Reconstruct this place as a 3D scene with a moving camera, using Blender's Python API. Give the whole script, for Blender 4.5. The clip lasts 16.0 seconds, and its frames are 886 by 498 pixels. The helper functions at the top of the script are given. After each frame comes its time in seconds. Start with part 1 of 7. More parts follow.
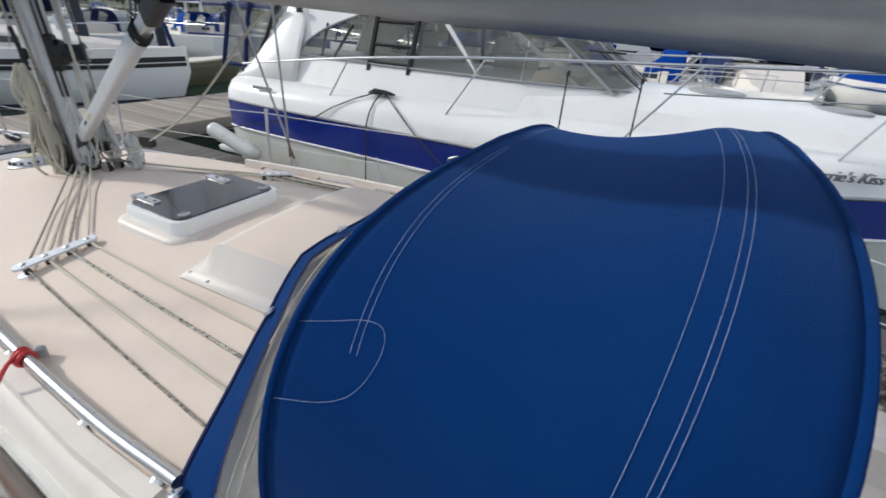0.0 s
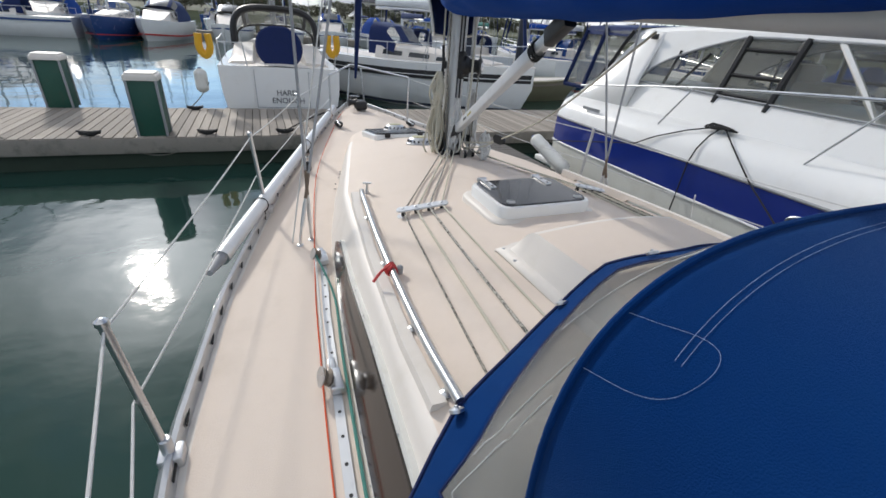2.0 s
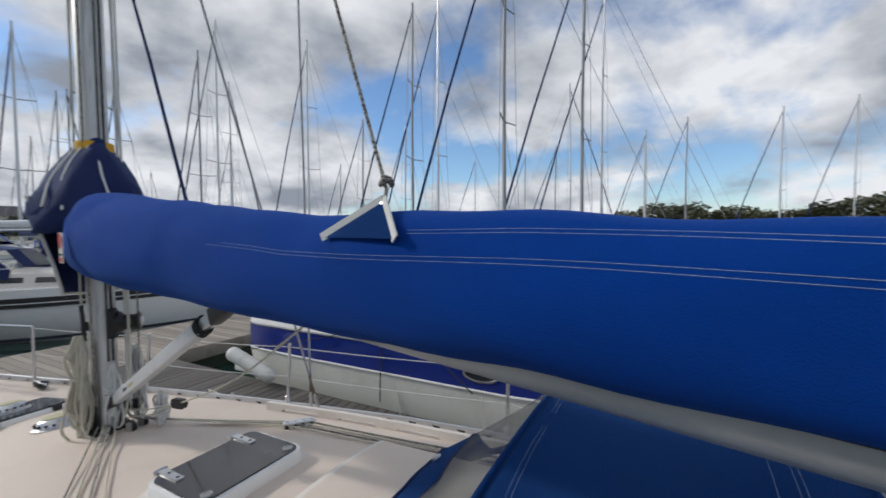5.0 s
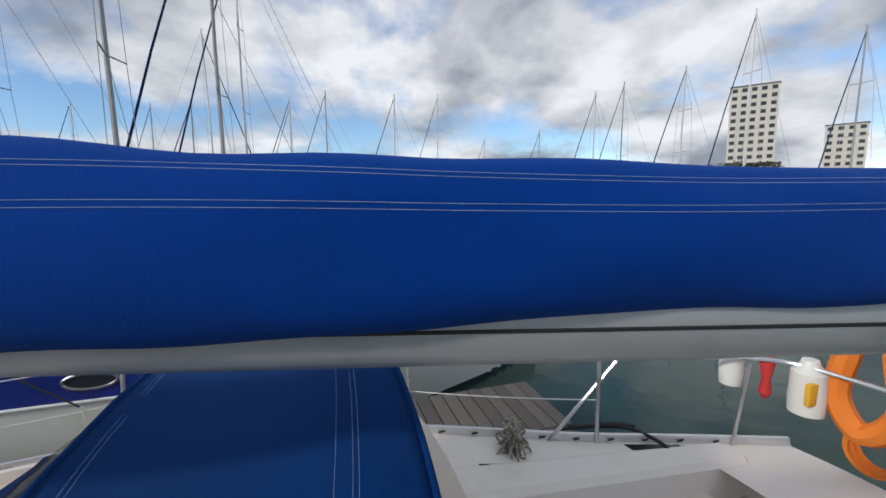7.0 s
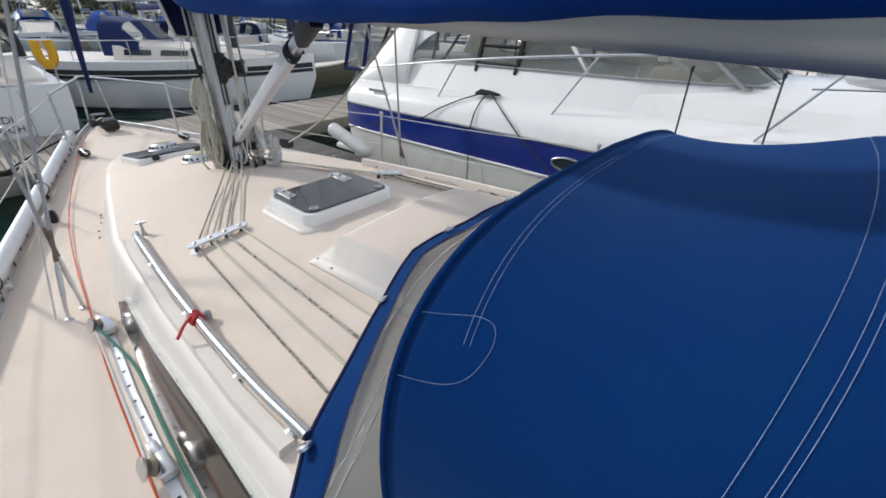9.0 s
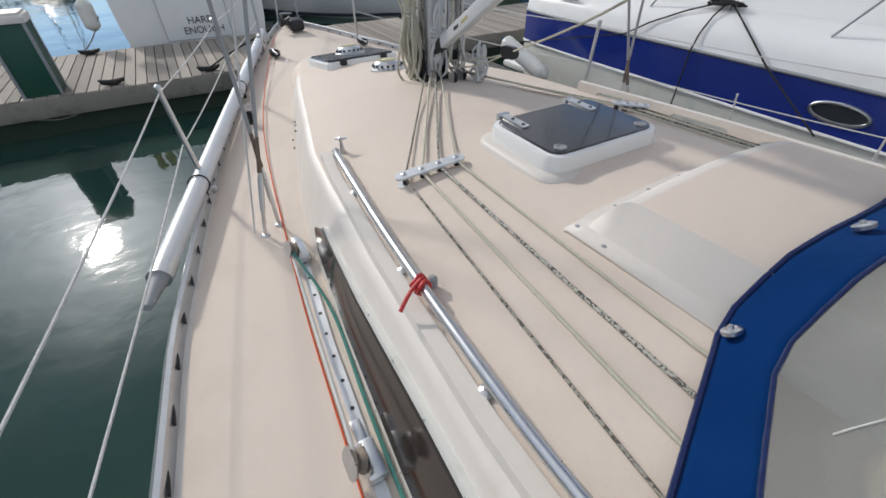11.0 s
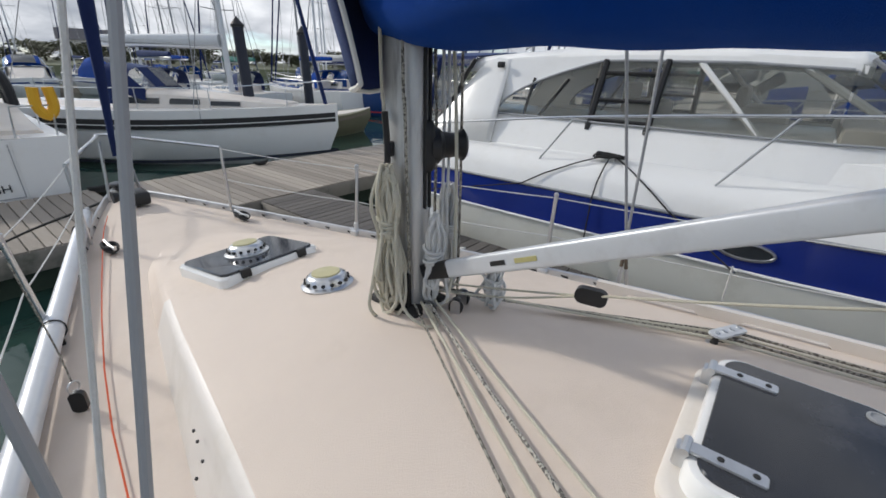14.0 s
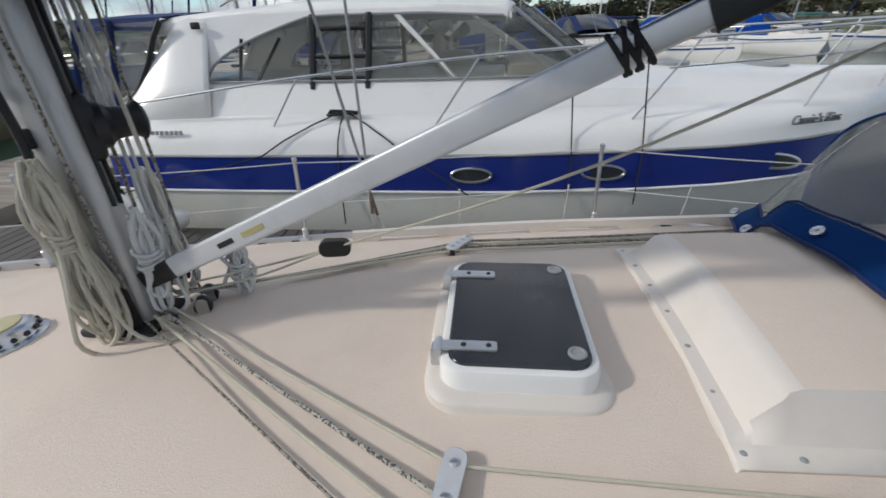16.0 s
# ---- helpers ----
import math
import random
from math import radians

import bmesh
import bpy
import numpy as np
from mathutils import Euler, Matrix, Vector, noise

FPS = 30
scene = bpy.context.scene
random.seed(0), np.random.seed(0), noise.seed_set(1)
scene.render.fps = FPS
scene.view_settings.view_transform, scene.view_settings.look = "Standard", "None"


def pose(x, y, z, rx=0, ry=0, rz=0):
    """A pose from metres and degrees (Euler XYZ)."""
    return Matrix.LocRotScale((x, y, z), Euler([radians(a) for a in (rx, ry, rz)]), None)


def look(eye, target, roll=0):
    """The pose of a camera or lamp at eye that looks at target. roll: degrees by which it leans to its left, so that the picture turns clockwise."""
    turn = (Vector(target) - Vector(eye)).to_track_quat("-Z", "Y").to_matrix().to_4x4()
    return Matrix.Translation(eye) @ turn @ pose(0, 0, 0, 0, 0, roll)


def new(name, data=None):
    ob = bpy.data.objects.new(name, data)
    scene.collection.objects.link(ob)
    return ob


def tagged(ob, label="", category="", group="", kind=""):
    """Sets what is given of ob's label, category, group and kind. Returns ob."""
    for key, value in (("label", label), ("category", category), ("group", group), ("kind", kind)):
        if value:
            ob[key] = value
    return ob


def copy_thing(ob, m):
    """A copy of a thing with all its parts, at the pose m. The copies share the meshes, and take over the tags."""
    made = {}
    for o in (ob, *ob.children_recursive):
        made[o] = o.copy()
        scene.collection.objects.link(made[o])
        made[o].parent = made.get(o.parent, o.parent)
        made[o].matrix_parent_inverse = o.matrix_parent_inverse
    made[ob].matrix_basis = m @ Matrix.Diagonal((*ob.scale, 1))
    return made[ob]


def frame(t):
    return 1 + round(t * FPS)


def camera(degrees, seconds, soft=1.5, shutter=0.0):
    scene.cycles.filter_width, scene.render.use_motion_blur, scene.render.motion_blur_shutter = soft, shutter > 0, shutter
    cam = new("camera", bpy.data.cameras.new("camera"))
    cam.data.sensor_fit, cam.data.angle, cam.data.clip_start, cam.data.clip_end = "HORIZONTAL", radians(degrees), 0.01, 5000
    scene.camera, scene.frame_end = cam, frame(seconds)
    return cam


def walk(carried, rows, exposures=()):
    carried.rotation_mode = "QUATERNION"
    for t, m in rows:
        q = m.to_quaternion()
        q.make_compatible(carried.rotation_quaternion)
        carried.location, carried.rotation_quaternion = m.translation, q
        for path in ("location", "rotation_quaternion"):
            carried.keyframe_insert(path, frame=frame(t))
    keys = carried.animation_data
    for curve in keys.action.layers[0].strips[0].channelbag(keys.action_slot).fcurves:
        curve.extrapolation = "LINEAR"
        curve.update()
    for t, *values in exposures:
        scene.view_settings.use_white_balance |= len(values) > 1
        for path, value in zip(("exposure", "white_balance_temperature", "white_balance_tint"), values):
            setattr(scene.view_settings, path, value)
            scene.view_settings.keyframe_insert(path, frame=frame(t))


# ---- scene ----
from itertools import product

# ---- camera and walk ----
cam = camera(93.3, 16.0, soft=1.6, shutter=0.12)
PATH = [
    (0, (-1.117, -1.604, 2.456), (0.463, -0.822, 1.513), 4.0),
    (0.5, (-1.136, -1.594, 2.431), (0.089, -0.312, 1.504), 3.2),
    (1, (-1.187, -1.602, 2.438), (-0.276, -0.091, 1.495), 3.3),
    (1.5, (-1.235, -1.587, 2.425), (-0.493, 0.008, 1.474), 4.0),
    (2, (-1.255, -1.581, 2.432), (-0.54, 0.034, 1.495), 4.7),
    (2.5, (-1.269, -1.571, 2.447), (-0.498, 0.065, 1.593), 4.5),
    (3, (-1.249, -1.562, 2.475), (-0.375, 0.102, 1.793), 3.8),
    (3.5, (-1.219, -1.533, 2.61), (-0.206, 0.136, 2.175), 2.8),
    (4, (-1.206, -1.488, 2.712), (-0.042, 0.124, 2.493), 1.2),
    (4.5, (-1.208, -1.485, 2.717), (0.187, -0.055, 2.625), 0.2),
    (5, (-1.169, -1.539, 2.717), (0.592, -0.595, 2.631), -0.5),
    (5.2, (-1.108, -1.527, 2.732), (0.783, -0.894, 2.58), -1.5),
    (7.3, (-1.149, -1.705, 2.672), (0.747, -2.286, 2.41), -0.9),
    (7.5, (-1.158, -1.665, 2.675), (0.809, -1.875, 2.381), -0.8),
    (8, (-1.134, -1.614, 2.619), (0.725, -1.055, 2.137), 1.3),
    (8.5, (-1.182, -1.607, 2.553), (0.441, -0.703, 1.811), 3.1),
    (9, (-1.176, -1.605, 2.494), (0.148, -0.461, 1.526), 0.7),
    (9.5, (-1.168, -1.55, 2.422), (-0.141, -0.26, 1.291), -1.0),
    (10, (-1.194, -1.425, 2.347), (-0.38, -0.071, 1.122), -1.3),
    (10.2, (-1.22, -1.335, 2.341), (-0.462, 0.02, 1.086), -0.9),
    (12.3, (-1.183, -0.301, 2.319), (-0.269, 1.042, 1.152), 0.5),
    (12.5, (-1.182, -0.207, 2.332), (-0.225, 1.123, 1.185), 0.5),
    (13, (-1.169, 0.027, 2.348), (-0.072, 1.313, 1.279), 0.8),
    (13.5, (-1.093, 0.23, 2.387), (0.163, 1.468, 1.444), 0.9),
    (14, (-1.063, 0.3, 2.448), (0.376, 1.443, 1.659), 1.4),
    (14.5, (-1.066, 0.333, 2.519), (0.505, 1.365, 1.835), 1.0),
    (15, (-1.06, 0.314, 2.482), (0.578, 1.202, 1.756), -0.3),
    (15.5, (-1.033, 0.256, 2.42), (0.669, 0.877, 1.574), -0.9),
    (16, (-1.014, 0.192, 2.412), (0.746, 0.383, 1.481), -1.9),
]
walk(cam, [(t, look(eye, target, roll)) for t, eye, target, roll in PATH],
     exposures=[(0, 0.74), (2.5, 0.66), (4.0, 0.24), (5.2, 0.32), (7.5, 0.45), (8.0, 0.72), (8.5, 0.92), (9.2, 0.7), (10.2, 0.64), (12.5, 0.39), (14.5, 0.56), (16.0, 0.37)])

# ---- world and sun ----
SUN_AZ, SUN_EL = radians(-16.0), radians(28.5)
world = bpy.data.worlds.new("sky")
scene.world = world
world.use_nodes = True
wt = world.node_tree
wn, wl = wt.nodes, wt.links
wn.clear()
w_out = wn.new("ShaderNodeOutputWorld")
w_bg = wn.new("ShaderNodeBackground")
w_sky = wn.new("ShaderNodeTexSky")
w_sky.sky_type = "NISHITA"
w_sky.sun_disc = False
w_sky.sun_elevation = SUN_EL
w_sky.sun_rotation = SUN_AZ
w_sky.air_density, w_sky.dust_density, w_sky.ozone_density = 1.0, 0.15, 3.0
w_tc = wn.new("ShaderNodeTexCoord")
w_sep = wn.new("ShaderNodeSeparateXYZ")
wl.new(w_tc.outputs["Generated"], w_sep.inputs[0])


def wmath(op, a, b=None, c=None, clamp=False):
    n = wn.new("ShaderNodeMath")
    n.operation, n.use_clamp = op, clamp
    for i, v in enumerate((a, b, c)):
        if v is None:
            continue
        if isinstance(v, (int, float)):
            n.inputs[i].default_value = v
        else:
            wl.new(v, n.inputs[i])
    return n.outputs[0]


# cloud sheet: the direction laid onto a plane overhead
w_z = wmath("ADD", wmath("MAXIMUM", w_sep.outputs[2], 0.0), 0.36)
w_comb = wn.new("ShaderNodeCombineXYZ")
wl.new(wmath("DIVIDE", w_sep.outputs[0], w_z), w_comb.inputs[0])
wl.new(wmath("DIVIDE", w_sep.outputs[1], w_z), w_comb.inputs[1])
w_comb.inputs[2].default_value = 3.1


def wnoise(scale, detail, rough, distortion=0.0):
    n = wn.new("ShaderNodeTexNoise")
    n.inputs["Scale"].default_value, n.inputs["Detail"].default_value = scale, detail
    n.inputs["Roughness"].default_value, n.inputs["Distortion"].default_value = rough, distortion
    wl.new(w_comb.outputs[0], n.inputs["Vector"])
    return n.outputs["Fac"]


w_cover = wnoise(1.5, 9, 0.55, 0.2)
w_shade = wnoise(2.3, 8, 0.52, 0.1)
w_mask = wn.new("ShaderNodeMapRange")
w_mask.inputs["From Min"].default_value, w_mask.inputs["From Max"].default_value = 0.36, 0.485
wl.new(w_cover, w_mask.inputs["Value"])
w_ramp = wn.new("ShaderNodeValToRGB")
w_ramp.color_ramp.elements[0].position, w_ramp.color_ramp.elements[0].color = 0.36, (2.1, 2.35, 2.8, 1)
w_ramp.color_ramp.elements[1].position, w_ramp.color_ramp.elements[1].color = 0.62, (6.1, 6.25, 6.55, 1)
wl.new(w_shade, w_ramp.inputs[0])
w_mix = wn.new("ShaderNodeMix")
w_mix.data_type = "RGBA"
wl.new(w_mask.outputs[0], w_mix.inputs[0])
w_blue = wn.new("ShaderNodeVectorMath")
w_blue.operation = "MULTIPLY"
w_blue.inputs[1].default_value = (0.80, 0.89, 1.0)
wl.new(w_sky.outputs[0], w_blue.inputs[0])
wl.new(w_blue.outputs[0], w_mix.inputs[6])
# thin cloud glows round the sun
w_dot = wn.new("ShaderNodeVectorMath")
w_dot.operation = "DOT_PRODUCT"
w_dot.inputs[1].default_value = (math.sin(SUN_AZ) * math.cos(SUN_EL), math.cos(SUN_AZ) * math.cos(SUN_EL), math.sin(SUN_EL))
wl.new(w_tc.outputs["Generated"], w_dot.inputs[0])
w_glow = wmath("MULTIPLY_ADD", wmath("POWER", wmath("MAXIMUM", w_dot.outputs["Value"], 0.0), 70.0), 5.0, 0.94)
w_lit = wn.new("ShaderNodeVectorMath")
w_lit.operation = "SCALE"
wl.new(w_ramp.outputs[0], w_lit.inputs[0])
wl.new(w_glow, w_lit.inputs["Scale"])
wl.new(w_lit.outputs[0], w_mix.inputs[7])
wl.new(w_mix.outputs[2], w_bg.inputs[0])
w_bg.inputs[1].default_value = 0.115
wl.new(w_bg.outputs[0], w_out.inputs[0])

sun_data = bpy.data.lights.new("sun", "SUN")
sun_data.energy, sun_data.angle, sun_data.color = 1.45, radians(3.6), (1.0, 0.94, 0.86)
sun = new("sun", sun_data)
sun_way = Vector((math.sin(SUN_AZ) * math.cos(SUN_EL), math.cos(SUN_AZ) * math.cos(SUN_EL), math.sin(SUN_EL)))
sun.matrix_world = look((0, 0, 60), Vector((0, 0, 60)) - sun_way)

# ---- materials ----


def mat(name, color, rough=0.5, metal=0.0, vary=0.12, scale=6.0, bump=0.0, bump_scale=120.0, dirt=None, dirt_scale=1.5,
        dirt_amount=0.0, spec=0.5, alpha_mix=None, transmission=0.0, coat=0.0, stretch=(1, 1, 1), island=0.0, rough_vary=0.08):
    m = bpy.data.materials.new(name)
    m.use_nodes = True
    nt = m.node_tree
    n, l = nt.nodes, nt.links
    b = n["Principled BSDF"]
    b.inputs["Roughness"].default_value, b.inputs["Metallic"].default_value = rough, metal
    b.inputs["Specular IOR Level"].default_value = spec
    b.inputs["Transmission Weight"].default_value = transmission
    b.inputs["Coat Weight"].default_value = coat
    tc = n.new("ShaderNodeTexCoord")
    mp = n.new("ShaderNodeMapping")
    mp.inputs["Scale"].default_value = stretch
    l.new(tc.outputs["Object"], mp.inputs[0])

    def noise_of(s, d=5, r=0.6):
        t = n.new("ShaderNodeTexNoise")
        t.inputs["Scale"].default_value, t.inputs["Detail"].default_value, t.inputs["Roughness"].default_value = s, d, r
        l.new(mp.outputs[0], t.inputs["Vector"])
        return t.outputs["Fac"]

    def mixed(fac, a, c):
        x = n.new("ShaderNodeMix")
        x.data_type = "RGBA"
        for i, v in ((0, fac), (6, a), (7, c)):
            if isinstance(v, (tuple, list)):
                x.inputs[i].default_value = (*v[:3], 1)
            elif isinstance(v, float):
                x.inputs[i].default_value = v
            else:
                l.new(v, x.inputs[i])
        return x.outputs[2]

    lo = tuple(c * (1 - vary) for c in color)
    hi = tuple(min(1, c * (1 + vary)) for c in color)
    col = mixed(noise_of(scale), lo, hi)
    col = mixed(0.35, col, mixed(noise_of(scale * 9, 3), lo, hi))
    if dirt:
        mr = n.new("ShaderNodeMapRange")
        mr.inputs["From Min"].default_value, mr.inputs["From Max"].default_value = 0.52, 0.72
        mr.inputs["To Max"].default_value = dirt_amount
        l.new(noise_of(dirt_scale, 8, 0.68), mr.inputs["Value"])
        col = mixed(mr.outputs[0], col, dirt)
    if island:
        oi = n.new("ShaderNodeObjectInfo")
        col = mixed(oi.outputs["Random"], tuple(c * (1 - island) for c in color), col) if island < 0 else col
        hs = n.new("ShaderNodeHueSaturation")
        mr2 = n.new("ShaderNodeMapRange")
        mr2.inputs["To Min"].default_value, mr2.inputs["To Max"].default_value = 1 - island, 1 + island
        l.new(oi.outputs["Random"], mr2.inputs["Value"])
        l.new(mr2.outputs[0], hs.inputs["Value"])
        l.new(col, hs.inputs["Color"])
        col = hs.outputs[0]
    l.new(col, b.inputs["Base Color"])
    rv = n.new("ShaderNodeMapRange")
    rv.inputs["To Min"].default_value, rv.inputs["To Max"].default_value = max(0.02, rough - rough_vary), min(1, rough + rough_vary)
    l.new(noise_of(scale * 2.3, 4), rv.inputs["Value"])
    l.new(rv.outputs[0], b.inputs["Roughness"])
    if bump:
        bp = n.new("ShaderNodeBump")
        bp.inputs["Strength"].default_value, bp.inputs["Distance"].default_value = min(1, bump), 0.004
        l.new(noise_of(bump_scale, 4), bp.inputs["Height"])
        l.new(bp.outputs[0], b.inputs["Normal"])
    return m


M = {}
M["gelcoat"] = mat("white_gelcoat", (0.68, 0.635, 0.58), 0.52, vary=0.03, scale=3, dirt=(0.5, 0.45, 0.36), dirt_amount=0.35, dirt_scale=3.5, bump=0.05, bump_scale=40)
M["nonskid"] = mat("beige_nonskid", (0.68, 0.585, 0.50), 0.75, vary=0.05, scale=1.6, bump=0.5, bump_scale=260, dirt=(0.5, 0.42, 0.34), dirt_amount=0.3, dirt_scale=2.2)
M["white_paint"] = mat("white_topsides", (0.8, 0.8, 0.78), 0.22, vary=0.025, scale=2, dirt=(0.55, 0.52, 0.45), dirt_amount=0.25, dirt_scale=1.1)
M["cream_hull"] = mat("cream_lower_hull", (0.8, 0.8, 0.73), 0.25, vary=0.03, scale=1.2, dirt=(0.45, 0.43, 0.34), dirt_amount=0.3, dirt_scale=1.6)
M["blue_hull"] = mat("dark_blue_hull_band", (0.012, 0.03, 0.22), 0.16, vary=0.12, scale=1.2, coat=0.3)
M["navy_canvas"] = mat("navy_sprayhood_canvas", (0.0012, 0.026, 0.118), 0.92, vary=0.14, scale=3.5, bump=0.5, bump_scale=420, dirt=(0.003, 0.034, 0.12), dirt_amount=0.6, dirt_scale=2.4, spec=0.06)
M["blue_canvas"] = mat("royal_blue_sail_cover", (0.0008, 0.038, 0.24), 0.9, vary=0.14, scale=4, bump=0.5, bump_scale=420, dirt=(0.001, 0.03, 0.16), dirt_amount=0.6, dirt_scale=2.0, spec=0.08)
M["dark_canvas"] = mat("dark_navy_canvas", (0.002, 0.012, 0.075), 0.9, vary=0.2, scale=5, bump=0.4, bump_scale=300)
for cloth in ("navy_canvas", "blue_canvas", "dark_canvas"):
    shader = M[cloth].node_tree.nodes["Principled BSDF"]
    shader.inputs["Sheen Weight"].default_value = 0.12
    shader.inputs["Sheen Roughness"].default_value = 0.45
    shader.inputs["Sheen Tint"].default_value = (0.25, 0.5, 1.0, 1)
M["webbing"] = mat("white_webbing", (0.66, 0.66, 0.62), 0.8, vary=0.1, scale=20, bump=0.4, bump_scale=500)
M["thread"] = mat("white_thread", (0.30, 0.40, 0.58), 0.8, vary=0.15)
M["alu"] = mat("anodised_aluminium", (0.62, 0.63, 0.64), 0.38, metal=0.85, vary=0.08, scale=9, dirt=(0.35, 0.35, 0.36), dirt_amount=0.4, dirt_scale=6)
M["mast_alu"] = mat("weathered_mast_aluminium", (0.58, 0.58, 0.57), 0.45, metal=0.55, vary=0.16, scale=9, stretch=(3, 3, 0.4), dirt=(0.16, 0.14, 0.12), dirt_amount=0.75, dirt_scale=7)
M["grey_spar"] = mat("light_grey_spar", (0.62, 0.64, 0.66), 0.36, metal=0.25, vary=0.05, scale=6, dirt=(0.4, 0.4, 0.4), dirt_amount=0.3, dirt_scale=9)
M["boom_alu"] = mat("grey_anodised_boom", (0.40, 0.41, 0.41), 0.42, metal=0.3, vary=0.06, scale=5, dirt=(0.26, 0.26, 0.25), dirt_amount=0.4, dirt_scale=7)
M["steel"] = mat("stainless_steel", (0.6, 0.61, 0.62), 0.3, metal=1.0, vary=0.12, scale=14, dirt=(0.32, 0.29, 0.25), dirt_amount=0.3, dirt_scale=8)
M["black"] = mat("black_plastic", (0.012, 0.012, 0.013), 0.45, vary=0.3, scale=12)
M["rubber"] = mat("black_rubber", (0.02, 0.02, 0.02), 0.7, vary=0.3, scale=12)
M["acrylic"] = mat("smoked_acrylic", (0.02, 0.022, 0.028), 0.13, vary=0.2, scale=5, dirt=(0.09, 0.09, 0.1), dirt_amount=0.5, dirt_scale=5, coat=0.2)
M["smoke_window"] = mat("brown_smoked_window", (0.03, 0.024, 0.02), 0.12, vary=0.2, scale=4)
M["vinyl_trim"] = mat("grey_rubber_trim", (0.3, 0.31, 0.32), 0.55, vary=0.1)
M["rope_cream"] = mat("cream_rope", (0.55, 0.52, 0.42), 0.9, vary=0.25, scale=60, bump=0.8, bump_scale=300)
M["rope_white"] = mat("white_rope", (0.62, 0.62, 0.6), 0.9, vary=0.2, scale=60, bump=0.8, bump_scale=300)
M["rope_grey"] = mat("grey_flecked_rope", (0.3, 0.28, 0.24), 0.9, vary=0.7, scale=90, bump=0.8, bump_scale=300)

def flecked(name, light, dark, scale, cut):
    """Braided rope with dark flecks."""
    m = mat(name, light, 0.9, vary=0.2, scale=60, bump=0.8, bump_scale=300)
    n, l = m.node_tree.nodes, m.node_tree.links
    b = n["Principled BSDF"]
    old = b.inputs["Base Color"].links[0].from_socket
    tc, vo, th, mx = n.new("ShaderNodeTexCoord"), n.new("ShaderNodeTexVoronoi"), n.new("ShaderNodeMath"), n.new("ShaderNodeMix")
    vo.inputs["Scale"].default_value = scale
    th.operation = "GREATER_THAN"
    th.inputs[1].default_value = cut
    mx.data_type = "RGBA"
    l.new(tc.outputs["Object"], vo.inputs["Vector"])
    l.new(vo.outputs["Color"], th.inputs[0])
    l.new(th.outputs[0], mx.inputs[0])
    l.new(old, mx.inputs[6])
    mx.inputs[7].default_value = (*dark, 1)
    l.new(mx.outputs[2], b.inputs["Base Color"])
    return m


M["rope_flecked"] = flecked("black_flecked_rope", (0.5, 0.48, 0.42), (0.10, 0.095, 0.085), 210, 0.58)
M["rope_grey"] = flecked("grey_flecked_rope", (0.36, 0.34, 0.29), (0.10, 0.09, 0.075), 190, 0.56)
M["rope_black"] = mat("black_rope", (0.02, 0.02, 0.02), 0.9, vary=0.3, scale=60, bump=0.6, bump_scale=300)
M["dome_yellow"] = mat("yellowed_dome_plastic", (0.50, 0.46, 0.26), 0.35, vary=0.25, scale=30)
M["worn_tape"] = mat("frayed_brown_tape", (0.16, 0.12, 0.09), 0.9, vary=0.5, scale=60, bump=0.5, bump_scale=200)
M["clear_crease"] = mat("whitened_vinyl", (0.6, 0.6, 0.56), 0.5, vary=0.3, scale=40)
M["rope_orange"] = mat("orange_rope", (0.6, 0.1, 0.035), 0.9, vary=0.15, scale=60)
M["rope_green"] = mat("green_rope", (0.06, 0.2, 0.17), 0.9, vary=0.2, scale=60)
M["tape"] = mat("faded_yellow_tape", (0.42, 0.38, 0.16), 0.6, vary=0.1)
M["red"] = mat("red_plastic", (0.5, 0.03, 0.03), 0.5, vary=0.1)
M["red_hull"] = mat("red_boat_paint", (0.42, 0.06, 0.045), 0.35, vary=0.1, scale=2)
M["yellow"] = mat("yellow_canvas", (0.7, 0.38, 0.02), 0.7, vary=0.12, scale=8)
M["orange"] = mat("orange_plastic", (0.75, 0.2, 0.02), 0.6, vary=0.12, scale=8)
M["fender"] = mat("white_fender_vinyl", (0.68, 0.68, 0.64), 0.4, vary=0.06, scale=6, dirt=(0.3, 0.28, 0.22), dirt_amount=0.4, dirt_scale=5)
M["green_pile"] = mat("dark_green_painted_steel", (0.012, 0.075, 0.05), 0.5, vary=0.2, scale=4, dirt=(0.05, 0.06, 0.04), dirt_amount=0.6, dirt_scale=4)
M["plank"] = mat("weathered_decking", (0.30, 0.265, 0.225), 0.85, vary=0.25, scale=3, stretch=(6, 1, 1), bump=0.7, bump_scale=40, island=0.28)
M["plank_dark"] = mat("wet_dark_decking", (0.105, 0.095, 0.085), 0.7, vary=0.25, scale=3, stretch=(6, 1, 1), bump=0.7, bump_scale=40, island=0.22)
M["teak"] = mat("grey_teak", (0.2, 0.165, 0.13), 0.8, vary=0.2, scale=4, stretch=(6, 1, 1), bump=0.5, bump_scale=60, island=0.2)
M["timber"] = mat("weathered_timber", (0.24, 0.22, 0.19), 0.85, vary=0.25, scale=2.5, dirt=(0.06, 0.07, 0.05), dirt_amount=0.8, dirt_scale=2, bump=0.6, bump_scale=50)
M["concrete"] = mat("float_concrete", (0.16, 0.16, 0.15), 0.85, vary=0.2, scale=2, dirt=(0.03, 0.05, 0.03), dirt_amount=0.9, dirt_scale=1.5)
M["weed"] = mat("weedy_float", (0.02, 0.035, 0.022), 0.8, vary=0.4, scale=5, bump=0.8, bump_scale=60)
M["leaf"] = mat("dark_foliage", (0.085, 0.09, 0.05), 0.8, vary=0.5, scale=0.6)
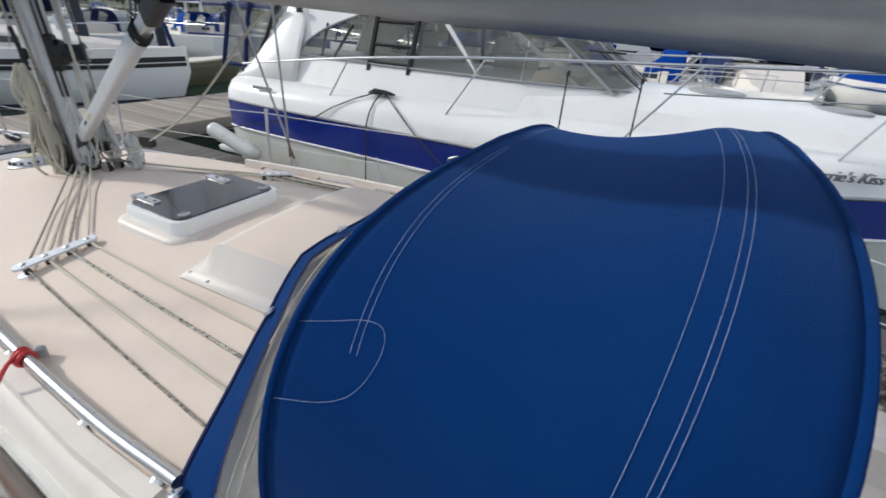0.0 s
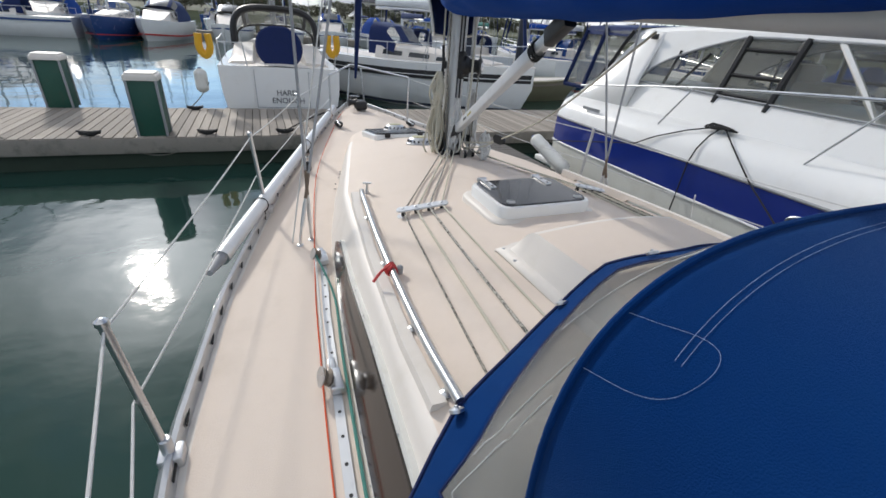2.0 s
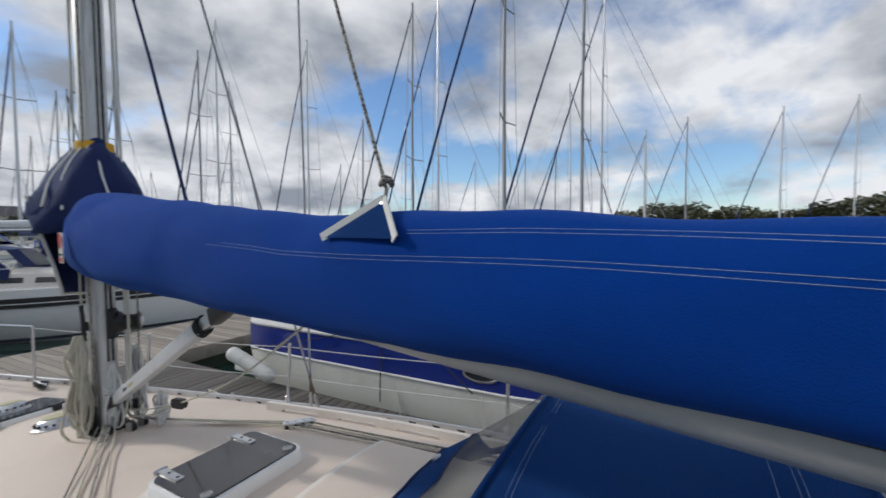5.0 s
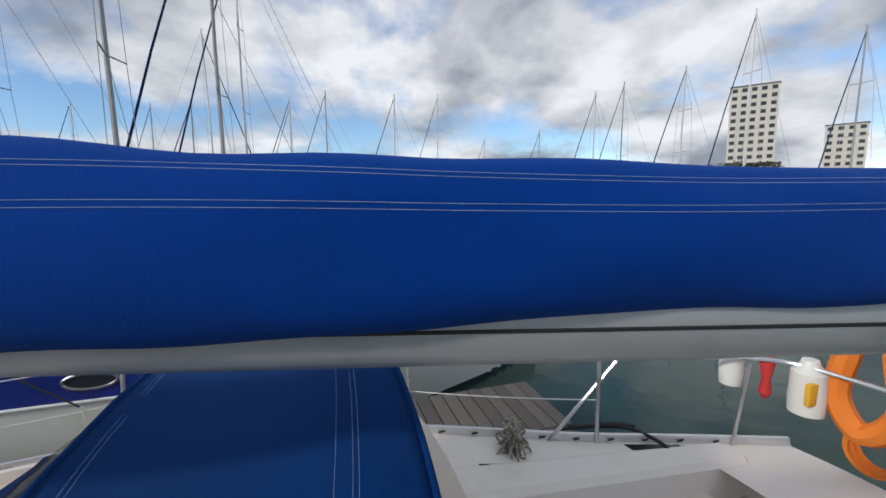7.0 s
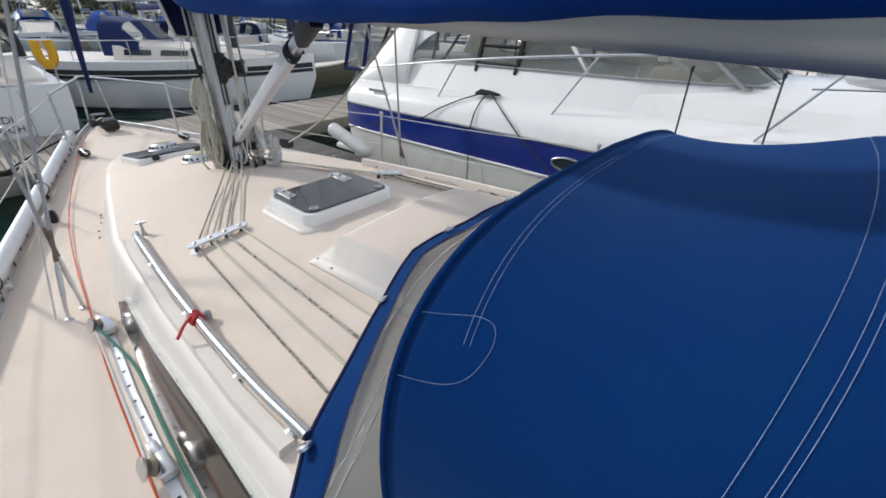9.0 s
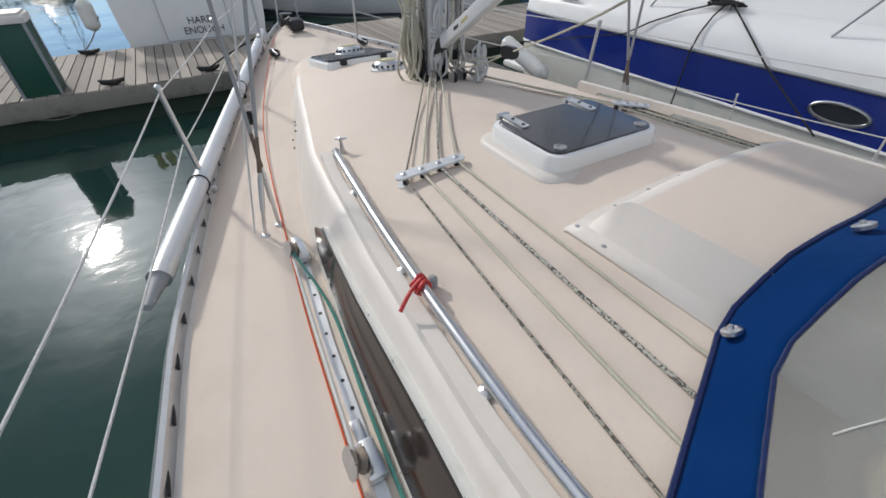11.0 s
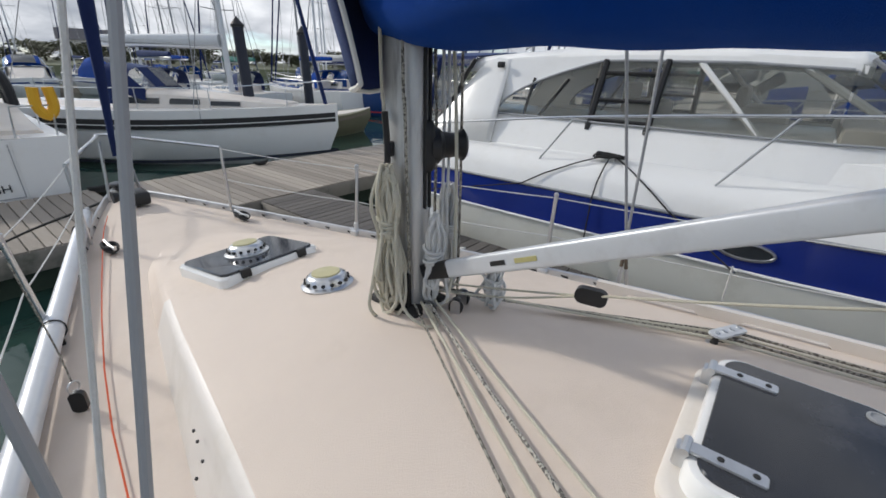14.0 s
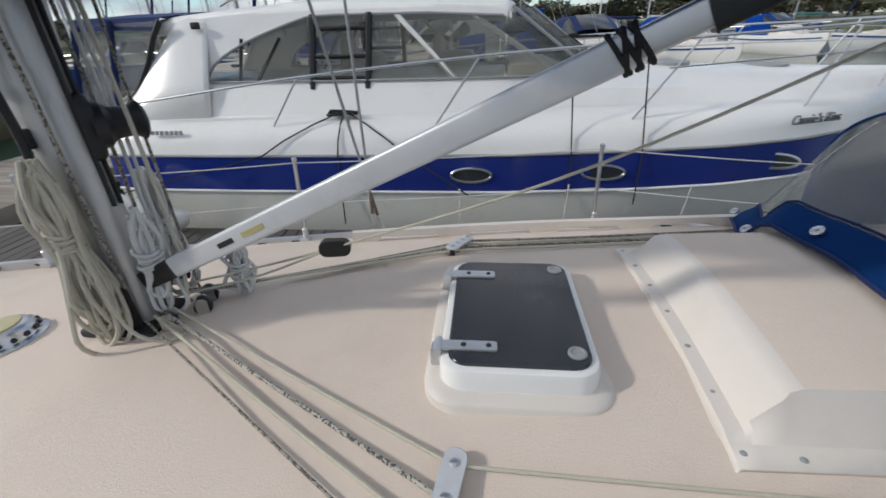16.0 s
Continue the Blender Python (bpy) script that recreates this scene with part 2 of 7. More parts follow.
M["bark"] = mat("bark", (0.1, 0.08, 0.06), 0.9, vary=0.3, scale=3)
M["land"] = mat("shore_grass", (0.1, 0.11, 0.06), 0.9, vary=0.35, scale=0.08)
M["wall_far"] = mat("pale_building_render", (0.6, 0.57, 0.52), 0.8, vary=0.1, scale=0.5)
M["wall_brick"] = mat("brick_building", (0.3, 0.16, 0.11), 0.85, vary=0.2, scale=1.0)
M["roof"] = mat("slate_roof", (0.12, 0.115, 0.12), 0.8, vary=0.2, scale=1)
M["far_glass"] = mat("dark_window", (0.03, 0.035, 0.04), 0.1, vary=0.2, scale=1)
M["boat_blue"] = mat("blue_boat_paint", (0.02, 0.06, 0.2), 0.25, vary=0.1, scale=1)
M["antifoul"] = mat("antifouling_paint", (0.02, 0.025, 0.04), 0.7, vary=0.3, scale=3)
M["olive"] = mat("olive_boat_paint", (0.16, 0.15, 0.09), 0.6, vary=0.2, scale=2)
M["sign_blue"] = mat("lettering_dark", (0.02, 0.025, 0.03), 0.5, vary=0.05)
M["grey_letters"] = mat("lettering_grey", (0.16, 0.17, 0.18), 0.5, vary=0.05)


def glass(name, tint, rough=0.02, mix=0.5):
    """A pane: part clear, part gloss."""
    m = bpy.data.materials.new(name)
    m.use_nodes = True
    n, l = m.node_tree.nodes, m.node_tree.links
    n.clear()
    out, add = n.new("ShaderNodeOutputMaterial"), n.new("ShaderNodeMixShader")
    tr, gl = n.new("ShaderNodeBsdfTransparent"), n.new("ShaderNodeBsdfPrincipled")
    tr.inputs[0].default_value = (*tint, 1)
    gl.inputs["Base Color"].default_value = (*[0.6 * c for c in tint], 1)
    gl.inputs["Roughness"].default_value = rough
    tx = n.new("ShaderNodeTexNoise")
    tx.inputs["Scale"].default_value = 5
    mr = n.new("ShaderNodeMapRange")
    mr.inputs["To Min"].default_value, mr.inputs["To Max"].default_value = mix * 0.6, min(1, mix * 1.4)
    l.new(tx.outputs["Fac"], mr.inputs["Value"])
    l.new(mr.outputs[0], add.inputs[0])
    l.new(tr.outputs[0], add.inputs[1])
    l.new(gl.outputs[0], add.inputs[2])
    l.new(add.outputs[0], out.inputs[0])
    return m


M["glass"] = glass("tinted_cabin_glass", (0.62, 0.63, 0.60), mix=0.2)
M["clear_vinyl"] = glass("hazy_clear_vinyl", (0.80, 0.81, 0.78), rough=0.10, mix=0.28)


def water_material():
    m = bpy.data.materials.new("harbour_water")
    m.use_nodes = True
    n, l = m.node_tree.nodes, m.node_tree.links
    b = n["Principled BSDF"]
    b.inputs["Base Color"].default_value = (0.018, 0.046, 0.037, 1)
    b.inputs["Roughness"].default_value = 0.04
    b.inputs["IOR"].default_value = 1.33
    tc = n.new("ShaderNodeTexCoord")
    heights = []
    for s, d, w in ((0.55, 3, 1.0), (2.6, 3, 0.22)):
        t = n.new("ShaderNodeTexNoise")
        t.inputs["Scale"].default_value, t.inputs["Detail"].default_value = s, d
        l.new(tc.outputs["Object"], t.inputs["Vector"])
        k = n.new("ShaderNodeMath")
        k.operation = "MULTIPLY"
        k.inputs[1].default_value = w
        l.new(t.outputs["Fac"], k.inputs[0])
        heights.append(k.outputs[0])
    s = n.new("ShaderNodeMath")
    l.new(heights[0], s.inputs[0])
    l.new(heights[1], s.inputs[1])
    bp = n.new("ShaderNodeBump")
    bp.inputs["Strength"].default_value, bp.inputs["Distance"].default_value = 0.55, 0.035
    l.new(s.outputs[0], bp.inputs["Height"])
    l.new(bp.outputs[0], b.inputs["Normal"])
    return m


M["water"] = water_material()

# ---- mesh helpers ----


def obj(name, bm, material, parent=None, smooth=False, label=""):
    """Links a bmesh as one mesh object. material: one key, or a list of keys for material slots."""
    me = bpy.data.meshes.new(name)
    if smooth:
        for f in bm.faces:
            f.smooth = True
        for e in bm.edges:
            if len(e.link_faces) == 2 and e.calc_face_angle(0) > radians(38):
                e.smooth = False
    bm.to_mesh(me)
    bm.free()
    for k in material if isinstance(material, (list, tuple)) else [material]:
        me.materials.append(M[k])
    ob = new(name, me)
    if parent:
        ob.parent = parent
        ob.matrix_parent_inverse = parent.matrix_basis.inverted()
    if label:
        ob["label"] = label
    return ob


def part(name, bm, material, parent, label="", smooth=True):
    return obj(name, bm, material, parent, smooth, label)


def thing(name, label, category, at=(0, 0, 0), group="", kind=""):
    e = new(name)
    e.empty_display_size = 0.1
    e.matrix_basis = Matrix.Translation(at)
    return tagged(e, label, category, group, kind)


def box(bm, c, size, m=None, bevel=0.0, seg=2):
    r = bmesh.ops.create_cube(bm, size=1, matrix=(m or Matrix()) @ Matrix.Translation(c) @ Matrix.Diagonal((*size, 1)))
    if bevel:
        es = list({e for v in r["verts"] for e in v.link_edges})
        bmesh.ops.bevel(bm, geom=es, offset=bevel, segments=seg, affect="EDGES", profile=0.5)
    return bm


def rings(bm, loops, close=True, cap=True, mat_of=None):
    """Skin between loops of points of equal length."""
    vs = [[bm.verts.new(p) for p in lp] for lp in loops]
    n = len(vs[0])
    for i in range(len(vs) - 1):
        for j in range(n if close else n - 1):
            k = (j + 1) % n
            try:
                f = bm.faces.new((vs[i][j], vs[i][k], vs[i + 1][k], vs[i + 1][j]))
                if mat_of:
                    f.material_index = mat_of(i, j)
            except ValueError:
                pass
    if cap and close:
        for lp in (vs[0][::-1], vs[-1]):
            try:
                bm.faces.new(lp)
            except ValueError:
                pass
    bmesh.ops.recalc_face_normals(bm, faces=bm.faces[:])
    return vs


def tube(bm, pts, r, seg=8, r2=None):
    """A round bar along points; r may taper to r2."""
    pts = [Vector(p) for p in pts]
    loops, n = [], len(pts)
    side = None
    for i, p in enumerate(pts):
        d = (pts[min(i + 1, n - 1)] - pts[max(i - 1, 0)]).normalized()
        if side is None:
            side = d.orthogonal().normalized()
        side = (side - d * side.dot(d)).normalized()
        up = d.cross(side)
        rr = r if r2 is None else r + (r2 - r) * i / max(1, n - 1)
        loops.append([p + rr * (math.cos(a) * side + math.sin(a) * up) for a in [2 * math.pi * k / seg for k in range(seg)]])
    rings(bm, loops)
    return bm


def lathe(bm, profile, c=(0, 0, 0), seg=20, m=None):
    """Turns (radius, height) pairs round z."""
    m = m or Matrix()
    loops = [[m @ (Vector(c) + Vector((max(r, 1e-4) * math.cos(a), max(r, 1e-4) * math.sin(a), h)))
              for a in [2 * math.pi * k / seg for k in range(seg)]] for r, h in profile]
    rings(bm, loops)
    return bm


def curve_pts(pts, n=24):
    """A smooth line through points (Catmull-Rom)."""
    p = [Vector(q) for q in pts]
    p = [2 * p[0] - p[1], *p, 2 * p[-1] - p[-2]]
    out, segs = [], len(p) - 3
    for i in range(n + 1):
        u = min(i / n * segs, segs - 1e-6)
        k, t = int(u), u - int(u)
        a, b, c, d = p[k:k + 4]
        out.append(0.5 * (2 * b + (c - a) * t + (2 * a - 5 * b + 4 * c - d) * t * t + (3 * b - a - 3 * c + d) * t ** 3))
    return out


def sag(a, b, drop, n=14):
    a, b = Vector(a), Vector(b)
    return [a.lerp(b, i / n) - Vector((0, 0, drop * 4 * (i / n) * (1 - i / n))) for i in range(n + 1)]


def round_rect(w, h, r, n=5):
    """Outline of a rounded rectangle round the origin."""
    out = []
    for cx, cy, a0 in ((w / 2 - r, h / 2 - r, 0), (-w / 2 + r, h / 2 - r, 90), (-w / 2 + r, -h / 2 + r, 180), (w / 2 - r, -h / 2 + r, 270)):
        for i in range(n + 1):
            a = radians(a0 + 90 * i / n)
            out.append((cx + r * math.cos(a), cy + r * math.sin(a)))
    return out


def slab(bm, outline, z0, z1, m=None, bevel=0.0):
    """An outline in xy raised from z0 to z1, with a narrow chamfer at the top."""
    m = m or Matrix()
    cx = sum(p[0] for p in outline) / len(outline)
    cy = sum(p[1] for p in outline) / len(outline)
    loops = [[m @ Vector((x, y, z0)) for x, y in outline], [m @ Vector((x, y, z1 - bevel)) for x, y in outline]]
    if bevel:
        def inset(x, y):
            d = math.hypot(x - cx, y - cy) or 1
            return cx + (x - cx) * (1 - bevel / d), cy + (y - cy) * (1 - bevel / d)
        loops.append([m @ Vector((*inset(x, y), z1)) for x, y in outline])
    rings(bm, loops)
    return bm


def lettering(name, body, size, m, material, parent=None, depth=0.002, shear=0.0, align="CENTER", squeeze=1.0):
    """Raised letters in the built-in font, as a mesh."""
    cu = bpy.data.curves.new(name, "FONT")
    cu.body, cu.size, cu.extrude, cu.shear, cu.align_x, cu.align_y = body, size, depth, shear, align, "CENTER"
    tmp = new(name, cu)
    me = bpy.data.meshes.new_from_object(tmp.evaluated_get(bpy.context.evaluated_depsgraph_get()))
    bpy.data.objects.remove(tmp)
    me.transform(m @ Matrix.Diagonal((squeeze, 1, 1, 1)))
    me.materials.clear()
    me.materials.append(M[material])
    ob = new(name, me)
    if parent:
        ob.parent = parent
        ob.matrix_parent_inverse = parent.matrix_basis.inverted()
    return ob

# ---- water and own yacht: hull, deck, coachroof ----
bm = bmesh.new()
bmesh.ops.create_grid(bm, x_segments=2, y_segments=2, size=3000)
tagged(obj("water", bm, "water"), "calm dark green harbour water reflecting sky and masts", "water", kind="structure")

SHEER_Y = (-4.4, -3.9, -3.26, -2.6, -2.07, -1.5, -0.9, -0.5, 0.3, 0.8, 1.2, 1.7, 2.1, 2.5, 3.0, 3.5, 4.0, 4.4, 4.75, 5.0, 5.15)
SHEER_B = (0.58, 0.77, 1.0, 1.24, 1.42, 1.58, 1.66, 1.66, 1.565, 1.46, 1.37, 1.25, 1.135, 1.02, 0.86, 0.69, 0.51, 0.365, 0.22, 0.10, 0.02)


def beam(y):
    return float(np.interp(y, SHEER_Y, SHEER_B))


def sheer(y):
    return 1.2 + 0.004 * max(0, y) ** 2 - 0.045 * min(2.2, max(0, -1.0 - y))


def deck_z(x, y):
    b = max(beam(y), 0.05)
    return sheer(y) + 0.06 * (1 - min(1, abs(x) / b) ** 2) * min(1, b)


STATIONS = [-4.4 + i * 9.55 / 60 for i in range(61)]

bm = bmesh.new()
loops = []
for y in STATIONS:
    b, z = beam(y), sheer(y)
    lp = []
    for k in range(17):
        a = math.pi * k / 16
        s = math.cos(a)
        w = abs(s) ** 0.55 * (1 if s > 0 else -1)
        lp.append((b * w * (1 - 0.10 * math.sin(a)), y - 0.25 * math.sin(a) * max(0, (y - 3) / 2.5), z - (z + 0.35) * math.sin(a) ** 1.4 * min(1, b + 0.25)))
    loops.append(lp)
rings(bm, loops, close=False)
for end in (0, -1):
    bm.faces.new([bm.verts.new(p) for p in loops[end]])
tagged(obj("hull", bm, "white_paint", smooth=True), "white glassfibre sailing yacht hull afloat", "hull", kind="structure")

COCKPIT_Y, COCKPIT_X = -2.05, 0.95


def deck_sheet():
    """The deck, with the cockpit well left open; beige non-skid inside white margins."""
    bm = bmesh.new()
    fr = [-1, -0.96, -0.93, -0.7, -0.45, -0.2, 0.2, 0.45, 0.7, 0.93, 0.96, 1]
    rows = []
    for y in STATIONS:
        b = beam(y)
        rows.append([bm.verts.new((b * f, y, deck_z(b * f, y))) for f in fr])
    for i in range(len(rows) - 1):
        y = STATIONS[i]
        for j in range(len(fr) - 1):
            if -3.9 < y < COCKPIT_Y - 0.1 and 2 <= j <= 8 and abs(fr[j] + fr[j + 1]) / 2 * beam(y) < 0.72:
                continue
            f = bm.faces.new((rows[i][j], rows[i][j + 1], rows[i + 1][j + 1], rows[i + 1][j]))
            f.material_index = 0 if 1 <= j <= 9 and y > -1.95 else 1
    bmesh.ops.recalc_face_normals(bm, faces=bm.faces[:])
    if sum(f.normal.z for f in bm.faces) < 0:
        bmesh.ops.reverse_faces(bm, faces=bm.faces[:])
    return bm


tagged(obj("deck", deck_sheet(), ["nonskid", "gelcoat"], smooth=True), "beige non-skid yacht deck with white gelcoat margins", "deck", kind="structure")

EDGE_Y = (-2.1, -0.8, 0.0, 0.6, 0.9, 1.4, 2.0, 2.6, 3.1, 3.5)
EDGE_X = (1.02, 0.96, 0.93, 0.885, 0.855, 0.75, 0.63, 0.49, 0.36, 0.22)
FOOT_X = (1.15, 1.095, 1.045, 0.985, 0.94, 0.84, 0.695, 0.545, 0.41, 0.25)
ROOF_Y = (-2.1, -1.0, 0.0, 1.3, 1.8, 2.5, 3.0, 3.5)
ROOF_Z = (1.735, 1.72, 1.678, 1.606, 1.548, 1.455, 1.36, 1.27)


def edge_x(y):
    return float(np.interp(y, EDGE_Y, EDGE_X))


def foot_x(y):
    return float(np.interp(y, EDGE_Y, FOOT_X))


def roof_z(x, y):
    """Top of the coachroof, or of the deck where there is none."""
    if y > 3.5 or abs(x) > edge_x(y):
        return deck_z(x, y)
    return max(float(np.interp(y, ROOF_Y, ROOF_Z)) - 0.2 * x * x, deck_z(x, y))


def coachroof():
    bm = bmesh.new()
    loops = []
    for i in range(61):
        y = -2.1 + 5.62 * i / 60
        e, f = edge_x(y), foot_x(y)
        ze, zd = roof_z(e * 0.999, y), deck_z(f, y) - 0.02
        low = min(0.03, 0.3 * (ze - zd))
        half = [(f + 0.012, zd), (f, zd + low), (f + 0.5 * (e + 0.014 - f), zd + low + 0.5 * (ze - zd - 2 * low)),
                (e + 0.014, ze - low), (e + 0.003, ze - 0.010), (e - 0.022, ze + 0.001)]
        half += [(e * k, roof_z(e * k, y)) for k in (0.90, 0.7, 0.45, 0.2)]
        loops.append([(-x, y, z) for x, z in half] + [(x, y, z) for x, z in reversed(half)])
    rings(bm, loops, close=False, mat_of=lambda i, j: 0 if 5 <= j <= 13 or i > 47 else 1)
    bm.faces.new([bm.verts.new(p) for p in loops[0]]).material_index = 1
    bmesh.ops.recalc_face_normals(bm, faces=bm.faces[:])
    return bm


tagged(obj("coachroof", coachroof(), ["nonskid", "gelcoat"], smooth=True), "low coachroof with beige non-skid top and white moulded sides", "coachroof", kind="structure")


def toe_rail(side):
    bm = bmesh.new()
    loops = []
    for y in STATIONS:
        b, z = beam(y), sheer(y)
        loops.append([(side * (b - 0.045), y, z + 0.004), (side * (b - 0.032), y, z + 0.05), (side * (b - 0.018), y, z + 0.055),
                      (side * (b + 0.005), y, z + 0.02), (side * (b + 0.008), y, z - 0.05), (side * (b - 0.03), y, z - 0.05)])
    rings(bm, loops)
    ob = tagged(obj("toe_rail", bm, "alu", smooth=True), "slotted aluminium toe rail along the deck edge", "toe rail", kind="structure")
    for k in range(43):
        y = -4.0 + k * 0.2
        b2 = bmesh.new()
        box(b2, (side * (beam(y) - 0.0395), y, sheer(y) + 0.024), (0.006, 0.07, 0.014), bevel=0.002, seg=1)
        part("slot", b2, "rubber", ob, smooth=False)


toe_rail(-1), toe_rail(1)


def cockpit():
    bm = bmesh.new()
    box(bm, (0, -3.0, 0.72), (1.2, 1.95, 0.05))
    for s in (-1, 1):
        box(bm, (s * 0.48, -2.9, 0.86), (0.34, 1.6, 0.3), bevel=0.03)
        pts = [(s * 1.0, y) for y in (-3.95, -2.05)]
        loops = []
        for i in range(13):
            y = -3.95 + 1.95 * i / 12
            h = 0.11 - 0.05 * (1 - i / 12)
            g = 0.72 + 0.28 * i / 12
            loops.append([(s * 0.62 * g, y, 0.95), (s * 0.64 * g, y, 1.10 + h - 0.03), (s * 0.68 * g, y, 1.10 + h), (s * 0.88 * g, y, 1.10 + h - 0.005),
                          (s * 0.94 * g, y, 1.10 + h - 0.03), (s * 1.0 * g, y, 1.08)])
        rings(bm, loops)
    box(bm, (0, -2.02, 1.15), (1.3, 0.06, 0.9))
    box(bm, (0, -3.98, 0.9), (1.0, 0.06, 0.4))
    return bm


tagged(obj("cockpit", cockpit(), "gelcoat", smooth=True), "white moulded cockpit with benches and raised coamings", "cockpit", kind="structure")

# side windows, set into the sloping cabin sides


def side_window(side):
    yy = [0.52 - 2.2 * i / 24 for i in range(25)]

    def on_side(y, h):
        e, f = edge_x(y), foot_x(y)
        zd, ze = deck_z(f, y), roof_z(e * 0.999, y)
        return Vector((side * (f - (f - e - 0.014) * h), y, zd + (ze - zd) * h))

    def strip(bm, lo, hi, out, thick):
        loops = []
        for k, y in enumerate(yy):
            u = k / 24
            grow = math.sqrt(max(0.0, min(1, u * 26)))
            mid, half = 0.40 + 0.03 * min(1, u * 2), (0.15 + 0.11 * min(1, u * 2.2)) * grow + 0.015
            a, b = on_side(y, mid - half * lo), on_side(y, mid + half * hi)
            n = Vector((side, 0, 0.3)).normalized()
            loops.append([a + n * out, b + n * out, b + n * (out - thick), a + n * (out - thick)])
        rings(bm, loops)
        return bm
    t = thing("cabin_window", "long brown smoked cabin window with a rounded front end", "window", on_side(0, 0.4), kind="structure")
    part("frame", strip(bmesh.new(), 1.22, 1.22, 0.010, 0.03), "fender", t, "pale window frame")
    for k in range(1, 24, 2):
        for h in (0.10, 0.73):
            bm = bmesh.new()
            q = on_side(yy[k], h if k > 5 else 0.25 + 0.35 * (h > 0.4)) + Vector((side * 0.012, 0, 0.004))
            lathe(bm, [(0.004, 0), (0.003, 0.002), (0, 0.002)], seg=6, m=Matrix.Translation(q) @ Euler((0, radians(70 * side), 0)).to_matrix().to_4x4())
            part("screw", bm, "vinyl_trim", t)
    part("pane", strip(bmesh.new(), 1.0, 1.0, 0.018, 0.02), "smoke_window", t)
    return t


side_window(-1), side_window(1)

# ---- deck fittings ----


def screw(bm, c, r=0.006, m=None):
    lathe(bm, [(r, 0), (r, 0.001), (r * 0.6, 0.003), (0, 0.0035)], c, 8, m)


HATCH_X, HATCH_Y = -0.057, 0.104


def big_hatch():
    t = thing("deck_hatch", "closed deck hatch with smoked acrylic lid in white frame", "hatch", (HATCH_X, HATCH_Y, 1.64))
    m = Matrix.Translation((HATCH_X, HATCH_Y, 0))
    bm = bmesh.new()
    loops = []
    for w, l, r, z in ((0.59, 0.45, 0.085, 1.59), (0.59, 0.45, 0.085, 1.660), (0.578, 0.438, 0.08, 1.668), (0.545, 0.405, 0.065, 1.674), (0.47, 0.33, 0.05, 1.675)):
        loops.append([m @ Vector((x, y, z)) for x, y in round_rect(w, l, r)])
    rings(bm, loops)
    part("moulded_plinth", bm, "gelcoat", t)
    bm = bmesh.new()
    loops = []
    for w, l, r, z in ((0.515, 0.375, 0.06, 1.668), (0.515, 0.375, 0.06, 1.712), (0.505, 0.365, 0.058, 1.726), (0.49, 0.35, 0.052, 1.729), (0.45, 0.31, 0.045, 1.729)):
        loops.append([m @ Vector((x, y, z)) for x, y in round_rect(w, l, r)])
    rings(bm, loops)
    part("frame", bm, "white_paint", t, "white powder-coated hatch frame")
    bm = bmesh.new()
    slab(bm, round_rect(0.472, 0.335, 0.046), 1.722, 1.736, m, 0.003)
    part("pane", bm, "acrylic", t, "smoked acrylic pane")
    for x in (-0.235, 0.095):
        bm = bmesh.new()
        slab(bm, round_rect(0.032, 0.135, 0.006), 1.7365, 1.743, Matrix.Translation((x, 0.222, 0)), 0.002)
        box(bm, (x, 0.302, 1.712), (0.036, 0.026, 0.05), bevel=0.006)
        tube(bm, [(x - 0.024, 0.296, 1.737), (x + 0.024, 0.296, 1.737)], 0.010)
        part("hinge", bm, "alu", t, "brushed aluminium hinge")
        for yy in (0.175, 0.235):
            bm = bmesh.new()
            lathe(bm, [(0.0, 1.743), (0.007, 1.743), (0.006, 1.7455), (0, 1.746)], (x, yy, 0), 10)
            part("hinge_screw", bm, "rubber", t)
    for x in (-0.245, 0.135):
        bm = bmesh.new()
        lathe(bm, [(0.0, 1.736), (0.022, 1.736), (0.022, 1.740), (0.016, 1.742), (0.014, 1.739), (0, 1.739)], (x, -0.03, 0), 18)
        part("latch", bm, "vinyl_trim", t, "round grey latch")
    return t


big_hatch()


def fore_hatch():
    """A smaller hatch on the sloping foredeck, with a vent in its lid."""
    m = Matrix.Translation((-0.09, 2.42, 1.462)) @ Euler((radians(-7.5), 0, radians(3))).to_matrix().to_4x4()
    t = thing("fore_hatch", "closed grey acrylic fore hatch in white frame", "hatch", m.translation)
    bm = bmesh.new()
    slab(bm, round_rect(0.56, 0.48, 0.04), -0.05, 0.03, m, 0.01)
    part("frame", bm, "white_paint", t)
    bm = bmesh.new()
    slab(bm, round_rect(0.52, 0.44, 0.04), 0.025, 0.042, m, 0.004)
    part("pane", bm, "acrylic", t)
    for x in (-0.16, 0.16):
        bm = bmesh.new()
        box(bm, (x, -0.24, 0.025), (0.05, 0.03, 0.045), m, bevel=0.006)
        part("latch", bm, "black", t)
    return t, m


FH, FHM = fore_hatch()


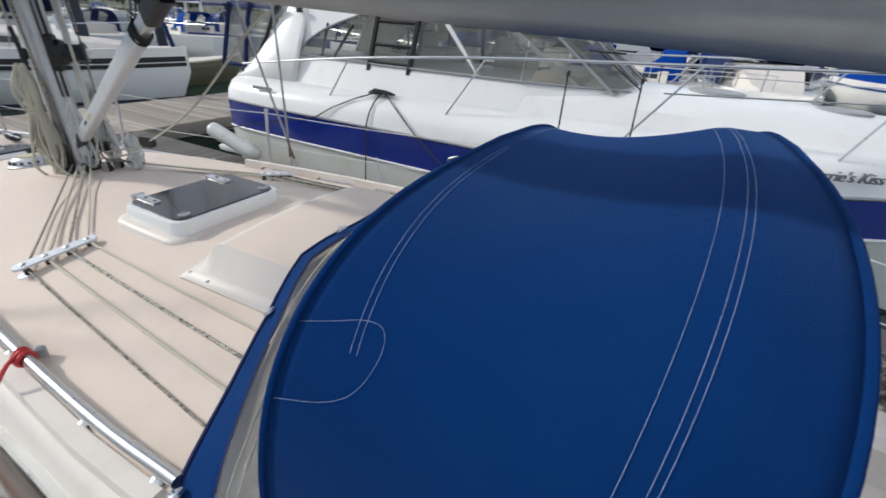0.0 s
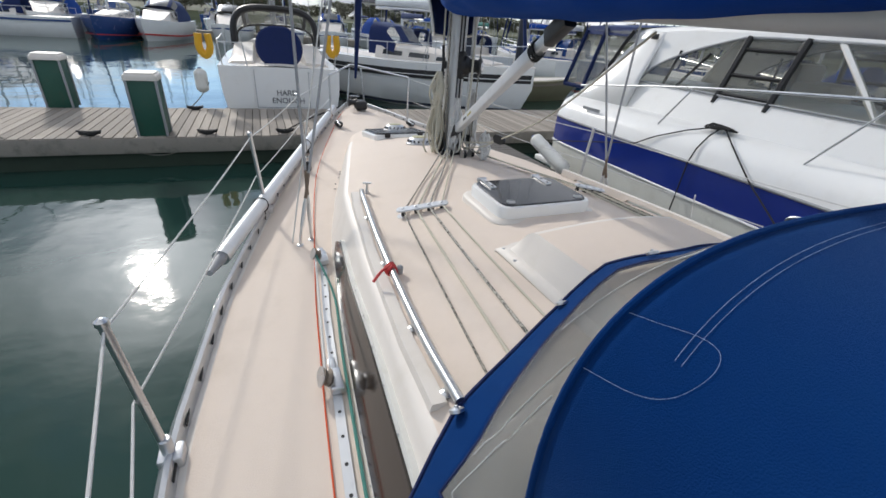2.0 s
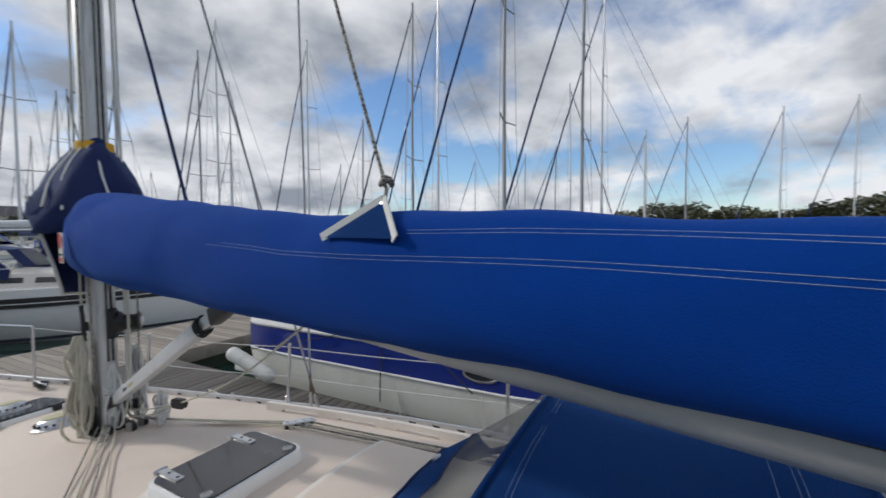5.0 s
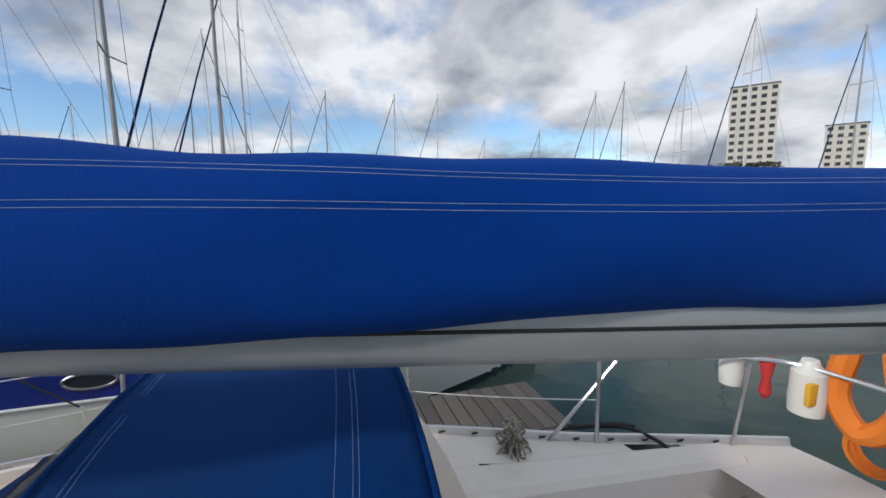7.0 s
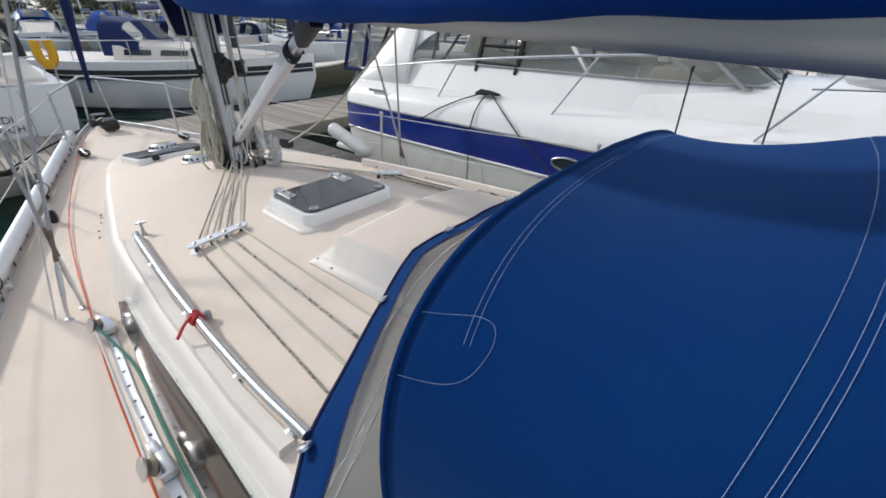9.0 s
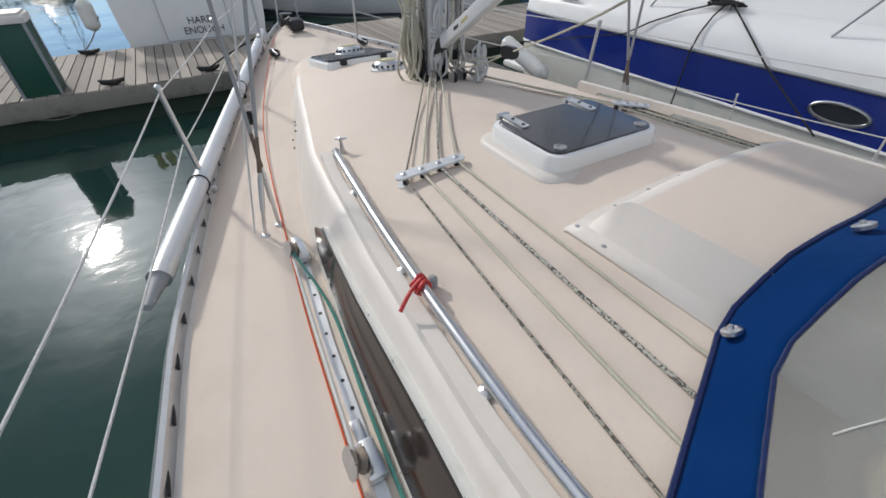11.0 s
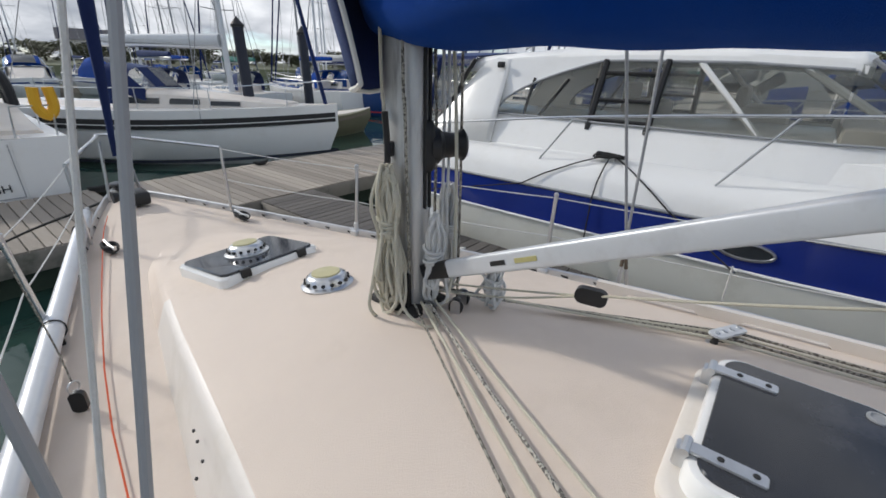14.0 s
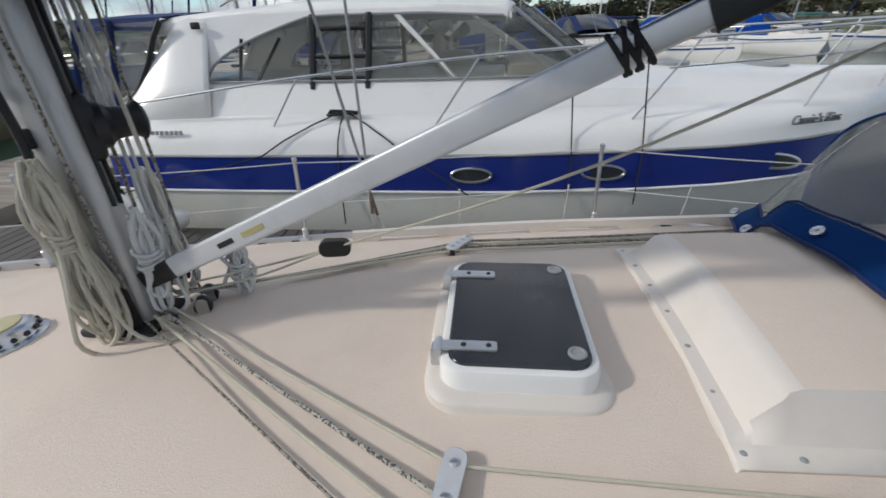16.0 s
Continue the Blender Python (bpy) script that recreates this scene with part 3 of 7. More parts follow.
def deck_vent(m, label):
    t = thing("deck_vent", label, "vent", m.translation, "low round ventilators")
    bm = bmesh.new()
    lathe(bm, [(0.115, 0), (0.115, 0.006), (0.098, 0.014), (0.088, 0.040), (0.074, 0.052), (0.05, 0.056), (0, 0.057)], seg=32, m=m)
    part("shell", bm, "steel", t, "polished steel ventilator shell")
    bm = bmesh.new()
    lathe(bm, [(0.064, 0.052), (0.062, 0.0595), (0.03, 0.063), (0, 0.064)], seg=24, m=m)
    part("dome", bm, "dome_yellow", t, "yellowed clear dome")
    for k in range(16):
        a = 2 * math.pi * k / 16
        bm = bmesh.new()
        lathe(bm, [(0.0, 0), (0.0085, 0), (0.0085, 0.012), (0, 0.013)], seg=8,
              m=m @ Matrix.Translation((0.089 * math.cos(a), 0.089 * math.sin(a), 0.024)) @ Euler((0, radians(72), a)).to_matrix().to_4x4())
        part("hole", bm, "black", t)


deck_vent(FHM @ Matrix.Translation((0.0, 0.02, 0.043)), "round steel ventilator on the fore hatch lid")
deck_vent(Matrix.Translation((-0.08, 1.74, roof_z(0.08, 1.74) - 0.004)) @ Euler((radians(-6), 0, 0)).to_matrix().to_4x4(), "round steel ventilator on the coachroof")


def sea_hood():
    """The moulded garage over the sliding hatch."""
    t = thing("sliding_hatch_garage", "white moulded hatch garage with beige panel", "hatch garage", (-0.02, -0.75, 1.66))
    bm = bmesh.new()
    loops = []
    n = 13
    for y, h, inset in ((-0.29, -0.012, 0.0), (-0.30, 0.012, 0.0), (-0.335, 0.014, 0.01), (-0.345, 0.03, 0.03), (-0.39, 0.090, 0.055), (-0.405, 0.100, 0.07),
                        (-0.43, 0.105, 0.075), (-1.75, 0.111, 0.075)):
        lp = []
        for k in range(n):
            u = -1 + 2 * k / (n - 1)
            w = 0.44
            x = -0.02 + w * u
            top = roof_z(x, y) + h
            if k in (0, n - 1):
                top = roof_z(x, y) + min(h, 0.012)
            elif k in (1, n - 2):
                x = -0.02 + (w - 0.045) * (1 if u > 0 else -1)
                top = roof_z(x, y) + min(h, 0.014)
            elif k in (2, n - 3):
                x = -0.02 + (w - 0.06) * (1 if u > 0 else -1)
                top = roof_z(x, y) + min(h, 0.04)
            elif k in (3, n - 4):
                x = -0.02 + (w - max(0.08, inset + 0.02)) * (1 if u > 0 else -1)
                top = roof_z(0.3, y) + max(-0.01, h - 0.006)
            else:
                x = -0.02 + (w - 0.105) * (-1 + 2 * (k - 3) / (n - 7))
                top = roof_z(x, y) + h
            lp.append((x, y, top))
        loops.append(lp)
    rings(bm, loops, close=False, mat_of=lambda i, j: 1 if i >= 6 and 3 <= j <= n - 5 else 0)
    ob = part("moulding", bm, ["gelcoat", "nonskid"], t)
    so = ob.modifiers.new("thick", "SOLIDIFY")
    so.thickness = 0.012
    for k in range(7):
        bm = bmesh.new()
        x = -0.43 + 0.137 * k
        screw(bm, (x, -0.318, roof_z(x, -0.3) + 0.012), 0.008)
        part("screw", bm, "vinyl_trim", t)
    for s, k in product((-0.44, 0.40), range(4)):
        bm = bmesh.new()
        screw(bm, (s, -0.42 - 0.17 * k, roof_z(s, -0.4) + 0.013), 0.008)
        part("screw", bm, "vinyl_trim", t)


sea_hood()


def organiser(p, q, label, sheaves=4):
    p, q = Vector(p), Vector(q)
    mid, d = (p + q) / 2, (q - p)
    m = Matrix.Translation(mid) @ Matrix.Rotation(math.atan2(d.y, d.x), 4, "Z") @ Matrix.Rotation(-math.atan2(d.z, d.xy.length), 4, "Y")
    ln = d.length
    t = thing("rope_organiser", label, "rope organiser", mid, "rope organisers")
    bm = bmesh.new()
    slab(bm, round_rect(ln, 0.05, 0.02), -0.04, -0.036, m)
    part("base_plate", bm, "alu", t)
    bm = bmesh.new()
    slab(bm, round_rect(ln, 0.05, 0.022), -0.006, 0.002, m, 0.002)
    part("top_plate", bm, "grey_spar", t, "silver anodised plate")
    for k in range(sheaves):
        bm = bmesh.new()
        x = -ln / 2 + ln * (k + 0.5) / sheaves
        lathe(bm, [(0, -0.036), (0.013, -0.036), (0.01, -0.02), (0.013, -0.006), (0, -0.006)], (x, 0, 0), 12, m)
        part("sheave", bm, "black", t)
        bm = bmesh.new()
        lathe(bm, [(0.009, 0.002), (0.009, 0.006), (0.004, 0.008), (0, 0.008)], (x, 0, 0), 8, m)
        part("bolt", bm, "steel", t)


organiser((-0.70, 0.29, 1.603), (-0.445, 0.236, 1.650), "silver rope organiser on the port coachroof")
organiser((0.41, 0.32, 1.662), (0.58, 0.25, 1.636), "silver rope organiser on the starboard coachroof")


def rope(name, pts, r, material, label, group="", seg=6, n=26):
    bm = bmesh.new()
    tube(bm, curve_pts(pts, n), r, seg)
    return tagged(obj(name, bm, material, smooth=True), label, "rope", group)


# control lines from the mast foot through the organisers and aft under the sprayhood
rz = roof_z


def led_line(pts, r, mk, label):
    bm = bmesh.new()
    full = []
    for a, b in zip(pts, pts[1:]):
        full += [p for p in sag(a, b, 0.004, 8)][:-1]
    tube(bm, [*full, Vector(pts[-1])], r, 6)
    tagged(obj("control_line", bm, mk, smooth=True), label, "rope", "control lines")


for k, (mk, r) in enumerate((("rope_grey", 0.004), ("rope_cream", 0.0055), ("rope_flecked", 0.0055), ("rope_cream", 0.0045))):
    ox, oy = -0.665 + 0.063 * k, 0.283 - 0.013 * k
    mx, my = -0.08 + 0.022 * k, 1.21 - 0.015 * k
    ex, ey = -0.775 + 0.085 * k, -0.89 + 0.035 * k
    led_line([(mx, my, 1.655), (ox, oy, 1.595 + 0.014 * k), (ex, ey, rz(ex, ey) + 0.006)], r, mk, "worn braided control line led aft along the coachroof")
for k in range(4):
    mx, my, ox, oy = 0.08, 1.22 - 0.025 * k, 0.432 + 0.042 * k, 0.31 - 0.017 * k
    led_line([(mx, my, 1.655), (ox, oy, 1.642 - 0.007 * k), (ox + 0.12, -0.9, rz(ox + 0.12, -0.9) + 0.01)], 0.0055, ("rope_cream", "rope_grey")[k % 2], "braided control line led aft along the coachroof")


def handrail_port():
    t = thing("handrail", "polished stainless steel handrail on the coachroof", "handrail", (-0.85, -0.2, rz(-0.84, -0.2)))
    pts = [(-0.775, 0.76), (-0.80, 0.62), (-0.855, 0.0), (-0.885, -0.6), (-0.885, -0.93)]
    line = [Vector((x, y, rz(x, y) + 0.05)) for x, y in pts]
    bm = bmesh.new()
    tube(bm, [Vector((-0.775, 0.755, rz(-0.77, 0.75) + 0.0)), Vector((-0.785, 0.71, rz(-0.78, 0.71) + 0.04)), *curve_pts(line[1:], 20)], 0.0145, 10)
    part("tube", bm, "steel", t)
    bm = bmesh.new()
    loops = []
    for i in range(25):
        y = 0.80 - 1.68 * i / 24
        x = float(np.interp(y, [p[1] for p in pts[::-1]], [p[0] for p in pts[::-1]])) - 0.03
        z = rz(x, y)
        loops.append([(x - 0.03, y, z - 0.01), (x - 0.024, y, z + 0.016), (x + 0.018, y, z + 0.016), (x + 0.026, y, z - 0.005)])
    rings(bm, loops)
    part("plinth", bm, "gelcoat", t, "white moulded plinth under the rail")
    for y in (0.4, -0.1, -0.55, -0.85):
        x = float(np.interp(y, [p[1] for p in pts[::-1]], [p[0] for p in pts[::-1]]))
        bm = bmesh.new()
        lathe(bm, [(0.02, 0), (0.02, 0.006), (0.009, 0.012), (0.009, 0.05)], (x, y, rz(x, y) - 0.002), 10)
        part("foot", bm, "steel", t)
    c = thing("snap_cleat", "small steel cleat on the rail end", "cleat", (-0.755, 0.74, rz(-0.75, 0.74)))
    bm = bmesh.new()
    lathe(bm, [(0.014, 0), (0.01, 0.02), (0.006, 0.05), (0.009, 0.07), (0, 0.075)], (-0.745, 0.75, rz(-0.745, 0.75) - 0.003), 10)
    tube(bm, [(-0.765, 0.765, rz(-0.745, 0.75) + 0.06), (-0.725, 0.735, rz(-0.745, 0.75) + 0.066)], 0.006)
    part("horn", bm, "steel", c)
    z = rz(-0.87, -0.23) + 0.05
    tie = thing("cord_tie", "red cord with a blue toggle tied round the handrail", "cord", (-0.872, -0.23, z - 0.015))
    bm = bmesh.new()
    for k in range(3):
        tube(bm, [(-0.872 + 0.02 * math.cos(a), -0.245 + 0.014 * k + 0.008 * math.sin(2 * a), z + 0.02 * math.sin(a)) for a in [2 * math.pi * i / 14 for i in range(15)]], 0.0055, 6)
    tube(bm, curve_pts([(-0.872, -0.23, z + 0.02), (-0.91, -0.25, z + 0.012), (-0.95, -0.27, z - 0.02)], 8), 0.0055, 6)
    part("cord", bm, "red", tie)
    bm = bmesh.new()
    lathe(bm, [(0, -0.02), (0.013, -0.016), (0.014, 0.012), (0.006, 0.02), (0, 0.02)], (-0.832, -0.222, z - 0.012), 10)
    part("toggle", bm, "vinyl_trim", tie)


handrail_port()


def grab_rail_stbd():
    t = thing("grab_rail", "white painted grab rail with low arches", "handrail", (0.75, 0, rz(0.75, 0)))
    bm = bmesh.new()
    loops = []
    for i in range(61):
        y = 0.80 - 2.1 * i / 60
        x = float(np.interp(y, (-1.3, -0.75, -0.2, 0.26, 0.8), (0.87, 0.85, 0.83, 0.79, 0.70)))
        z = rz(x, y)
        foot = 0.5 + 0.5 * math.cos(2 * math.pi * (y - 0.75) / 0.42)
        lo = z - 0.01 if foot > 0.72 else z + 0.024
        loops.append([(x - 0.017, y, lo), (x - 0.014, y, z + 0.052), (x + 0.014, y, z + 0.052), (x + 0.017, y, lo)])
    rings(bm, loops)
    part("rail", bm, "gelcoat", t)


grab_rail_stbd()


def genoa_track(side):
    t = thing("genoa_track", "perforated alloy genoa track on the side deck", "track", (side * 1.27, -0.3, deck_z(1.27, -0.3)))
    bm = bmesh.new()
    loops = []
    for i in range(31):
        y = 0.62 - 2.3 * i / 30
        x = side * (foot_x(y) + 0.055)
        z = deck_z(x, y)
        loops.append([(x - 0.016, y, z), (x - 0.016, y, z + 0.012), (x + 0.016, y, z + 0.012), (x + 0.016, y, z)])
    rings(bm, loops)
    part("track_bar", bm, "alu", t)
    for k in range(23):
        y = 0.55 - 0.1 * k
        x = side * (foot_x(y) + 0.055)
        bm = bmesh.new()
        lathe(bm, [(0, 0), (0.0065, 0), (0.006, 0.0015), (0, 0.0015)], (x, y, deck_z(x, y) + 0.0118), 8)
        part("hole", bm, "black", t)
    for y in (0.50, -0.42):
        x = side * (foot_x(y) + 0.055)
        z = deck_z(x, y)
        c = thing("track_car", "steel track car with a dark pulley block", "pulley", (x, y, z))
        bm = bmesh.new()
        box(bm, (x, y, z + 0.028), (0.05, 0.11, 0.032), bevel=0.008)
        box(bm, (x, y + 0.09, z + 0.022), (0.03, 0.07, 0.016), bevel=0.005)
        part("slider", bm, "steel", c)
        bm = bmesh.new()
        mm = Matrix.Translation((x + side * 0.035, y, z + 0.055)) @ Euler((0, radians(62 * side), 0)).to_matrix().to_4x4()
        lathe(bm, [(0, -0.014), (0.032, -0.014), (0.024, 0), (0.032, 0.014), (0, 0.014)], seg=16, m=mm)
        part("sheave", bm, "teak", c)
        bm = bmesh.new()
        for h in (-0.018, 0.018):
            slab(bm, round_rect(0.05, 0.085, 0.022), h - 0.002, h + 0.002, mm)
        part("cheek", bm, "steel", c)


genoa_track(-1)
rope("sheet_line", [*[(-foot_x(y) - 0.10, y, deck_z(foot_x(y) + 0.1, y) + 0.004) for y in (-1.7, -0.9, -0.3, 0.5)], (-0.90, 2.0, 1.26), (-0.47, 3.7, 1.31), (-0.28, 4.3, 1.33)], 0.0032, "rope_orange", "thin orange line running along the side deck")
rope("sheet_line", [*[(-foot_x(y) - 0.015, y, deck_z(foot_x(y), y) + 0.012) for y in (-1.7, -0.9, -0.3, 0.15)], (-1.09, 0.5, 1.30)], 0.006, "rope_green", "thin green line running along the cabin side")
rope("sheet_line", [(-1.16, -0.42, 1.3), (-1.12, 0.1, 1.275), (-1.09, 0.5, 1.285)], 0.0055, "rope_white", "thin white line between track cars")

# ---- mast, boom, kicker and sail cover ----
MAST = Vector((0.0, 1.31, 1.59))


def oval(w, l, n=18, p=2.4):
    """Outline of a mast-like section: w across, l along."""
    out = []
    for k in range(n):
        a = 2 * math.pi * k / n
        c, s = math.cos(a), math.sin(a)
        out.append((w / 2 * math.copysign(abs(c) ** (2 / p), c), l / 2 * math.copysign(abs(s) ** (2 / p), s)))
    return out


def own_mast():
    t = thing("mast", "weathered grey aluminium mast stepped on the coachroof", "mast", MAST)
    bm = bmesh.new()
    sec = oval(0.118, 0.17)
    rings(bm, [[(x, MAST.y + y, z) for x, y in sec] for z in (1.585, 4.0, 8.0, 12.6)])
    part("tube", bm, "mast_alu", t)
    bm = bmesh.new()
    for x in (-0.012, 0.012):
        box(bm, (x, MAST.y - 0.088, 5.4), (0.006, 0.014, 6.8))
    part("luff_groove", bm, "rubber", t, smooth=False)
    bm = bmesh.new()
    box(bm, (0, MAST.y, 1.605), (0.2, 0.25, 0.03), bevel=0.01)
    for s in (-1, 1):
        box(bm, (s * 0.067, MAST.y - 0.03, 1.69), (0.012, 0.08, 0.14), bevel=0.004)
    part("mast_step", bm, "rubber", t)
    for s in (-1, 1):
        bm = bmesh.new()
        tube(bm, [(0, MAST.y, 6.6), (s * 1.1, MAST.y - 0.42, 6.7)], 0.022, 8, 0.014)
        part("spreader", bm, "alu", t)
    for z, x, y, k in ((2.21, 0.055, -0.085, 1.5), (1.72, 0.07, -0.08, 1.0)):
        w = thing("mast_winch", "small dark mast winch", "winch", (x, MAST.y + y, z))
        mm = Matrix.Translation((x, MAST.y + y, z)) @ Euler((0, radians(90), radians(-35))).to_matrix().to_4x4() @ Matrix.Scale(k, 4)
        bm = bmesh.new()
        slab(bm, round_rect(0.12, 0.075, 0.03), -0.035, -0.012, mm, 0.006)
        part("base", bm, "rubber", w)
        bm = bmesh.new()
        lathe(bm, [(0.042, -0.02), (0.042, 0.0), (0.03, 0.012), (0.027, 0.045), (0.037, 0.06), (0.03, 0.066), (0, 0.066)], seg=18, m=mm)
        part("drum", bm, "black", w)
        bm = bmesh.new()
        lathe(bm, [(0, 0.066), (0.016, 0.066), (0.014, 0.072), (0.007, 0.072), (0.006, 0.06), (0, 0.06)], seg=12, m=mm)
        part("socket", bm, "steel", w)
    c = thing("mast_cleat", "long black cleat on the mast side", "cleat", (-0.06, MAST.y - 0.03, 2.1))
    bm = bmesh.new()
    for s, y in ((-1, 0.02),):
        box(bm, (s * 0.066, MAST.y + y, 2.2), (0.024, 0.03, 0.05), bevel=0.006)
        tube(bm, curve_pts([(s * 0.085, MAST.y + y, 2.08), (s * 0.078, MAST.y + y, 2.2), (s * 0.085, MAST.y + y, 2.32)], 8), 0.011, 8)
    part("horn", bm, "black", c)


own_mast()

BOOM_D = Vector((-0.1914, -0.9815, 0)).normalized()
BOOM_N = Vector((0.9815, -0.1914, 0)).normalized()
BOOM_0 = Vector((0, 1.20, 0))


def on_boom(s, w, z):
    """A point s along the boom, w to its starboard side, z above the water."""
    p = BOOM_0 + BOOM_D * s + BOOM_N * w
    return Vector((p.x, p.y, z))


def own_boom():
    t = thing("boom", "silver aluminium boom swung slightly to port", "boom", on_boom(0, 0, 2.48))
    bm = bmesh.new()
    sec = oval(0.086, 0.112)
    rings(bm, [[on_boom(s, x, 2.588 - 0.03 * s + y) for x, y in sec] for s in (0.02, 1.0, 2.0, 3.0, 4.25)])
    part("spar", bm, "boom_alu", t)
    bm = bmesh.new()
    for w in (-0.0435, 0.0435):
        tube(bm, [on_boom(0.1, w * 0.96, 2.588), on_boom(4.2, w * 0.96, 2.465)], 0.0035, 5)
    part("groove", bm, "rubber", t)
    bm = bmesh.new()
    rings(bm, [[on_boom(s, x, 2.453 + y) for x, y in oval(0.092, 0.138)] for s in (4.24, 4.3)])
    part("end_cap", bm, "black", t)
    bm = bmesh.new()
    box(bm, (0.0, 1.2, 2.575), (0.07, 0.12, 0.1), bevel=0.012)
    part("gooseneck", bm, "black", t)
    c = thing("boom_cleat", "black jammer with a line end under the boom", "cleat", on_boom(3.85, -0.05, 2.44))
    bm = bmesh.new()
    for s in (3.81, 3.9):
        q = on_boom(s, -0.05, 2.463)
        box(bm, q, (0.03, 0.05, 0.03), bevel=0.008)
    tube(bm, curve_pts([on_boom(3.73, -0.066, 2.475), on_boom(3.85, -0.062, 2.461), on_boom(3.97, -0.066, 2.468)], 8), 0.008, 8)
    part("jaw", bm, "black", c)


own_boom()


def sail_cover():
    t = thing("sail_cover", "royal blue canvas sail cover laced over the boom and mast", "sail cover", on_boom(1.5, 0, 2.6))
    S = (-0.30, -0.26, -0.16, 0.0, 0.25, 0.55, 0.9, 1.4, 2.0, 2.6, 3.1, 3.5, 4.2)
    LO = (2.62, 2.55, 2.52, 2.505, 2.50, 2.495, 2.49, 2.478, 2.478, 2.49, 2.50, 2.505, 2.50)
    HI = (2.84, 2.90, 2.945, 2.945, 2.92, 2.895, 2.86, 2.812, 2.762, 2.748, 2.722, 2.708, 2.69)
    HW = (0.05, 0.11, 0.15, 0.19, 0.235, 0.275, 0.255, 0.18, 0.125, 0.105, 0.09, 0.08, 0.075)

    def ring(s, grow=0.0):
        lo, hi, hw = (float(np.interp(s, S, q)) for q in (LO, HI, HW))
        rip = 0.003 * math.sin(6 * s) + 0.002 * math.sin(17 * s + 1)
        hi += rip
        lo += 0.5 * rip
        out = []
        for k in range(24):
            a = 2 * math.pi * k / 24
            c, q = math.cos(a), math.sin(a)
            h = 0.5 + 0.5 * math.copysign(abs(q) ** 0.75, q)
            taper = 1.0 - 0.35 * h ** 2 if s > 0.5 else 1.0 - 0.2 * h ** 2
            w = (hw * taper + grow) * math.copysign(abs(c) ** 0.7, c) * (1 + 0.03 * math.sin(7 * s + 5 * h))
            fold = 0.011 * math.exp(-((s - 0.15) / 0.55) ** 2) * math.sin(13 * s + 11 * h) + 0.004 * math.sin(9 * s - 8 * h) + 0.0025 * math.sin(21 * s + 15 * h)
            out.append(on_boom(s, w + fold * c, lo - grow + (hi - lo + 2 * grow) * h + 0.5 * fold * q))
        return out
    ss = [S[0] + (S[-1] - S[0]) * i / 90 for i in range(91)]
    bm = bmesh.new()
    rings(bm, [ring(s) for s in ss])
    part("canvas", bm, "blue_canvas", t)
    # collar gathered up the mast
    bm = bmesh.new()
    loops = []
    for z, rx, ry, dy in ((2.74, 0.24, 0.31, 0.0), (2.82, 0.25, 0.31, 0.0), (2.88, 0.245, 0.30, 0.0), (2.93, 0.23, 0.285, 0.0), (2.98, 0.21, 0.26, 0.0), (3.03, 0.185, 0.23, 0.0), (3.08, 0.155, 0.20, 0.0), (3.13, 0.13, 0.17, 0.0), (3.17, 0.10, 0.135, 0.0),
                          (3.20, 0.072, 0.10, 0.0), (3.225, 0.07, 0.096, 0.0)):
        lp = []
        for k in range(28):
            a = 2 * math.pi * k / 28
            f = 1 + (0.10 * math.sin(5 * a + 11 * z) + 0.06 * math.sin(9 * a - 17 * z)) * min(1.0, 2.2 * (3.3 - z))
            lp.append((rx * f * math.cos(a) - 0.03 * (3.22 - z), MAST.y + dy + ry * f * math.sin(a), z + 0.02 * math.sin(3 * a + 1)))
        loops.append(lp)
    rings(bm, loops, cap=False)
    ob = part("collar", bm, "dark_canvas", t, "navy canvas gathered round the mast")
    ob.modifiers.new("thick", "SOLIDIFY").thickness = 0.006
    # front flap hanging round the mast below the boom
    bm = bmesh.new()
    loops = []
    for i in range(9):
        u = i / 8
        z = 2.92 - 0.60 * u
        lp = []
        for k in range(13):
            a = radians(20 + 140 * k / 12)
            rr = 0.32 - 0.12 * u + 0.01 * math.sin(5 * a + 4 * u)
            lp.append((rr * 0.85 * math.cos(a), MAST.y - 0.02 + rr * 1.05 * math.sin(a), z - 0.05 * math.cos(2 * a) * u + 0.12 * u * (abs(k - 6) / 6) ** 1.5))
        loops.append(lp)
    rings(bm, loops, close=False)
    ob = part("front_flap", bm, "dark_canvas", t, "navy front flap edged in white webbing")
    ob.modifiers.new("thick", "SOLIDIFY").thickness = 0.006
    bm = bmesh.new()
    tube(bm, loops[-1], 0.009, 6)
    tube(bm, [lp[0] for lp in loops], 0.009, 6)
    tube(bm, [lp[-1] for lp in loops], 0.009, 6)
    part("webbing_edge", bm, "webbing", t)
    # stitched seams along the port side
    for h0, dz, s_a in ((0.84, 0, 2.38), (0.84, 0.006, 2.38), (0.66, 0, 1.65), (0.66, 0.008, 1.72)):
        bm = bmesh.new()
        pts = []
        for s in [s_a + (3.8 - s_a) * i / 60 for i in range(61)]:
            lo, hi, hw = (float(np.interp(s, S, q)) for q in (LO, HI, HW))
            r = [p for p in ring(s, 0.0006)]
            target = lo + (hi - lo) * (h0 + 0.03 * (s - 1.8)) + dz + 0.003 * math.sin(5 * s)
            side = r[6:19]
            for a, b in zip(side, side[1:]):
                if (a.z - target) * (b.z - target) <= 0:
                    f = (target - a.z) / (b.z - a.z or 1)
                    pts.append(a.lerp(b, f))
                    break
        if len(pts) > 3:
            tube(bm, pts, 0.0004, 4)
            part("seam", bm, "thread", t)
        else:
            bm.free()
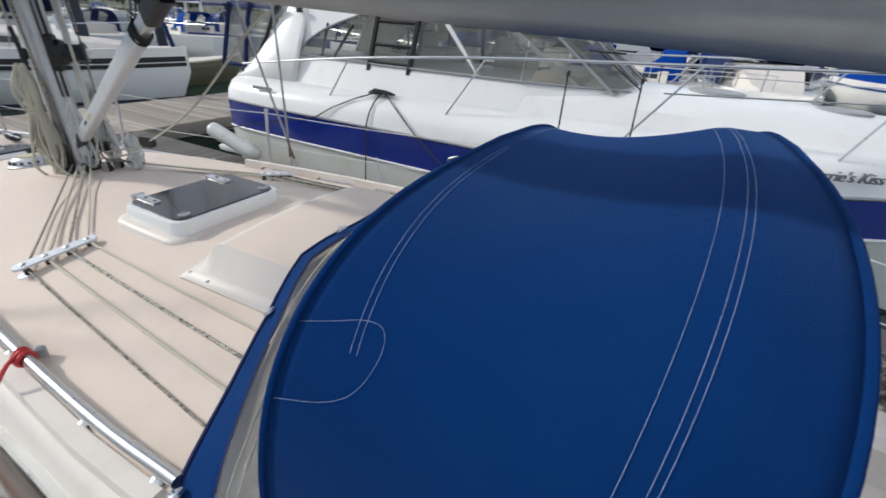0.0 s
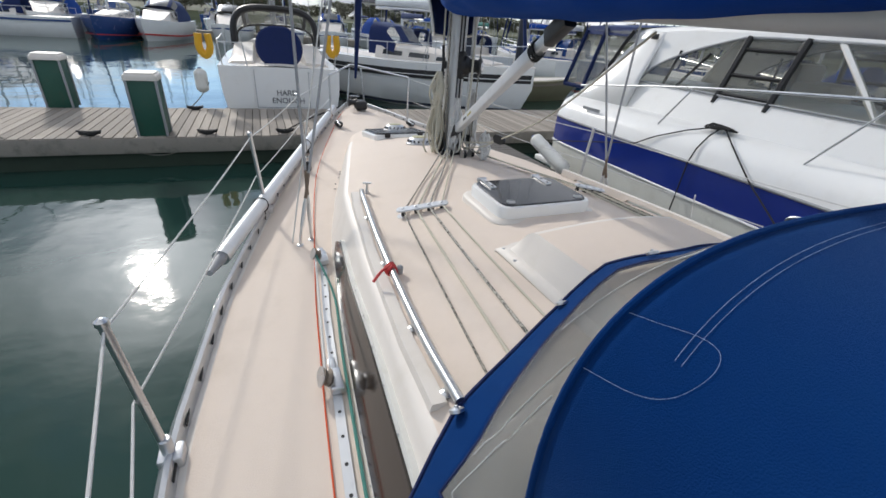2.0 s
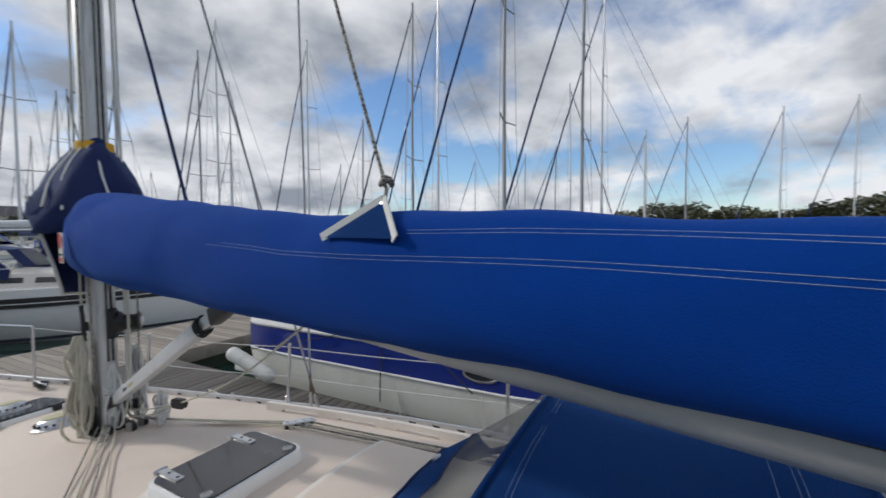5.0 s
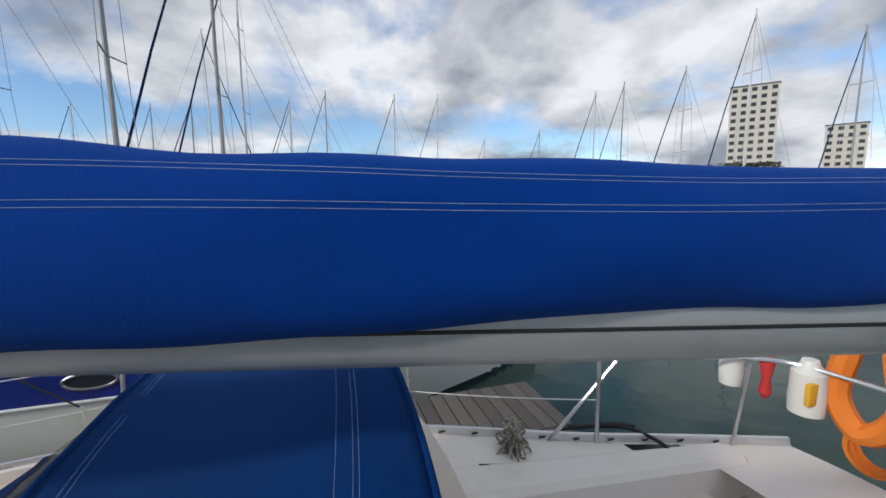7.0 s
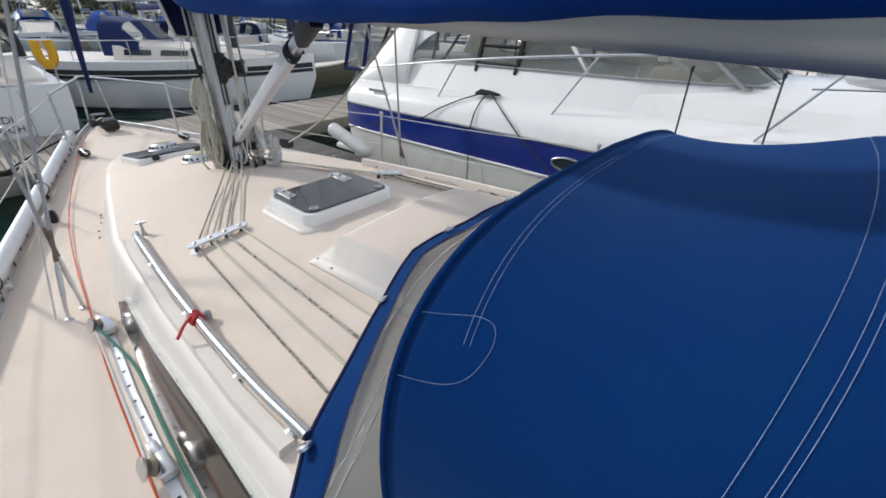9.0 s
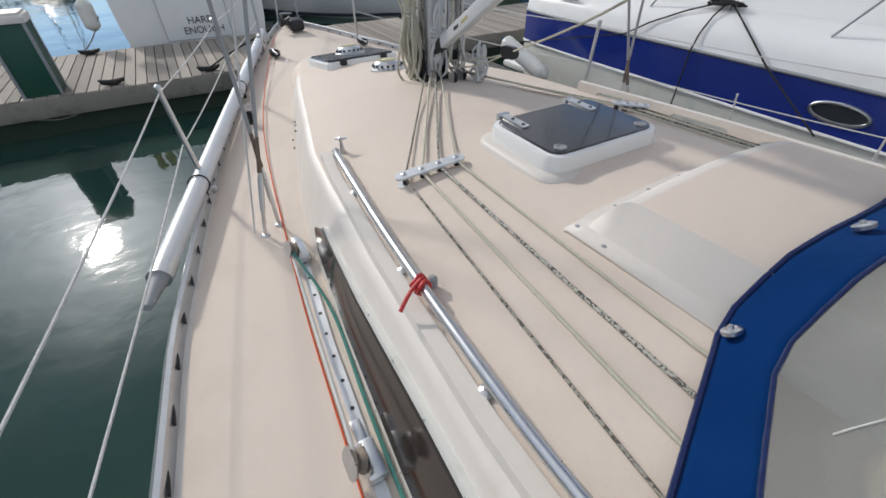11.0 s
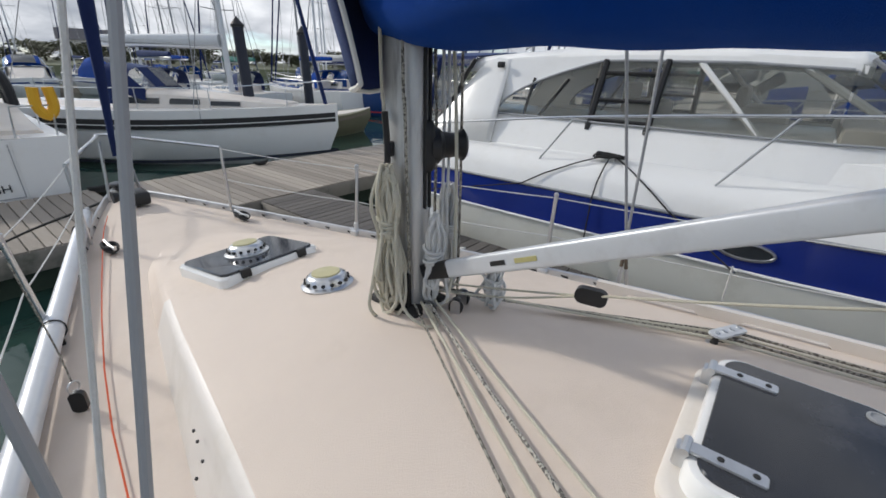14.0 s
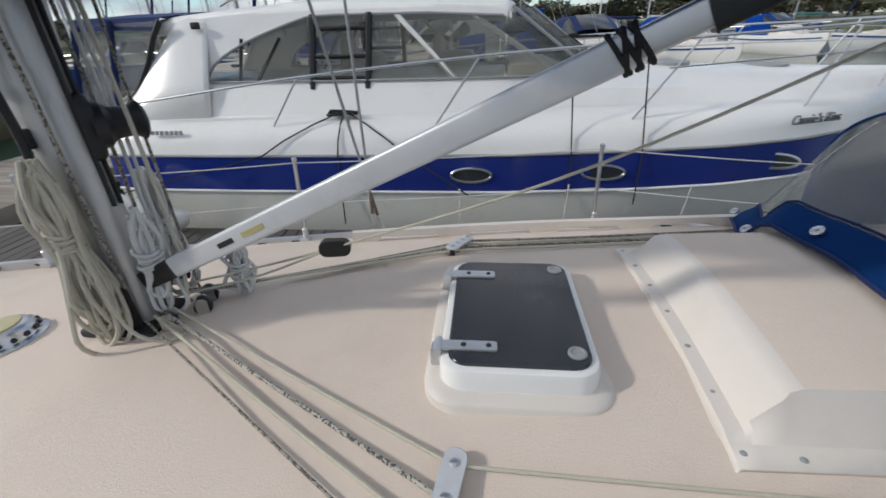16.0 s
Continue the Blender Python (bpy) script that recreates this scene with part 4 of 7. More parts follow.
    # lifting triangles with eyelets
    for s in (2.27, 4.0):
        hi, hw = float(np.interp(s, S, HI)), float(np.interp(s, S, HW))
        bm = bmesh.new()
        a, b, c = on_boom(s - 0.115, -hw * 0.80, hi - 0.05), on_boom(s + 0.105, -hw * 0.80, hi - 0.052), on_boom(s + 0.01, -0.03, hi + 0.028)
        off = -BOOM_N * 0.006
        rings(bm, [[a, b, c], [a + off, b + off, c + off]])
        part("lifting_patch", bm, "navy_canvas", t)
        bm = bmesh.new()
        for p in (a, b):
            d = (c - p).normalized()
            side = d.cross(BOOM_N).normalized() * 0.009
            o = off * 1.6
            rings(bm, [[p - side + off, p + side + off, p + side + o, p - side + o], [c - side + off, c + side + off, c + side + o, c - side + o]])
        part("webbing", bm, "webbing", t)
        bm = bmesh.new()
        cc = c + off * 1.8 - Vector((0, 0, 0.022))
        tube(bm, [cc + 0.012 * (math.cos(x) * BOOM_D + math.sin(x) * Vector((0, 0, 1))) for x in [2 * math.pi * i / 14 for i in range(15)]], 0.004, 6)
        part("eyelet", bm, "steel", t)
        top = Vector((0, MAST.y - 0.1, 9.0)) if s < 3 else Vector((0, MAST.y - 0.1, 11.0))
        bm = bmesh.new()
        tube(bm, [cc, c + Vector((0, 0, 0.02)), c.lerp(top, 0.5), top], 0.004, 6)
        tube(bm, [c + 0.012 * Vector((math.cos(x), math.sin(x), 0.6 * math.sin(2 * x))) + Vector((0, 0, 0.035)) for x in [2 * math.pi * i / 10 for i in range(11)]], 0.006, 6)
        tagged(obj("lazy_jack", bm, "rope_grey", smooth=True), "thin line knotted to an eyelet holding up the cover", "rope", "lazy jacks")
    # maker's patch: white label, red device and two red bars of lettering
    s0 = 0.56
    w = -(float(np.interp(s0, S, HW)) * 1.0 + 0.004)

    def patch(name, ds, dz, ww, hh, out, mk):
        bm = bmesh.new()
        p = on_boom(s0 + ds, w - out, 2.66 + dz)
        m = Matrix.Translation(p) @ Matrix((BOOM_D, Vector((0, 0, 1)), -BOOM_N)).transposed().to_4x4()
        slab(bm, round_rect(ww * 0.85, hh * 0.85, 0.003, 2), -0.002, 0.001, m)
        part(name, bm, mk, t)
    patch("label", 0, 0, 0.092, 0.15, 0.0, "webbing")
    for k in (-1, 1):
        patch("device_arm", 0.022 * k, 0.03, 0.022, 0.04, 0.0025, "red")
        patch("device_arm", 0, 0.03 + 0.022 * k, 0.04, 0.022, 0.0025, "red")
    patch("device_arm", 0, 0.03, 0.026, 0.026, 0.003, "red")
    patch("letter_bar", 0, -0.028, 0.07, 0.011, 0.0025, "rubber")
    patch("letter_bar", 0, -0.05, 0.07, 0.02, 0.0025, "red")
    # white ties round the collar
    for k in range(5):
        a = radians(150 + 25 * k)
        bm = bmesh.new()
        p0 = Vector((0.075 * math.cos(a), MAST.y + 0.1 * math.sin(a), 3.2))
        p1 = Vector((0.185 * math.cos(a), MAST.y + 0.245 * math.sin(a), 3.02))
        p2 = Vector((0.25 * math.cos(a + 0.2), MAST.y + 0.32 * math.sin(a + 0.2), 2.88 - 0.02 * k))
        tube(bm, curve_pts([p0, p1, p2], 10), 0.006, 6)
        part("tie", bm, "webbing", t)
    bm = bmesh.new()
    lathe(bm, [(0.085, 3.175), (0.088, 3.2), (0.085, 3.225), (0.076, 3.225), (0.076, 3.175)], (0, MAST.y - 0.01, 0), 18)
    part("strap", bm, "yellow", t, "ochre strap round the mast")


sail_cover()


def kicker():
    a, b = Vector((-0.03, 1.13, 1.80)), on_boom(1.46, 0.0, 2.47)
    t = thing("rod_kicker", "grey telescopic rod kicker between mast foot and boom", "kicker", a)
    d = (b - a).normalized()
    side = d.cross(Vector((0, 0, 1))).normalized()
    up = side.cross(d)

    def along(p, q, w, h):
        bm = bmesh.new()
        sec = oval(w, h, 20, 6.0)
        rings(bm, [[o + side * x + up * y for x, y in sec] for o in (p, p.lerp(q, 0.5), q)])
        return bm
    part("outer_tube", along(a.lerp(b, 0.04), a.lerp(b, 0.86), 0.042, 0.060), "grey_spar", t)
    part("inner_tube", along(a.lerp(b, 0.85), a.lerp(b, 0.95), 0.035, 0.048), "alu", t)
    part("end_fitting", along(a.lerp(b, 0.93), a.lerp(b, 1.03), 0.045, 0.064), "black", t)
    part("lower_fitting", along(a.lerp(b, -0.06), a.lerp(b, 0.05), 0.04, 0.06), "black", t)
    bm = bmesh.new()
    for k in range(5):
        o = a.lerp(b, 0.845 + 0.006 * k)
        tube(bm, [o + side * (0.025 * math.cos(x)) + up * (0.035 * math.sin(x)) + d * 0.008 * (1 if k % 2 else -1) * math.sin(x) for x in [2 * math.pi * i / 14 for i in range(15)]], 0.005, 6)
    part("lashing", bm, "rope_black", t)
    f = Matrix((d, up, -side)).transposed().to_4x4()
    if (-side).x > 0:
        f = Matrix((d, up, -side)).transposed().to_4x4()
    port = -side if side.x > 0 else side
    for u, ln, hh, mk in ((0.20, 0.06, 0.014, "black"), (0.27, 0.08, 0.014, "tape")):
        o = a.lerp(b, u) + port * 0.0212
        bm = bmesh.new()
        rings(bm, [[o - d * ln / 2 - up * hh / 2 + port * q, o + d * ln / 2 - up * hh / 2 + port * q, o + d * ln / 2 + up * hh / 2 + port * q, o - d * ln / 2 + up * hh / 2 + port * q] for q in (-0.002, 0.0012)])
        part("maker_bar", bm, mk, t)
    # kicker tackle
    for k in range(2):
        rope("kicker_tackle", [(0.04, 1.2 - 0.05 * k, 1.66 + 0.05 * k), (0.05, 0.9, 1.74 + 0.03 * k), (0.03, 0.62, 1.86), *([(-0.1, 0.0, 2.12), (-0.24, -0.6, 2.46)] if k else [])], 0.004, "rope_cream", "thin cream line of the kicker tackle")
    bt = thing("tackle_block", "dark pulley block on the kicker tackle", "pulley", (0.03, 0.62, 1.85))
    bm = bmesh.new()
    mm = Matrix.Translation((0.03, 0.62, 1.86)) @ Euler((0, radians(90), radians(10))).to_matrix().to_4x4()
    slab(bm, round_rect(0.05, 0.09, 0.022), -0.014, 0.014, mm, 0.006)
    part("cheek", bm, "black", bt)


kicker()

# halyards down the mast and the coils that hang at its foot
for k in range(5):
    x = (-0.075, -0.07, 0.07, 0.085, 0.10)[k]
    y = MAST.y + (0.04, -0.05, -0.09, -0.10, -0.03)[k]
    rope("halyard", [(x * 0.7, y, 11.0), (x, y, 3.3), (x * 1.05, y - 0.01, 2.3), (x * 0.9, y - 0.015, 1.7)], 0.006, ("rope_cream", "rope_grey", "rope_white", "rope_white", "rope_grey")[k],
         "halyard running down the mast", "halyards", n=20)


def rope_coil(c, length, width, strands, material, label, lean=0.0):
    t = thing("rope_coil", label, "rope", c)
    c = Vector(c)
    for k in range(strands):
        w = width * (0.25 + 0.75 * random.random() ** 1.5)
        ln = length * (0.74 + 0.32 * random.random())
        a = random.uniform(0, 3.14)
        ux = Vector((math.cos(a), math.sin(a), 0))
        o = c + Vector((random.uniform(-0.015, 0.015), random.uniform(-0.02, 0.02), random.uniform(-0.02, 0.02)))
        j = [random.uniform(-0.016, 0.016) for _ in range(8)]
        vx = Vector((-ux.y, ux.x, 0))
        pts = [o, o + ux * w * 0.36 + vx * j[0] - Vector((0, 0, ln * 0.2)), o + ux * w * 0.16 + vx * j[1] * 0.6 - Vector((0, 0, ln * 0.42)), o + ux * w * 0.42 + vx * j[2] - Vector((0, 0, ln * 0.68)),
               o + ux * w * 0.55 + vx * j[3] - Vector((0, lean, ln * 0.88)), o + ux * 0.1 * w + vx * j[4] - Vector((0, lean, ln)), o - ux * w * 0.5 + vx * j[5] - Vector((0, lean, ln * 0.87)),
               o - ux * w * 0.38 + vx * j[6] - Vector((0, 0, ln * 0.66)), o - ux * w * 0.15 + vx * j[7] * 0.6 - Vector((0, 0, ln * 0.42)), o - ux * w * 0.34 - Vector((0, 0, ln * 0.2)), o]
        bm = bmesh.new()
        tube(bm, curve_pts(pts, 34), 0.0068, 6)
        part("loop", bm, material, t)
    bm = bmesh.new()
    helix = []
    for i in range(73):
        x = 2 * math.pi * i / 12
        rr = 0.030 + 0.006 * math.sin(0.35 * i)
        helix.append((c.x + rr * math.cos(x), c.y + rr * math.sin(x), c.z - length * 0.30 - 0.0011 * i + 0.008 * math.sin(x + 0.06 * i)))
    tube(bm, helix, 0.0055, 6)
    part("wrap", bm, material, t)


rope_coil((-0.115, 1.30, 2.14), 0.55, 0.13, 22, "rope_cream", "cream halyard tail coiled and hung on the mast")
rope_coil((-0.02, 1.17, 1.98), 0.36, 0.08, 6, "rope_white", "white halyard tail coiled and hung on the mast")
rope_coil((0.125, 1.22, 2.05), 0.42, 0.10, 11, "rope_white", "white braided line coiled beside the mast")

rope("halyard", [(-0.105, 1.26, 2.1), (-0.13, 1.25, 1.85), (-0.15, 1.2, 1.68), (-0.135, 1.13, 1.625), (-0.10, 1.09, 1.618), (-0.07, 1.12, 1.622), (-0.075, 1.17, 1.66)], 0.006, "rope_cream", "slack halyard tail looped on the deck by the mast", "halyards")
rope("halyard", [(0.055, 1.2, 2.9), (0.06, 1.15, 2.3), (0.035, 1.12, 1.85), (0.0, 1.12, 1.66)], 0.0065, "rope_cream", "halyard led down to the mast foot", "halyards")
rope("halyard", [(0.13, 1.2, 3.0), (0.12, 1.17, 2.2), (0.09, 1.14, 1.66)], 0.005, "rope_grey", "halyard led down to the mast foot", "halyards")
rope_coil((0.15, 1.02, 1.80), 0.18, 0.12, 9, "rope_white", "chained white line end hanging under the kicker")
for bx, by in ((0.10, 1.12), (-0.055, 1.16), (0.03, 1.10)):
    bl = thing("turning_block", "small steel turning block at the mast foot", "pulley", (bx, by, 1.6), "turning blocks")
    bm = bmesh.new()
    mm = Matrix.Translation((bx, by, 1.632)) @ Euler((0, radians(90), radians(25))).to_matrix().to_4x4()
    lathe(bm, [(0, -0.012), (0.026, -0.012), (0.028, -0.006), (0.02, 0), (0.028, 0.006), (0.026, 0.012), (0, 0.012)], seg=18, m=mm)
    part("sheave", bm, "black", bl)
    bm = bmesh.new()
    for q in (-0.015, 0.015):
        slab(bm, round_rect(0.07, 0.036, 0.016), q - 0.0015, q + 0.0015, mm)
    part("cheek", bm, "steel", bl)

# ---- stays, stanchions, guard wires ----


def wire(name, a, b, r, material, label, category="stay", group=""):
    bm = bmesh.new()
    tube(bm, [a, Vector(a).lerp(Vector(b), 0.5), b], r, 8)
    return tagged(obj(name, bm, material, smooth=True), label, category, group)


def shroud(p, q, r, screw_len=0.34):
    t = thing("shroud", "steel wire shroud with a turnbuckle at the chainplate", "shroud", p, "shrouds")
    p, q = Vector(p), Vector(q)
    d = (q - p).normalized()
    bm = bmesh.new()
    tube(bm, [p + d * screw_len, p.lerp(q, 0.5), q], r, 8)
    part("wire", bm, "vinyl_trim", t)
    bm = bmesh.new()
    tube(bm, [p + d * 0.03, p + d * 0.1], 0.008, 8)
    tube(bm, [p + d * 0.1, p + d * 0.25], 0.011, 8)
    tube(bm, [p + d * 0.25, p + d * (screw_len + 0.03)], 0.008, 8)
    part("turnbuckle", bm, "steel", t)
    bm = bmesh.new()
    tube(bm, [p + d * 0.27, p + d * 0.33, p + d * 0.46], 0.010, 8, 0.007)
    part("tape", bm, "worn_tape", t, "frayed brown tape")
    bm = bmesh.new()
    lathe(bm, [(0.02, 0), (0.02, 0.004), (0.012, 0.010), (0, 0.010)], (p.x, p.y, deck_z(p.x, p.y) - 0.002), 14)
    tube(bm, [(p.x, p.y, deck_z(p.x, p.y)), p + d * 0.05], 0.008, 8)
    part("chainplate", bm, "steel", t)


for s in (-1, 1):
    shroud((s * 1.08, 0.80, deck_z(1.08, 0.80) + 0.02), (s * 1.1, MAST.y - 0.42, 6.7), 0.0075)
    shroud((s * 1.15, 0.75, deck_z(1.15, 0.75) + 0.02), (s * 0.06, MAST.y + 0.07, 6.4), 0.0075)
rope("flag_halyard", [(-1.19, 0.78, deck_z(1.19, 0.78) + 0.01), (-0.92, 0.95, 2.5), (-0.12, 1.38, 6.2)], 0.004, "rope_white", "thin white flag line beside the shroud")


def forestay():
    t = thing("furled_headsail", "headsail rolled round the forestay under a dark blue strip", "sail", (0, 4.93, 1.3))
    a, b = Vector((0.0, 4.93, 1.36)), Vector((0, 1.4, 12.3))
    bm = bmesh.new()
    loops = []
    for i in range(41):
        u = i / 40
        r = 0.018 + 0.045 * min(1, u * 7) * (1 - 0.6 * u)
        p = a.lerp(b, 0.03 + 0.94 * u)
        loops.append([p + Vector((r * math.cos(x), r * math.sin(x), 0)) * (1 + 0.06 * math.sin(3 * x + 40 * u)) for x in [2 * math.pi * k / 12 for k in range(12)]])
    rings(bm, loops)
    part("roll", bm, "dark_canvas", t)
    bm = bmesh.new()
    lathe(bm, [(0.02, 0), (0.075, 0.01), (0.08, 0.02), (0.045, 0.03), (0.045, 0.075), (0.08, 0.085), (0.075, 0.095), (0.02, 0.1)], (0.0, 4.93, 1.34), 18)
    part("furling_drum", bm, "black", t)


forestay()


def stanchion(x, y, side, top=None):
    z = sheer(y)
    t = thing("stanchion", "stainless steel stanchion on the toe rail", "stanchion", (x, y, z), "guard rail stanchions")
    bm = bmesh.new()
    tube(bm, [(x, y, z + 0.02), (x + side * 0.02, y, z + 0.27), (x + side * 0.04, y, z + 0.53)], 0.0125, 10)
    lathe(bm, [(0.0125, 0.528), (0.016, 0.532), (0.016, 0.545), (0.008, 0.552), (0, 0.553)], (x + side * 0.04, y, z), 10)
    part("tube", bm, "steel", t)
    bm = bmesh.new()
    lathe(bm, [(0.03, 0.02), (0.03, 0.03), (0.018, 0.045), (0.018, 0.1), (0.0135, 0.105)], (x, y, z), 12)
    box(bm, (x - side * 0.005, y, z + 0.02), (0.07, 0.07, 0.05), bevel=0.01)
    part("socket", bm, "alu", t)
    return Vector((x + side * 0.04, y, z + 0.53))


tops = {}
for s in (-1, 1):
    row = []
    for y in (2.75, 1.33, -0.54, -2.2):
        row.append(stanchion(s * (beam(y) - 0.02), y, s))
    tops[s] = row
    bow = Vector((s * 0.50, 3.9, sheer(3.9) + 0.56))
    aft = Vector((s * (beam(-3.3) - 0.05), -3.3, sheer(-3.3) + 0.56))
    for dz, nm in ((-0.012, "upper"), (-0.27, "lower")):
        line = [bow, *row, aft]
        for a, b in zip(line, line[1:]):
            bm = bmesh.new()
            tube(bm, sag(a + Vector((0, 0, dz)), b + Vector((0, 0, dz)), 0.012, 8), 0.0038, 6)
            tagged(obj("guard_wire", bm, "rope_white", smooth=True), "white sheathed guard wire between stanchions", "guard wire", "guard wires")


def pulpit(y0, y1, sgn, label, name):
    """Bent tube rail at the bow or stern."""
    t = thing(name, label, "rail", (0, y1, sheer(y1)))
    bm = bmesh.new()
    b0, b1 = beam(y0) - 0.05, max(beam(y1) - 0.05, 0.08)
    z = sheer(y0) + 0.56
    tube(bm, curve_pts([(-b0, y0, z), (-b1 - 0.02, y1 - sgn * 0.15, z + 0.02), (-b1 * 0.5, y1 + sgn * 0.05, z + 0.02), (b1 * 0.5, y1 + sgn * 0.05, z + 0.02), (b1 + 0.02, y1 - sgn * 0.15, z + 0.02), (b0, y0, z)], 30), 0.0125, 8)
    part("top_rail", bm, "steel", t)
    for s in (-1, 1):
        for x, y, lean in ((s * b0, y0, -0.02), (s * (b1 + 0.0), y1 - sgn * 0.18, 0.0)):
            bm = bmesh.new()
            xx = s * (max(beam(y) - 0.05, 0.04))
            tube(bm, [(xx, y, sheer(y)), (x, y, z)], 0.0125, 8)
            part("leg", bm, "steel", t)
        if sgn < 0:
            bm = bmesh.new()
            tube(bm, [(s * (beam(y0 + 0.28) - 0.05), y0 + 0.28, sheer(y0 + 0.28)), (s * (b0 - 0.03), y0 - 0.12, z - 0.004)], 0.0125, 8)
            part("brace", bm, "steel", t)


pulpit(3.9, 5.02, 1, "stainless steel bow pulpit rail", "pulpit")
pulpit(-3.3, -4.25, -1, "stainless steel stern rail", "pushpit")


def deck_pole():
    """The spinnaker pole stowed along the port rail."""
    a, b = Vector((-0.37, 4.45, 1.36)), Vector((-1.595, 0.43, 1.29))
    t = thing("spinnaker_pole", "pale grey spinnaker pole lashed along the port rail", "pole", a)
    bm = bmesh.new()
    tube(bm, [a.lerp(b, u) for u in (0.03, 0.3, 0.7, 0.95)], 0.042, 16)
    part("tube", bm, "grey_spar", t)
    for u0, u1, p in ((0.945, 0.965, 0.044), (0.025, 0.045, 0.044)):
        bm = bmesh.new()
        tube(bm, [a.lerp(b, u0), a.lerp(b, u1)], p, 16)
        part("collar", bm, "alu", t)
    for u0, u1 in ((0.96, 1.0), (0.03, -0.015)):
        bm = bmesh.new()
        tube(bm, [a.lerp(b, u0), a.lerp(b, (u0 + u1) / 2), a.lerp(b, u1)], 0.036, 10, 0.016)
        part("end_fitting", bm, "vinyl_trim", t)
    for u in (0.12, 0.45, 0.8):
        bm = bmesh.new()
        o = a.lerp(b, u)
        tube(bm, [o + Vector((0.047 * math.cos(x), 0.01 * math.sin(x), 0.047 * math.sin(x))) for x in [2 * math.pi * i / 16 for i in range(17)]], 0.004, 6)
        box(bm, o - Vector((0, 0, 0.058)), (0.05, 0.03, 0.05), bevel=0.006)
        part("chock", bm, "rubber", t)


deck_pole()

# ---- sprayhood ----


def hood_pt(y, u):
    """u from -1 (port foot) over the top to 1 (starboard foot)."""
    v = (-y - 1.25) / 0.64
    top = 2.20 + 0.105 * max(0, v) ** 1.3 - 0.028 * math.sin(math.pi * min(1, max(0, v / 0.85))) + (-0.02 * max(0, v - 0.86) / 0.14)
    w, z0, n = 0.93 - 0.03 * v, 1.46, 4.4 - 0.8 * v
    a = math.pi * (1 - (u + 1) / 2)
    c, s = math.cos(a), math.sin(a)
    x = w * math.copysign(abs(c) ** (2 / n), c)
    z = z0 + (top - z0) * max(0, s) ** (2 / n) - 0.10 * max(0, x) ** 1.5
    return Vector((x + 0.01, y + 0.045 + (top - z) * (0.14 * min(1, max(0, v)) - 0.12 * (1 - min(1, max(0, v)))), z - 0.012))


def hood_from_height(y, z, side=-1):
    lo, hi = -1.0, 0.0
    for _ in range(30):
        mid = (lo + hi) / 2
        if hood_pt(y, mid).z < z:
            lo = mid
        else:
            hi = mid
    return hood_pt(y, side * -lo)


